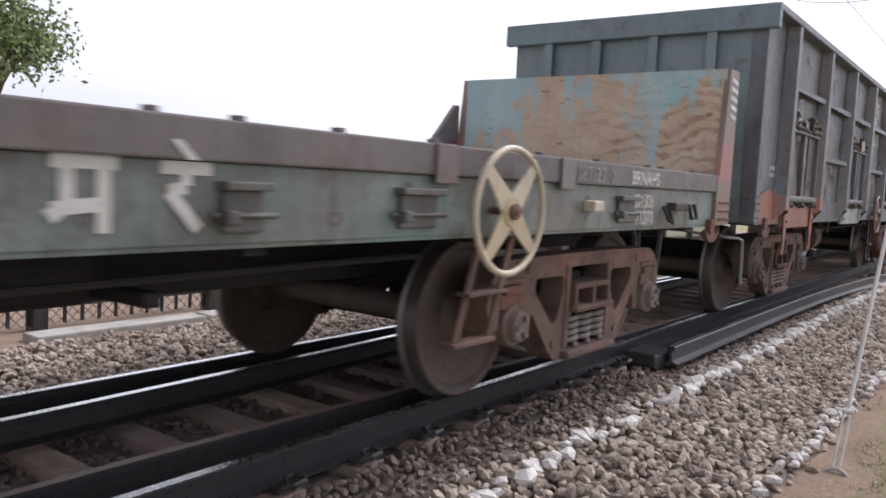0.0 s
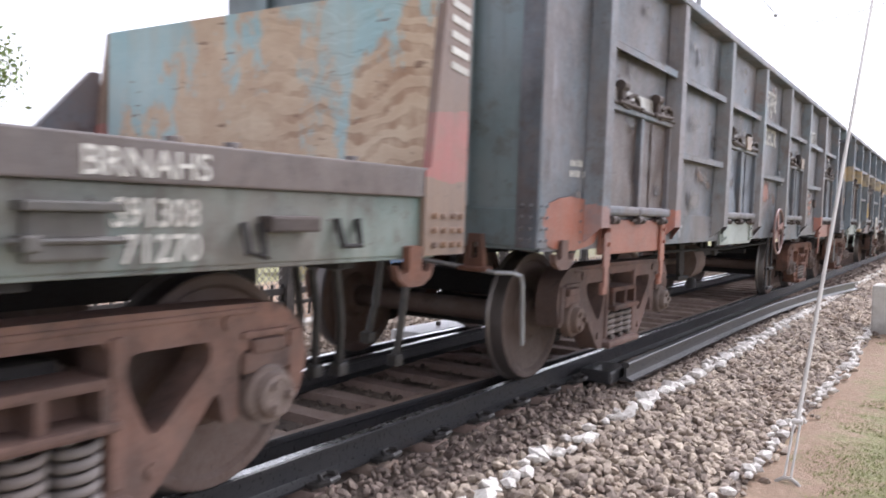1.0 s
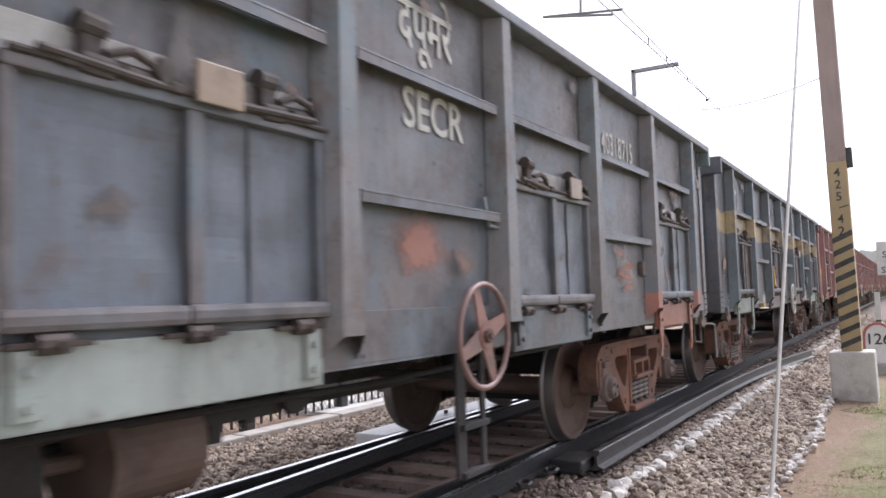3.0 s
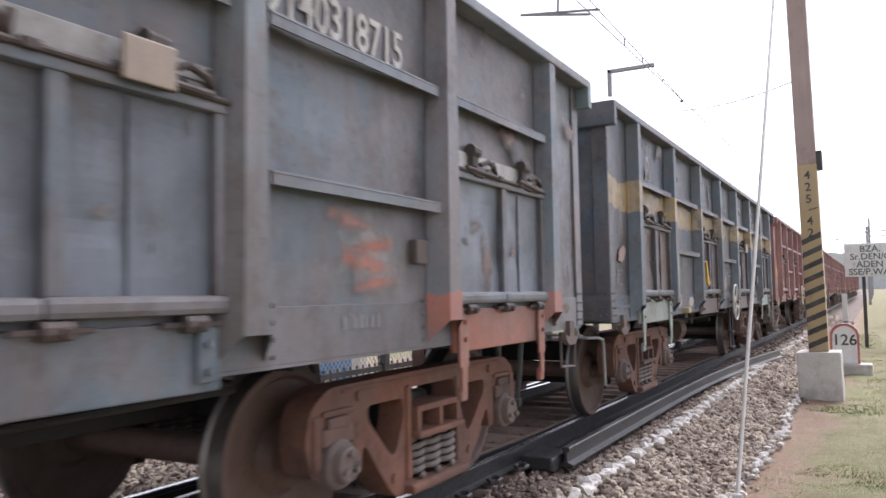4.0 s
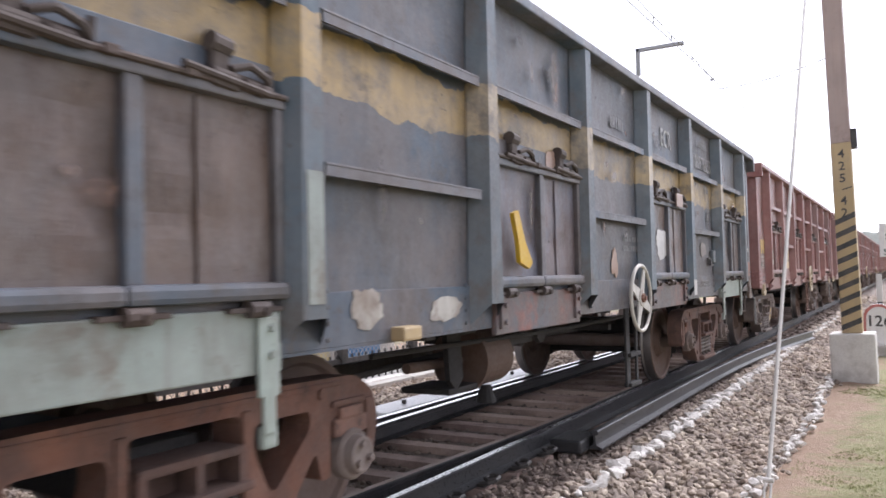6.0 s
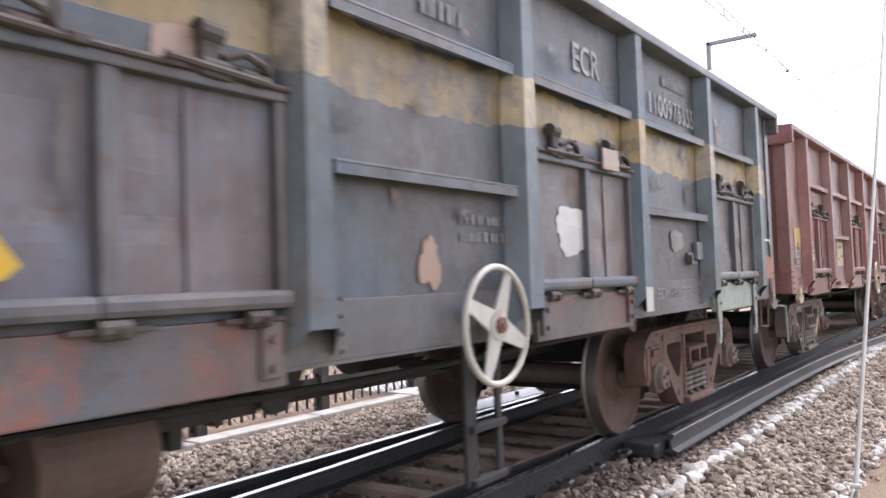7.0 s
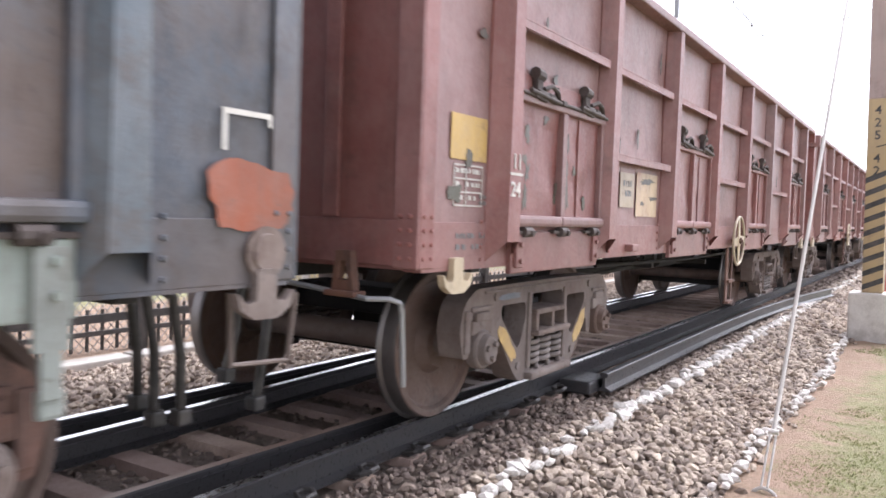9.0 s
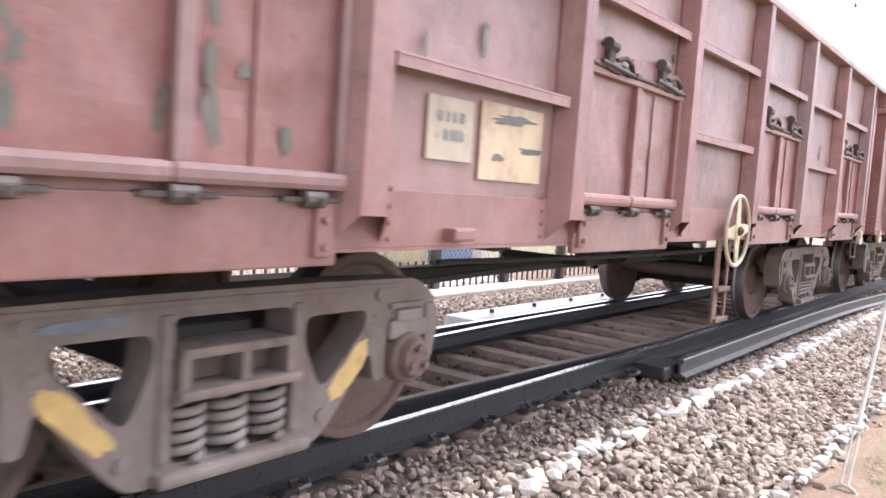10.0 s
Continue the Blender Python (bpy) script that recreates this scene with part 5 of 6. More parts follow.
def decorate_blue(w):
    P = X - 0.009
    blot(w, P, 0.50, 1.2, 0.8, 0.32, M["orange"], 1, "orange paint on the lower corner", 0.013, 0.12)
    blot(w, P + 0.01, 12.62, 1.2, 0.3, 0.14, M["soft_rust"], 2, "ring-shaped rust stain", 0.003, 0.2)
    bars(w, P, 0.45, 1.58, 0.27, 2, M["stencil"], 3, 0.045, 0.07)
    bars(w, X, 0.55, 1.2, 0.28, 3, M["faded_stencil"], 4, 0.03, 0.05)
    blot(w, P, 3.45, 1.64, 0.55, 0.2, M["soft_rust"], 5, "brown rust scrape", 0.004, 0.5).rotation_euler = (radians(-18), 0, 0)
    blot(w, P, 3.68, 1.57, 0.42, 0.24, M["soft_rust"], 15, "brown rust scrape", 0.004, 0.6)
    blot(w, P, 3.83, 2.0, 0.42, 0.26, M["soft_dark"], 6, "grey smudge", 0.003, 0.35)
    for k in range(14):
        rnd = random.Random(70 + k)
        blot(w, P - 0.002, rnd.uniform(0.3, 12.7), rnd.uniform(1.35, 2.9), rnd.uniform(0.03, 0.12), rnd.uniform(0.02, 0.07), M["soft_rust"], 80 + k, "small rust spot", 0.004, 0.6)
    letters("SECR", 0.30, M["stencil"], w, P, 6.28, 2.22, "white stencilled letters SECR", 0.92)
    letters("\u0926\u092a\u0942\u092e\u0930\u0947", 0.36, M["stencil"], w, P, 6.26, 2.66, "white stencilled Devanagari letters", 0.72)
    letters("19140318715", 0.27, M["stencil"], w, P, 9.0, 2.53, "white stencilled wagon number", 0.81)
    blot(w, P, 9.86, 1.52, 1.1, 0.62, M["soft_pale"], 7, "whitish worn paint", 0.002, 0.25)
    for k, (y, z, q, h, turn) in enumerate(((9.72, 1.68, 0.7, 0.13, -8), (9.92, 1.58, 0.75, 0.15, 6), (9.75, 1.48, 0.8, 0.13, -4), (9.9, 1.38, 0.7, 0.12, 7))):
        blot(w, P + 0.003 + 0.0004 * k, y, z, q, h * 1.3, M["soft_orange"], 30 + k, "smeared rusty orange paint", 0.002, 0.4).rotation_euler = (radians(turn), 0, 0)
    bars(w, X, 9.62, 1.17, 0.3, 1, M["faded_stencil"], 9, 0.07)
    part("bracket", box(bmesh.new(), SIDE_X, SIDE_X + 0.045, 10.25, 10.38, 1.49, 1.62, 0.008), M["bogie_grey"], w, "small welded card holder")
    for y in (4.95, 8.43):
        part("cover_plate", box(bmesh.new(), SIDE_X + 0.097, SIDE_X + 0.112, y - 0.11, y + 0.11, 2.03, 2.18, 0.006), M["buff"], w, "bare buff cover plate over the lock bar")
    bm = bmesh.new()
    slab(bm, [(2.74, 1.17), (2.92, 1.17), (2.92, 1.195), (2.74, 1.195)], [], 0, 0.002)
    slab(bm, [(2.79, 1.155), (2.87, 1.155), (2.845, 1.08), (2.825, 1.08)], [], 0, 0.002)
    part("lettering", bm, M["old_stencil"], w, "small white wedge-shaped mark", pose(X, 0, 0))
    bm = bmesh.new()
    pipe(bm, [(SIDE_X + 0.03, 7.1, 1.92), (SIDE_X + 0.06, 7.1, 1.75), (SIDE_X + 0.06, 7.4, 1.74), (SIDE_X + 0.03, 7.4, 1.9)], 0.012)
    part("grab_handle", bm, M["galv"], w, "bent steel grab handle")
    blot(w, P, 6.5, 1.58, 1.0, 0.5, M["soft_orange"], 12, "smeared orange paint", 0.003, 0.55)


def decorate_navy(w):
    P = X - 0.009
    blot(w, P, 0.42, 1.69, 0.3, 0.14, M["peach"], 21, "peach primer patch", 0.003, 0.4).rotation_euler = (radians(22), 0, 0)
    bars(w, P, 0.27, 1.52, 0.16, 4, M["faded_stencil"], 22, 0.025, 0.045)
    bars(w, X, 0.27, 1.22, 0.34, 2, M["faded_stencil"], 23, 0.025, 0.055)
    letters("3-25", 0.16, M["old_stencil"], w, P, 1.42, 2.55, "white stencilled date", 0.9)
    bars(w, P, 1.5, 2.76, 0.1, 1, M["stencil"], 24, 0.06)
    letters("ECR", 0.26, M["old_stencil"], w, P, 8.08, 2.65, "white stencilled letters ECR", 0.85)
    letters("1100975555", 0.235, M["old_stencil"], w, P, 9.36, 2.58, "white stencilled wagon number", 0.92)
    bars(w, P, 9.55, 2.84, 0.75, 1, M["faded_stencil"], 25, 0.08)
    bars(w, P, 6.5, 2.6, 0.35, 1, M["faded_stencil"], 26, 0.1)
    blot(w, X, 2.93, 1.2, 0.24, 0.2, M["white_paint"], 27, "dab of white paint", 0.003, 0.35)
    blot(w, X, 3.65, 1.17, 0.34, 0.15, M["white_paint"], 28, "dab of white paint", 0.003, 0.35)
    bm = bmesh.new()
    box(bm, POST_X + 0.001, POST_X + 0.004, 2.40, 2.50, 1.24, 1.78)
    part("paint_patch", bm, M["pale_green"], w, "pale green strip on a side post")
    bm = bmesh.new()
    box(bm, POST_X + 0.001, POST_X + 0.004, 8.86, 8.99, 1.08, 1.25)
    part("paint_patch", bm, M["white_bright"], w, "white patch on a side post")
    box_bm = box(bmesh.new(), SIDE_X, SIDE_X + 0.09, 3.12, 3.28, 1.035, 1.105, 0.012)
    part("cleat", box_bm, M["yellow_paint"], w, "small yellow cleat")
    bm = bmesh.new()
    slab(bm, [(4.34, 1.72), (4.41, 1.74), (4.5, 1.55), (4.6, 1.42), (4.55, 1.38), (4.42, 1.42), (4.4, 1.55)], [], SIDE_X + 0.07, SIDE_X + 0.10)
    part("plastic_sheet", bm, M["tarp"], w, "crumpled yellow plastic strip")
    blot(w, SIDE_X + 0.016, 5.16, 2.12, 0.2, 0.17, M["peach"], 29, "bare buff patch", 0.003, 0.12)
    part("cover_plate", box(bmesh.new(), SIDE_X + 0.097, SIDE_X + 0.112, 8.25, 8.5, 2.02, 2.16, 0.006), M["peach"], w, "bare buff cover plate over the lock bar")
    blot(w, P, 6.5, 1.44, 0.17, 0.26, M["peach"], 31, "peach primer patch", 0.003, 0.4)
    bars(w, P, 6.76, 1.62, 0.5, 2, M["faded_stencil"], 32, 0.05, 0.085)
    blot(w, P, 6.25, 1.72, 0.14, 0.3, M["soft_rust"], 33, "rust stain", 0.003, 0.5)
    blot(w, SIDE_X + 0.024, 7.92, 1.68, 0.4, 0.17, M["white_bright"], 37, "thick white paint blotch", 0.003, 0.35)
    blot(w, SIDE_X + 0.0246, 7.97, 1.57, 0.46, 0.18, M["white_bright"], 38, "thick white paint blotch", 0.003, 0.4)
    blot(w, P, 9.86, 1.6, 0.34, 0.2, M["peach_grey"], 35, "pale primer patch", 0.003, 0.4)
    for k, (y, z, q, h) in enumerate(((9.4, 2.03, 0.6, 0.24), (10.15, 2.02, 0.42, 0.3), (5.9, 2.0, 0.5, 0.25))):
        blot(w, P + 0.002, y, z, q, h, M["soft_dark"], 140 + k, "dark grime patch", 0.002, 0.3)
    bracket(w, 10.08, 1.46, 0.34, M["soot"], "small open card holder")
    part("bracket", box(bmesh.new(), SIDE_X, SIDE_X + 0.04, 10.27, 10.42, 1.45, 1.6, 0.008), M["blue_post"], w, "square welded plate")
    letters("ECR 11009 75555", 0.115, M["faded_stencil"], w, X, 9.36, 1.15, "faded stencilled number", 0.95)
    bm = bmesh.new()
    for q in ((12.70, 1.66, 12.94, 1.68), (12.70, 1.53, 12.72, 1.68), (12.925, 1.63, 12.94, 1.68)):
        slab(bm, [(q[0], q[1]), (q[2], q[1]), (q[2], q[3]), (q[0], q[3])], [], 0, 0.003)
    part("paint_patch", bm, M["stencil"], w, "white angle marks", pose(P + 0.012, -0.08, 0))
    blot(w, P + 0.012, 12.77, 1.37, 0.42, 0.24, M["orange"], 36, "orange paint blotch", 0.003, 0.25)
    bm = bmesh.new()
    rod(bm, (SIDE_X, 12.84, 1.16), (SIDE_X + 0.03, 12.84, 1.16), 0.1, n=20)
    rod(bm, (SIDE_X + 0.028, 12.84, 1.16), (SIDE_X + 0.038, 12.84, 1.16), 0.075, 0.07, n=20)
    part("cast_plate", bm, M["bogie_grey"], w, "round cast maker's plate")


def decorate_red(w):
    P = X - 0.009
    part("paint_patch", box(bmesh.new(), P, P + 0.003, 0.28, 0.66, 1.62, 1.86), M["yellow_paint"], w, "yellow painted square")
    blot(w, P + 0.003, 0.47, 1.63, 0.09, 0.11, M["green_dark"], 41, "dark smear", 0.002, 0.5)
    bars(w, P, 0.34, 1.55, 0.26, 3, M["stencil"], 42, 0.026, 0.072, True)
    bars(w, P, 0.6, 1.42, 0.14, 3, M["faded_stencil"], 43, 0.02, 0.035)
    blot(w, P, 0.32, 1.44, 0.16, 0.1, M["green_dark"], 44, "dark smear", 0.003, 0.5)
    bars(w, X, 0.35, 1.2, 0.3, 2, M["faded_stencil"], 45, 0.03, 0.06)
    letters("11", 0.12, M["stencil"], w, POST_X + 0.003, 0.77, 1.60, "white handwritten date", 1.0)
    letters("24", 0.12, M["stencil"], w, POST_X + 0.003, 0.76, 1.44, "white handwritten date", 1.0)
    part("stencil_line", box(bmesh.new(), POST_X + 0.002, POST_X + 0.005, 0.75, 0.9, 1.56, 1.575), M["stencil"], w)
    part("poster", box(bmesh.new(), P, P + 0.003, 2.86, 3.2, 1.43, 1.71), M["poster"], w, "pale yellow torn paper notice")
    bars(w, P + 0.004, 2.93, 1.6, 0.2, 2, M["faded_stencil"], 46, 0.05, 0.08)
    part("poster", box(bmesh.new(), P, P + 0.003, 3.26, 3.82, 1.36, 1.73), M["poster"], w, "pale yellow torn paper notice")
    blot(w, P + 0.003, 3.55, 1.66, 0.5, 0.06, M["green_dark"], 47, "torn strip in the notice", 0.002, 0.6)
    blot(w, P + 0.003, 3.72, 1.52, 0.24, 0.035, M["green_dark"], 48, "torn strip in the notice", 0.002, 0.5)
    blot(w, P + 0.003, 3.42, 1.47, 0.1, 0.04, M["green_dark"], 49, "torn strip in the notice", 0.002, 0.5)
    part("cleat", box(bmesh.new(), SIDE_X, SIDE_X + 0.08, 3.02, 3.18, 1.07, 1.13, 0.012), M["red"], w, "small steel cleat")
    rnd = random.Random(9)
    for k in range(26):
        door = k % 2
        y = rnd.uniform(1.1, 2.2) if door else rnd.uniform(0.3, 12.7)
        blot(w, SIDE_X + (0.0225 if door else 0.004), y, rnd.uniform(1.4, 1.95) if door else rnd.uniform(1.9, 2.9), rnd.uniform(0.03, 0.09), rnd.uniform(0.05, 0.2), M["green_dark"], 100 + k, "dark greenish scuff", 0.003, 0.6)


def bogie_paint(w):
    """Old yellow stripes on the diagonals of the bogie."""
    for s in (-1, 1):
        blot(w, 1.2205, 2.1 + s * 0.625, 0.475, 0.33, 0.10, M["yellow_paint"], 60 + s, "worn yellow stripe", 0.003, 0.28).rotation_euler = (radians(s * 46), 0, 0)
    blot(w, 1.2205, 1.5, 0.79, 0.3, 0.04, M["navy_plain"], 51, "old blue paint patch", 0.003, 0.3)


decorate_blue(BLUE)
decorate_navy(NAVY)


# ---- ground, ballast and track ----
def height(x, y):
    """Height of ballast and ground across the line."""
    pts = [(-400, -0.5), (-5.2, -0.5), (-4.25, -0.46), (-3.9, -0.46), (-2.2, -0.25), (-1.5, -0.2), (1.45, -0.2), (1.75, -0.25), (2.45, -0.48), (2.9, -0.5), (400, -0.5)]
    for (a, p), (b, q) in zip(pts, pts[1:]):
        if x <= b:
            k = (x - a) / (b - a)
            return p + (q - p) * k
    return -0.5


def ground():
    bm = bmesh.new()
    xs = [-1500, -400, -120, -50, -25, -15, -10, -8, -6.5] + [-5.2, -4.7, -4.25] + [3.2 + 0.4 * k for k in range(12)] + [8.5, 10, 13, 18, 30, 60, 150, 500, 1500]
    xs = xs[:12] + [-3.9, -3.0, -2.2, -1.5, 0, 1.45, 1.75, 2.1, 2.45, 2.7, 2.9] + xs[12:]
    ys = [-60, -30, -12, -6, -3] + [-2 + 0.5 * k for k in range(60)] + [30, 36, 44, 56, 75, 110, 170, 300, 600, 2500]
    grid = []
    for y in ys:
        row = []
        for x in xs:
            z = height(x, y) + (0.03 * noise.noise((x * 1.1, y * 1.1, 2)) if abs(x) < 40 and y < 60 else 0) - (0.05 if -3.9 < x < 2.5 else 0)
            row.append(bm.verts.new((x, y, z)))
        grid.append(row)
    for a, b in zip(grid, grid[1:]):
        for k in range(len(xs) - 1):
            bm.faces.new((a[k], a[k + 1], b[k + 1], b[k]))
    g = part("ground", bm, M["ground"], None, smooth=True)
    tagged(g, "dry earth with patchy green grass", "ground", kind="structure")
    bm = bmesh.new()
    xs = [-3.9, -3.0, -2.2, -1.5, -0.8, 0.0, 0.8, 1.45, 1.6, 1.75, 2.0, 2.25, 2.47, 2.6]
    ys = [-12 + 0.4 * k for k in range(110)] + [33, 40, 60, 100, 200, 500]
    grid = [[bm.verts.new((x, y, height(x, y) - 0.02 - (0.05 if x in (-3.9, 2.6) else 0) + 0.012 * noise.noise((x * 3, y * 3, 7)))) for x in xs] for y in ys]
    for a, b in zip(grid, grid[1:]):
        for k in range(len(xs) - 1):
            bm.faces.new((a[k], a[k + 1], b[k + 1], b[k]))
    t = part("ballast_bed", bm, M["bed"], None)
    tagged(t, "bed of crushed grey-brown stone", "ballast", kind="structure")


ground()


def stone_shape(rnd, size, flat=0.65):
    """Corners of a broken stone, about the origin."""
    bm = bmesh.new()
    made = bmesh.ops.create_icosphere(bm, subdivisions=1, radius=1.0)["verts"]
    for v in made:
        v.co *= rnd.uniform(0.62, 1.2)
        v.co = Vector((v.co.x * size * rnd.uniform(0.9, 1.1), v.co.y * size * 0.8, v.co.z * size * flat))
    verts = [v.co.copy() for v in bm.verts]
    bm.verts.index_update()
    faces = [[v.index for v in f.verts] for f in bm.faces]
    bm.free()
    return verts, faces


def stones(name, label, material, spots, seed):
    """Many stones as one object."""
    rnd = random.Random(seed)
    shapes = [stone_shape(rnd, 1.0, rnd.uniform(0.45, 0.72)) for _ in range(14)]
    verts, faces = [], []
    for x, y, z, size in spots:
        vs, fs = rnd.choice(shapes)
        m = pose(x, y, z, rnd.uniform(-40, 40), rnd.uniform(-40, 40), rnd.uniform(0, 360))
        base = len(verts)
        verts += [m @ (v * size) for v in vs]
        faces += [[base + i for i in f] for f in fs]
    me = bpy.data.meshes.new(name)
    me.from_pydata(verts, [], faces)
    me.materials.append(material)
    ob = new(name, me)
    return tagged(ob, label, "ballast", kind="stuff")


def ballast():
    rnd = random.Random(4)
    spots = []
    y = -9.0
    while y < 46:
        step = 0.1 if y < 1.5 else 0.05 if y < 9 else 0.05 + (y - 9) * 0.006
        x = 0.97
        while x < 2.62:
            px, py = x + rnd.uniform(-0.03, 0.03), y + rnd.uniform(-0.03, 0.03)
            if px < 2.47 + 0.08 * noise.noise((0, py * 1.5, 3)) or rnd.random() < 0.12:
                spots.append((px, py, height(px, py) + rnd.uniform(-0.012, 0.016) + (0.03 if 1.0 < px < 1.16 else 0), rnd.uniform(0.026, 0.056) * (1.5 if y < 1.5 else 1 if y < 9 else step / 0.05)))
            x += step * rnd.uniform(1.0, 1.35)
        y += step
    near = [s for s in spots if 3.4 < s[1] < 6.0 and s[0] > 1.62 and s[3] > 0.04][:300]
    keep = set(near)
    stones("ballast_stones", "loose grey-brown ballast stones", M["ballast"], [s for s in spots if s not in keep and s[0] > 1.42 + 0.08 * noise.noise((s[1] * 2, 0, 1))], 5)
    stones("trackside_stones", "finer dusty brown stones beside the rail", M["ballast_dark"], [(x, y, z - (0.026 if 6 < y < 16 else 0.014), r * 0.72) for x, y, z, r in spots if (x, y, z, r) not in keep and x <= 1.42 + 0.08 * noise.noise((y * 2, 0, 1))], 15)
    pieces = thing("ballast_shoulder", "larger ballast stones on the shoulder of the line", "ballast", kind="structure")
    shapes = []
    for k in range(10):
        vs, fs = stone_shape(rnd, 1.0, rnd.uniform(0.5, 0.8))
        me = bpy.data.meshes.new("stone")
        me.from_pydata(vs, [], fs)
        me.materials.append(M["ballast_piece"])
        shapes.append(me)
    for x, yy, z, size in near:
        part("stone", rnd.choice(shapes), None, pieces, "", pose(x, yy, z, rnd.uniform(-35, 35), rnd.uniform(-35, 35), rnd.uniform(0, 360)) @ Matrix.Scale(size, 4))
    # between and beyond the rails
    spots = []
    for _ in range(9000):
        yy = rnd.uniform(-9, 1) if rnd.random() < 0.12 else 1.0 + 30 * rnd.random() ** 1.7
        xx = rnd.choice((rnd.uniform(-0.66, 0.66), rnd.uniform(-0.66, 0.66), rnd.uniform(-1.5, -1.0)))
        spots.append((xx, yy, height(xx, yy) - 0.02 + rnd.uniform(-0.01, 0.012), rnd.uniform(0.02, 0.042)))
    stones("ballast_between_rails", "oil-darkened ballast stones between the rails", M["ballast_dark"], spots, 6)
    spots = []
    for _ in range(16000):
        yy = rnd.uniform(-9, 0.5) if rnd.random() < 0.1 else 0.5 + 32 * rnd.random() ** 1.5
        xx = rnd.uniform(-3.95, -1.05)
        spots.append((xx, yy, height(xx, yy) + rnd.uniform(-0.015, 0.03), rnd.uniform(0.025, 0.05)))
    stones("far_ballast_stones", "loose grey ballast stones on the far shoulder", M["ballast"], spots, 8)
    # limewashed stones in two rows
    shapes = []
    for k in range(8):
        vs, fs = stone_shape(rnd, 1.0, rnd.uniform(0.45, 0.6))
        me = bpy.data.meshes.new("white_stone")
        me.from_pydata(vs, [], fs)
        me.materials.append(M["limewash"])
        shapes.append(me)
    marks = []
    for x0, y0, y1, gap in ((1.60, 2.9, 34, 0.085), (2.5, 3.6, 34, 0.11)):
        yy = y0
        while yy < y1:
            if rnd.random() < 0.92:
                xx = x0 + rnd.uniform(-0.055, 0.055) + (0.05 * math.sin(yy * 0.8) if x0 > 2 else 0)
                marks.append((xx, yy, height(xx, yy) + 0.034, rnd.uniform(0.045, 0.10) if x0 < 2 else rnd.uniform(0.04, 0.085)))
            yy += gap * rnd.uniform(0.5, 1.5) * (1 + max(0, yy - 12) * 0.05)
    marks.sort(key=lambda s: s[1])
    for xx, yy, z, s in marks[:290]:
        ob = part("white_stone", rnd.choice(shapes), None, None, "", pose(xx, yy, z, rnd.uniform(-20, 20), rnd.uniform(-20, 20), rnd.uniform(0, 360)) @ Matrix.Scale(s, 4))
        tagged(ob, "limewashed stone edging the ballast", "stone", "white edging stones")
    stones("white_edging_stones", "rows of limewashed stones edging the ballast further off", M["limewash"], marks[290:], 9)


ballast()
RAIL_H = 0.16


def rail_mesh(name, path, head_mat, side_mat, scale=1.0):
    """A flat-bottomed rail swept along (x, y) points; the head's top has its own material."""
    prof = [(-0.065, -RAIL_H), (0.065, -RAIL_H), (0.065, -RAIL_H + 0.012), (0.014, -RAIL_H + 0.034), (0.010, -0.045), (0.034, -0.034), (0.035, -0.008), (0.026, 0.0),
            (-0.026, 0.0), (-0.035, -0.008), (-0.034, -0.034), (-0.010, -0.045), (-0.014, -RAIL_H + 0.034), (-0.065, -RAIL_H + 0.012)]
    bm = bmesh.new()
    rings = []
    for i, (x, y) in enumerate(path):
        a, b = path[max(i - 1, 0)], path[min(i + 1, len(path) - 1)]
        d = Vector((b[0] - a[0], b[1] - a[1])).normalized()
        rings.append([bm.verts.new((x + px * d.y, y - px * d.x, pz)) for px, pz in prof])
    n = len(prof)
    for a, b in zip(rings, rings[1:]):
        for k in range(n):
            f = bm.faces.new((a[k], a[(k + 1) % n], b[(k + 1) % n], b[k]))
            f.material_index = 1 if k == 7 else 0
    bm.faces.new(rings[0])
    bm.faces.new(rings[-1][::-1])
    me = bpy.data.meshes.new(name)
    bmesh.ops.recalc_face_normals(bm, faces=bm.faces)
    bm.to_mesh(me)
    bm.free()
    me.materials.append(side_mat)
    me.materials.append(head_mat)
    return me


CHECK = [(0.46, -14), (0.46, 0.5), (0.48, 2.0), (0.52, 3.2), (0.57, 4.3), (0.63, 5.3), (0.685, 6.3), (0.715, 7.4), (0.72, 9.0), (0.72, 14.0), (0.72, 22.0)]   # check rail: offset, distance


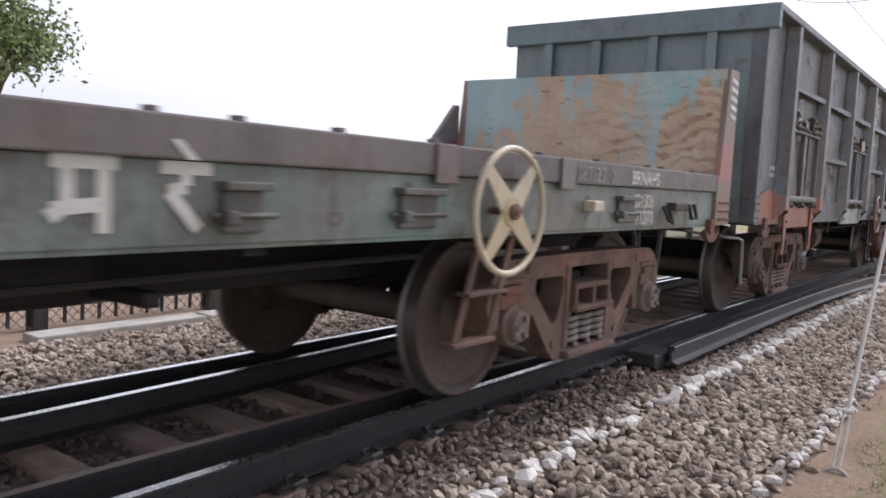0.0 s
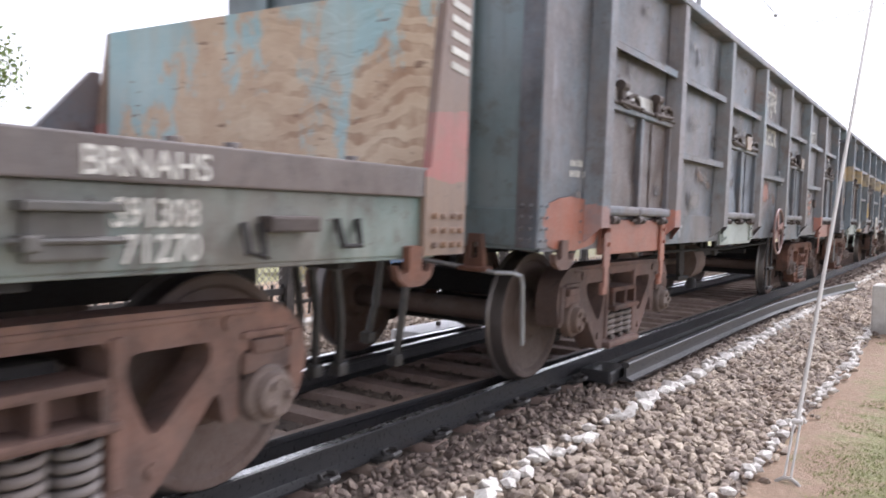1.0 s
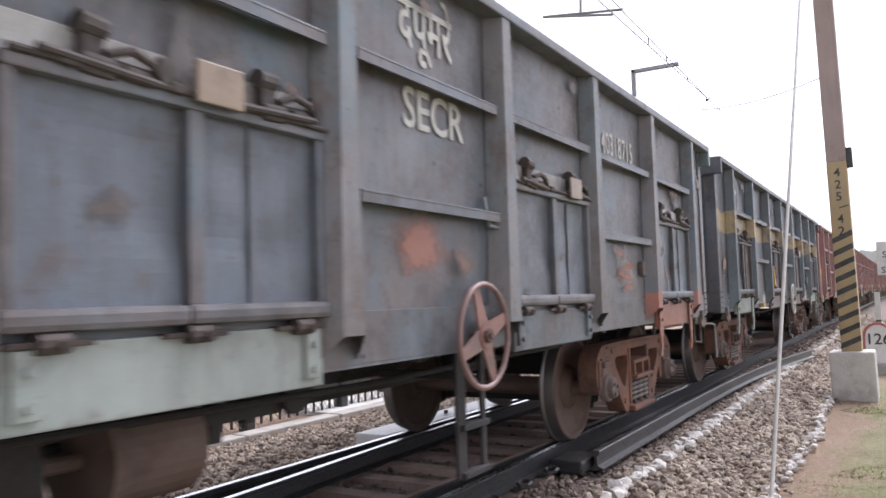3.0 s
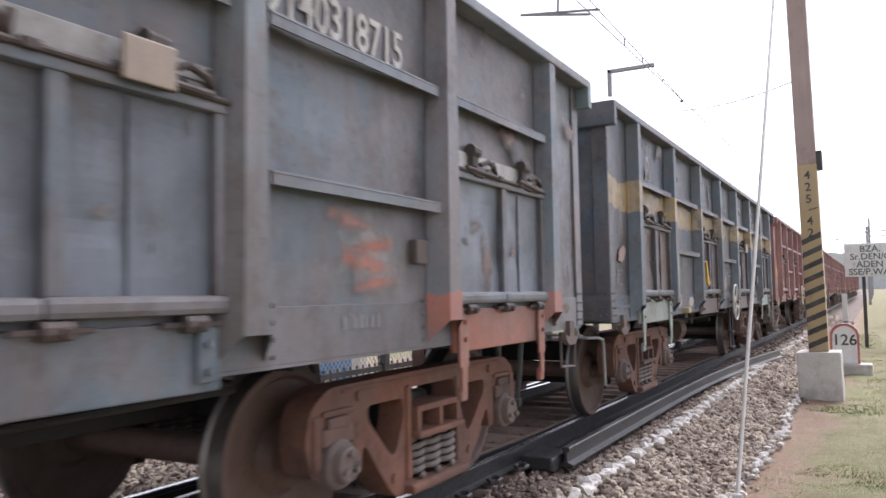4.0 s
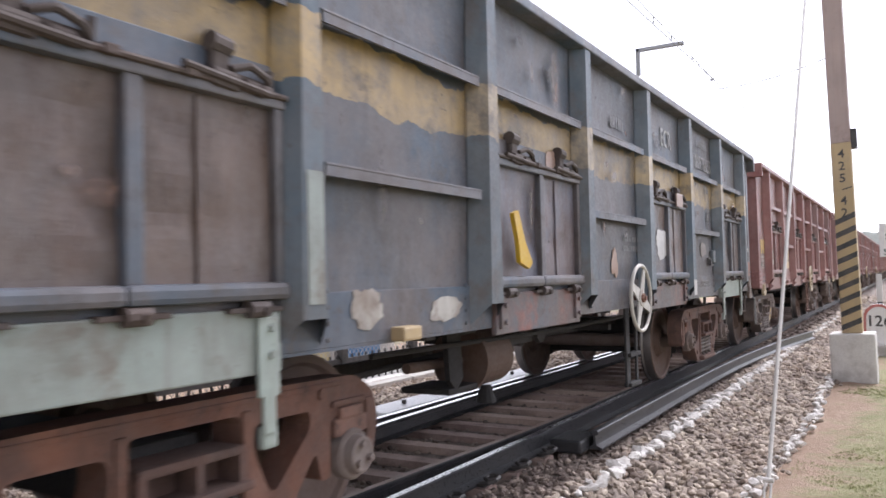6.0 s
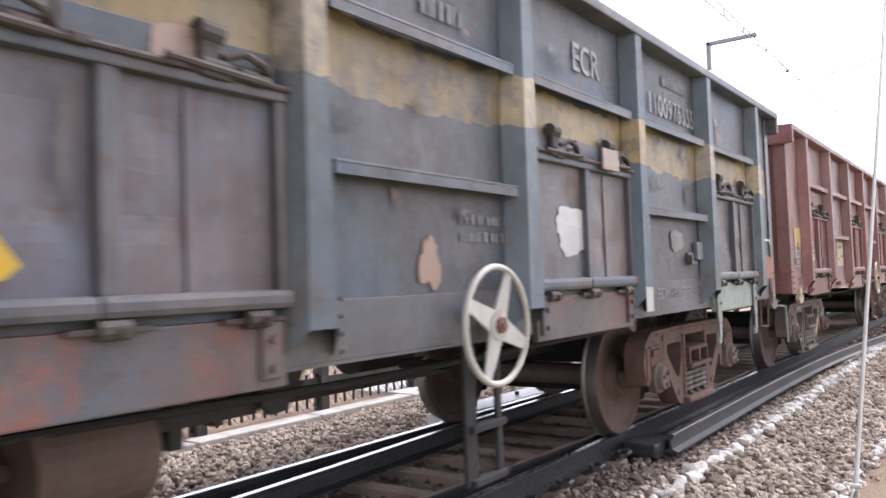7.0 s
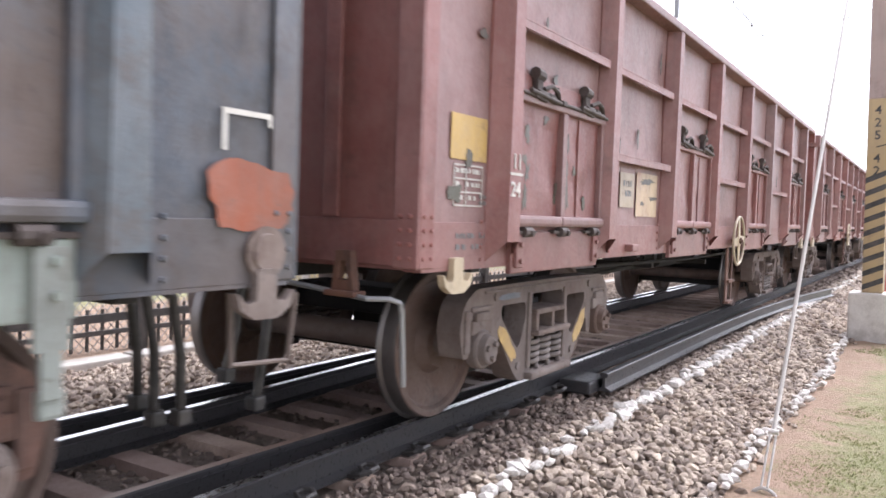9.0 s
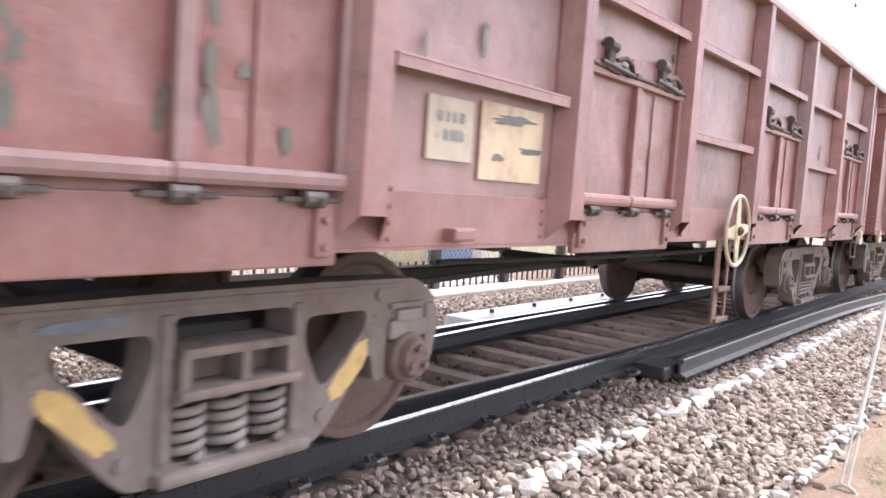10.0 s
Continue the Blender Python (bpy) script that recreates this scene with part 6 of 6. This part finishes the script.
def track():
    t = thing("railway_track", "single broad gauge track on dusty concrete sleepers", "railway track", kind="structure")
    ys = [-14 + 2 * k for k in range(60)] + [140, 200, 300, 500]
    for s in (1, -1):
        part("rail", rail_mesh("rail", [(s * 0.845, y) for y in ys], M["rail_top"], M["rail_side"]), None, t, "black oily rail with a polished head")
    for s in (1, -1):
        part("check_rail", rail_mesh("check_rail", [(s * x, y) for x, y in CHECK], M["rusty_head"] if s > 0 else M["rail_top"], M["rail_side"]), None, t, "dark check rail that closes in on the running rail", pose(0, 0, -0.012))
        if s > 0:
            flare = [(1.25, 6.5), (1.245, 7.5), (1.24, 8.5), (1.235, 9.5), (1.235, 10.5), (1.245, 11.6), (1.27, 12.8), (1.32, 14.0), (1.39, 15.2), (1.48, 16.4), (1.60, 17.6), (1.74, 18.8)]
            part("outer_rail", rail_mesh("outer_rail", flare, M["rail_side"], M["rail_side"]), None, t, "dark outer rail with a flared end", pose(0, 0, 0.0))
            bm = bmesh.new()
            box(bm, 0.92, 1.2, 6.3, 6.75, -0.17, -0.06, 0.02)
            box(bm, 0.92, 1.16, 6.75, 6.95, -0.17, -0.1, 0.02)
            part("spacer_block", bm, M["rail_side"], t, "oily steel block between the rails")
        else:
            bm = bmesh.new()
            box(bm, -1.36, -0.97, 6.6, 10.6, -0.17, -0.02, 0.012)
            p = part("guard_plate", bm, M["pale_steel"], t, "pale flat steel guard beside the far rail")
            for y in (7.2, 8.1, 9.0, 9.9):
                bm = bmesh.new()
                rod(bm, (-1.16, y, -0.025), (-1.16, y, 0.02), 0.025, n=6)
                part("bolt", bm, M["clip"], p)
    sl = bmesh.new()
    prof = [(-0.125, 0.0), (-0.085, 0.12), (0.085, 0.12), (0.125, 0.0)]
    a = [sl.verts.new((-1.37, y, z)) for y, z in prof]
    b = [sl.verts.new((1.0, y, z)) for y, z in prof]
    sl.faces.new(a)
    sl.faces.new(b[::-1])
    for k in range(4):
        sl.faces.new((a[k], a[(k + 1) % 4], b[(k + 1) % 4], b[k]))
    sleeper = mesh_of("sleeper", sl, M["sleeper"])
    c = bmesh.new()
    pipe(c, [(0.0, -0.06, 0.02), (0.05, -0.06, 0.03), (0.085, -0.03, 0.045), (0.085, 0.02, 0.05), (0.05, 0.045, 0.055), (0.01, 0.035, 0.05), (0.0, 0.0, 0.04), (0.03, -0.015, 0.03), (0.06, 0.0, 0.02)], 0.0135, 6)
    box(c, -0.03, 0.02, -0.06, 0.06, 0.0, 0.02, 0.004)
    clip = mesh_of("clip", c, M["clip"])
    for k in range(150):
        y = 2.44 + 0.5225 * (k - 12)
        if y > 60:
            break
        s = part("sleeper", sleeper, None, t, "", pose(0, y, -0.285))
        if y < 16:
            for x, turn in ((0.955, 0), (-0.955, 180)) if y < 6.2 else ((-0.955, 180),):
                part("clip", clip, None, s, "", pose(x, 0, 0.13, 0, 0, turn) @ Matrix.Scale(1.2, 4))
    return t


M["pale_steel"] = worn("pale_worn_steel", (0.72, 0.71, 0.69), (0.66, 0.65, 0.63), (0.4, 0.36, 0.33), 0.2, 0.0, rough=0.3)
TRACK = track()


# ---- lineside things on the camera's side ----
MAST_X, MAST_Y = 2.78, 14.6


def mast():
    t = thing("catenary_mast", "rust-brown overhead line mast with yellow and black stripes", "mast", at=pose(MAST_X, MAST_Y, 0, 0, -1.1) @ pose(-MAST_X, -MAST_Y, 0))
    bm = bmesh.new()
    box(bm, MAST_X - 0.33, MAST_X + 0.33, MAST_Y - 0.33, MAST_Y + 0.33, -0.6, 0.28, 0.03)
    part("foundation", bm, M["concrete"], t, "whitewashed concrete foundation block")
    bm = bmesh.new()
    box(bm, MAST_X - 0.15, MAST_X + 0.15, MAST_Y - 0.15, MAST_Y + 0.15, 3.4, 9.9, 0.012)
    part("pole", bm, M["mast_brown"], t)
    bm = bmesh.new()
    box(bm, MAST_X - 0.151, MAST_X + 0.151, MAST_Y - 0.151, MAST_Y + 0.151, 0.28, 3.4, 0.012)
    low = part("painted_base", bm, M["mast_yellow"], t, "yellow base with black slanting stripes")
    y = MAST_Y - 0.151
    for k in range(9):
        z = 0.32 + 0.215 * k
        bm = bmesh.new()
        v = [(-0.15, z), (0.15, z + 0.13), (0.15, z + 0.22), (-0.15, z + 0.09)]
        f = [bm.verts.new((MAST_X + a, y - 0.003, b)) for a, b in v] + [bm.verts.new((MAST_X + a, y + 0.002, b)) for a, b in v]
        for idx in ((0, 1, 2, 3), (7, 6, 5, 4), (0, 4, 5, 1), (1, 5, 6, 2), (2, 6, 7, 3), (3, 7, 4, 0)):
            bm.faces.new([f[i] for i in idx])
        part("stripe", bm, M["black"], low)
    z = 3.15
    for ch in "425/42":
        me = text_mesh(ch, 0.2, 0.002, "CENTER")
        me.materials.clear()
        me.materials.append(M["black"])
        part("lettering", me, None, t, "", pose(MAST_X, y - 0.004, z, 90) if ch != "/" else pose(MAST_X, y - 0.004, z + 0.06, 90) @ pose(0, 0, 0, 0, 0, -60))
        z -= 0.2 if ch != "/" else 0.17
    bm = bmesh.new()
    box(bm, MAST_X + 0.15, MAST_X + 0.24, MAST_Y - 0.1, MAST_Y + 0.1, 3.3, 3.62, 0.01)
    part("terminal_box", bm, M["black"], t, "small dark box on the mast")
    return t


mast()


def stay():
    t = thing("guy_wire", "white-painted stay rod anchored by a hook in the ground", "guy wire")
    foot, top = Vector((2.72, 5.67, -0.45)), Vector((MAST_X - 0.1, MAST_Y - 0.2, 9.57))
    knob = foot + (top - foot).normalized() * 0.42
    bm = bmesh.new()
    rod(bm, knob, top, 0.0155, n=10)
    part("stay_rod", bm, M["rope_white"], t)
    bm = bmesh.new()
    for s in (-0.02, 0.02):
        rod(bm, foot + Vector((s, 0, 0)), knob + Vector((s, 0, 0)), 0.008, n=8)
    rod(bm, knob - Vector((0.035, 0, 0)), knob + Vector((0.035, 0, 0)), 0.02, n=10)
    part("turnbuckle", bm, M["rope_white"], t, "rusty turnbuckle")
    bm = bmesh.new()
    pts = [(foot.x + 0.1 * math.cos(a), foot.y, foot.z - 0.13 + 0.12 * math.sin(a)) for a in [math.pi * k / 10 for k in range(11)]]
    pipe(bm, [(pts[0][0] + 0.01, foot.y, -0.56)] + pts + [(pts[-1][0] - 0.01, foot.y, -0.56)], 0.013)
    part("anchor_hook", bm, M["rope_white"], t, "arched anchor loop set in the ground")


stay()


def kilometre_sign():
    t = thing("kilometre_post", "white arched kilometre stone with a red rim", "milestone")
    x, y = 3.02, 18.8
    arch = [(-0.28, -0.5), (0.28, -0.5)] + [(0.28 * math.cos(a), 0.38 + 0.28 * math.sin(a)) for a in [math.pi * k / 12 for k in range(13)]]
    m = pose(x, y, -0.08) @ Matrix(((0, 1, 0, 0), (-1, 0, 0, 0), (0, 0, 1, 0), (0, 0, 0, 1)))
    bm = bmesh.new()
    slab(bm, arch, [], -0.08, 0.04)
    part("stone", bm, M["sign_white"], t, "", m)
    bm = bmesh.new()
    inner = [(a * 0.84, 0.35 + (b - 0.38) * 0.9) if b > 0 else (a * 0.84, b) for a, b in arch]
    slab(bm, arch, [inner], 0.041, 0.046)
    part("rim", bm, M["sign_red"], t, "red painted rim", m)
    me = text_mesh("126", 0.32, 0.002, "CENTER")
    me.materials.clear()
    me.materials.append(M["black"])
    part("lettering", me, None, t, "black number", pose(x, y - 0.047, 0.12, 90))
    bm = bmesh.new()
    box(bm, x - 0.5, x + 0.5, y - 0.25, y + 0.3, -0.6, -0.27, 0.04)
    part("plinth", bm, M["concrete"], t, "", None)


kilometre_sign()


def board():
    t = thing("railway_board", "white notice board with dark green capital letters", "sign")
    x, y, w = 4.14, 27.5, 2.6
    bm = box(bmesh.new(), x - w / 2, x + w / 2, y - 0.02, y + 0.02, 1.66, 2.68, 0.01)
    part("panel", bm, M["sign_white"], t)
    for s in (-0.8, 0.8):
        bm = bmesh.new()
        box(bm, x + s - 0.05, x + s + 0.05, y + 0.03, y + 0.11, -0.6, 2.5, 0.01)
        for k in range(3):
            box(bm, x + s - 0.052, x + s + 0.052, y + 0.028, y + 0.112, -0.3 + 0.5 * k, -0.05 + 0.5 * k)
        part("post", bm, M["black"], t)
    for k, words in enumerate(("BZA.  DIV", "Sr.DEN/C/", "ADEN / B", "SSE/P.WAY")):
        me = text_mesh(words, 0.27, 0.002, "LEFT")
        me.materials.clear()
        me.materials.append(M["sign_ink"])
        part("lettering", me, None, t, "", pose(x - w / 2 + (0.42, 0.15, 0.32, 0.1)[k], y - 0.025, 2.42 - 0.235 * k, 90))


board()


def lineside_posts():
    t = thing("marker_post", "short white and black striped marker post", "marker post")
    bm = box(bmesh.new(), 2.76, 2.9, 26.0, 26.14, -0.6, 0.35, 0.01)
    part("post", bm, M["black"], t)
    bm = box(bmesh.new(), 2.757, 2.903, 25.997, 26.143, 0.35, 1.15, 0.01)
    part("upper_post", bm, M["sign_white"], t)
    t = thing("marker_post", "low rust-red marker stone in the grass", "marker post")
    part("post", box(bmesh.new(), 4.0, 4.2, 30.0, 30.2, -0.6, 0.1, 0.02), M["mast_brown"], t)


lineside_posts()


def grass():
    rnd = random.Random(12)
    verts, faces = [], []
    for _ in range(60000):
        y = rnd.uniform(-8, 3) if rnd.random() < 0.12 else 3.0 + 34 * rnd.random() ** 1.8
        x = rnd.uniform(2.65, 2.9 + max(4.0, 0.42 * y))
        if noise.noise((x * 0.55, y * 0.3, 4)) + 0.35 * noise.noise((x * 2, y * 2, 9)) < 0.1 - 0.35 * min(1.0, max(0.0, x - 2.7)):
            continue
        z = height(x, y) - 0.01
        for _ in range(4):
            a, h, w = rnd.uniform(0, 6.3), rnd.uniform(0.01, 0.03), 0.0024 + 0.0003 * y
            dx, dy = math.cos(a) * w, math.sin(a) * w
            bx, by = x + rnd.uniform(-0.03, 0.03), y + rnd.uniform(-0.03, 0.03)
            n = len(verts)
            verts += [(bx - dx, by - dy, z), (bx + dx, by + dy, z), (bx + rnd.uniform(-0.03, 0.03), by + rnd.uniform(-0.03, 0.03), z + h)]
            faces.append((n, n + 1, n + 2))
    me = bpy.data.meshes.new("grass")
    me.from_pydata(verts, [], faces)
    me.materials.append(M["grass"])
    tagged(new("grass", me), "short patchy grass on dry earth", "grass", kind="stuff")


grass()


# ---- far side of the line ----
def kerb():
    t = thing("kerb", "long low concrete kerb beside the ballast", "kerb", kind="structure")
    me = mesh_of("kerb_stone", box(bmesh.new(), -4.25, -3.95, 0.01, 1.96, -0.6, -0.38, 0.02), M["kerb"])
    for k in range(27):
        part("kerb_stone", me, None, t, "", pose(0.01 * math.sin(k * 2.2), 3.7 + 2.0 * k, 0.008 * math.sin(k * 3.1)))


kerb()


def fence():
    t = thing("fence", "dark iron fence with chain-link mesh between posts", "fence")
    x = -4.75
    post = mesh_of("post", box(bmesh.new(), -0.09, 0.09, -0.08, 0.08, -0.6, 0.7, 0.01), M["black"])
    bar = mesh_of("bar", box(bmesh.new(), -0.012, 0.012, -0.016, 0.016, -0.43, 0.06), M["black"])
    for k in range(14):
        part("post", post, None, t, "", pose(x, 1.9 + 2.2 * k, 0))
    for k in range(120):
        part("bar", bar, None, t, "", pose(x, 1.0 + 0.2 * k, 0))
    for z, h in ((-0.22, 0.03), (-0.045, 0.05), (0.6, 0.02)):
        part("rail", box(bmesh.new(), x + 0.016, x + 0.05, 0, 34, z - h, z + h, 0.006), M["black"], t)
    bm = bmesh.new()
    for s in (1, -1):
        for k in range(-10, 220):
            y = k * 0.12
            box(bm, -0.004, 0.004, -0.004, 0.004, 0, 1.4, 0, pose(x - 0.03, y, -0.45, -45 * s))
    part("wire_mesh", bm, M["mesh_wire"], t, "galvanised chain-link mesh")


fence()


def paving():
    """Pale slabs that lead to the line beyond the kerb, with a darker strip behind."""
    t = thing("paving", "pale sunlit concrete slabs beyond the kerb", "paving", kind="structure")
    slab_mesh = mesh_of("slab", box(bmesh.new(), 0.01, 1.19, 0.01, 1.19, -0.6, -0.425, 0.012), M["concrete"])
    for i in range(1):
        for k in range(3):
            part("slab", slab_mesh, None, t, "", pose(-5.5 - 1.2 * i, 10.0 + 1.2 * k, 0.006 * math.sin(3 * i + 5 * k)))


paving()


def low_wall():
    t = thing("low_wall", "low yellow plastered wall with white pillars and a blue panel", "wall")
    part("coping_stone", box(bmesh.new(), -10.62, -5.98, 14.18, 14.42, 0.5, 0.56, 0.01), M["concrete"], t)
    for k in range(4):
        x = -10.5 + 1.4 * k
        part("pillar", box(bmesh.new(), x - 0.11, x + 0.11, 14.17, 14.43, -0.6, 0.5, 0.012), M["concrete"], t, "white pillar")
        if k < 3:
            part("panel", box(bmesh.new(), x + 0.11, x + 1.29, 14.22, 14.38, -0.6, 0.5, 0.006), M["blue_door"] if k == 2 else M["house_wall"], t)


low_wall()


def tree(x, y, size, seed, label):
    rnd = random.Random(seed)
    t = thing("tree", label, "tree")
    trunk = bmesh.new()
    tips = []
    def grow(p, d, length, r, level):
        pts = [p]
        for k in range(4):
            d = (d + Vector((rnd.uniform(-1, 1), rnd.uniform(-1, 1), rnd.uniform(-0.3, 0.6))) * 0.16).normalized()
            p = p + d * length / 4
            pts.append(p)
        for a, b, q in zip(pts, pts[1:], range(4)):
            rod(trunk, a, b, r * (1 - 0.1 * q), r * (0.9 - 0.1 * q), 7)
        if level == 3:
            tips.extend(pts[1:])
            return
        for _ in range(rnd.randint(3, 4)):
            out = (d + Vector((rnd.uniform(-1, 1), rnd.uniform(-1, 1), rnd.uniform(-0.2, 0.7))) * 0.9).normalized()
            grow(p, out, length * rnd.uniform(0.6, 0.78), r * 0.55, level + 1)
    grow(Vector((x, y, -0.5)), Vector((0.05, 0, 1)), size * 0.36, size * 0.035, 0)
    part("trunk", trunk, M["bark"], t)
    verts, faces = [], []
    for p in tips:
        for _ in range(80):
            c = p + Vector((rnd.gauss(0, 1), rnd.gauss(0, 1), rnd.gauss(0, 0.8))) * size * 0.05
            m = Matrix.Translation(c) @ Euler((rnd.uniform(0, 6), rnd.uniform(0, 6), rnd.uniform(0, 6))).to_matrix().to_4x4()
            s = rnd.uniform(0.6, 1.2) * 0.062
            n = len(verts)
            verts += [m @ Vector(q) * 1.0 for q in ((0, -s, 0), (s * 0.5, 0, s * 0.12), (0, s, 0), (-s * 0.5, 0, s * 0.12))]
            faces.append((n, n + 1, n + 2, n + 3))
    me = bpy.data.meshes.new("crown")
    me.from_pydata(verts, [], faces)
    me.materials.append(M["leaf"])
    part("crown", me, None, t)


tree(-12.5, 6.3, 5.8, 5, "leafy green tree beyond the fence")


def house():
    t = thing("house", "low yellow plastered building with a blue door beyond the fence", "building")
    part("wall", box(bmesh.new(), -34, -26, 30, 44, -0.5, 2.6, 0.02), M["house_wall"], t)
    part("roof", box(bmesh.new(), -34.5, -25.5, 29.5, 44.5, 2.6, 2.85, 0.02), M["kerb"], t)
    part("door", box(bmesh.new(), -25.99, -25.95, 33, 34.2, -0.5, 1.6, 0.01), M["blue_door"], t)


house()


# ---- overhead line ----
def overhead():
    t = thing("overhead_line", "overhead contact wire and catenary above the track", "overhead line", kind="structure")
    bm = bmesh.new()
    pipe(bm, [(0.0, -20, 5.5), (0.0, 12, 5.58), (0.0, 18, 5.62), (0.0, 30, 5.66), (0.0, 70, 5.7), (0.3, 300, 5.8)], 0.009, 6)
    part("contact_wire", bm, M["wire"], t)
    bm = bmesh.new()
    pipe(bm, [(-0.05, -20, 7.4), (-0.03, 8, 5.95), (0.0, 12.2, 5.76), (0.0, 18.1, 5.63)], 0.0085, 6)
    part("catenary_wire", bm, M["wire"], t)
    bm = bmesh.new()
    a, b = Vector((2.55, 14.5, 4.84)), Vector((-1.6, 19.5, 5.98))
    pipe(bm, [a + (b - a) * (k / 12) - Vector((0, 0, 0.28 * 4 * (k / 12) * (1 - k / 12))) for k in range(13)], 0.009, 6)
    part("span_wire", bm, M["wire"], t)
    for y in (13.4, 14.6, 16.2):
        bm = bmesh.new()
        rod(bm, (0, y, 5.6), (0, y, 5.63 + 0.02 * (18.1 - y)), 0.012, n=6)
        part("dropper", bm, M["wire"], t)
    bm = bmesh.new()
    rod(bm, (0, 18.0, 5.58), (0, 18.15, 5.66), 0.035, n=8)
    part("wire_clamp", bm, M["wire"], t)
    for a, b in (((-1.35, 12, 5.96), (0.0, 12, 5.80)), ((-1.35, 12, 5.96), (-0.16, 12, 5.75)), ((-0.7, 12, 5.88), (-0.68, 12, 6.3)), ((-2.4, 12, 6.6), (-0.1, 12, 6.0))):
        bm = bmesh.new()
        rod(bm, a, b, 0.022, n=8)
        part("cantilever_arm", bm, M["galv"], t, "grey tubular cantilever arm")
    t = thing("far_side_bracket", "grey steel post with a horizontal arm over the track", "mast")
    part("post", box(bmesh.new(), -0.91, -0.83, 15.36, 15.44, 5.25, 5.79, 0.006), M["galv"], t)
    part("arm", box(bmesh.new(), -0.9, 0.03, 15.36, 15.44, 5.72, 5.79, 0.006), M["galv"], t)
    # masts and cantilevers further along
    for k in range(5):
        y = 95 + 45 * k
        t = thing("catenary_mast", "distant grey overhead line mast with a cantilever", "mast", "distant masts")
        part("pole", box(bmesh.new(), 3.0, 3.25, y, y + 0.25, -0.6, 7.8, 0.01), M["galv"], t)
        bm = bmesh.new()
        rod(bm, (3.0, y, 6.0), (0, y, 6.6), 0.04, n=6)
        rod(bm, (3.0, y, 7.2), (0.2, y, 6.6), 0.04, n=6)
        rod(bm, (1.6, y, 6.3), (0, y, 5.7), 0.03, n=6)
        part("arm", bm, M["galv"], t)
    # lattice portal
    t = thing("lattice_portal", "grey lattice steel portal beyond the notice board", "gantry")
    for x in (4.75, 9.5):
        bm = bmesh.new()
        for p in (-0.22, 0.22):
            for q in (-0.22, 0.22):
                rod(bm, (x + p, 45 + q, -0.6), (x + p, 45 + q, 6.2), 0.035, n=6)
        for k in range(12):
            z = -0.4 + 0.55 * k
            s = 1 if k % 2 else -1
            rod(bm, (x - 0.22 * s, 44.78, z), (x + 0.22 * s, 44.78, z + 0.55), 0.022, n=5)
            rod(bm, (x - 0.22, 44.78, z), (x + 0.22, 44.78, z), 0.022, n=5)
        part("column", bm, M["galv"], t)
    bm = bmesh.new()
    for z in (3.9, 4.15):
        rod(bm, (3.3, 45, z), (9.5, 45, z), 0.03, n=6)
    rod(bm, (3.5, 45, 3.5), (3.5, 45, 4.8), 0.05, n=6)
    part("beam", bm, M["galv"], t)


overhead()


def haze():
    """Woods and hills at the horizon, with the haze painted into their colour."""
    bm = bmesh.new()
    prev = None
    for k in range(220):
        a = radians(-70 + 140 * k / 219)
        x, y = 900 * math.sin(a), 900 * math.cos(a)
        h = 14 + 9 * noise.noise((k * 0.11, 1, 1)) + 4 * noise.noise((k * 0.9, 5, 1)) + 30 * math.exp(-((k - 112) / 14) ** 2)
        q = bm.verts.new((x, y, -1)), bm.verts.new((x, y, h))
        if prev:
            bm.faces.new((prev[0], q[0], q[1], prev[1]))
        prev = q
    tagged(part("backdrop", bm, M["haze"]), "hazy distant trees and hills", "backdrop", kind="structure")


haze()
far_red_wagons()
decorate_red(RED)
bogie_paint(RED)


# ---- movement ----
def travelled(t):
    for (a, p), (b, q) in zip(TRAVEL, TRAVEL[1:]):
        if t <= b:
            return p + (q - p) * (t - a) / (b - a)
    return TRAVEL[-1][1]


def motions():
    for ob, start in MOVING:
        walk(ob, [(t, pose(0, start - s, 0)) for t, s in TRAVEL])
    steps = [0.2 * k for k in range(51)]
    for ob, y in ROLLING:
        walk(ob, [(t, pose(0, y, AXLE_Z, math.degrees(travelled(t) / AXLE_Z) + 35)) for t in steps])


motions()
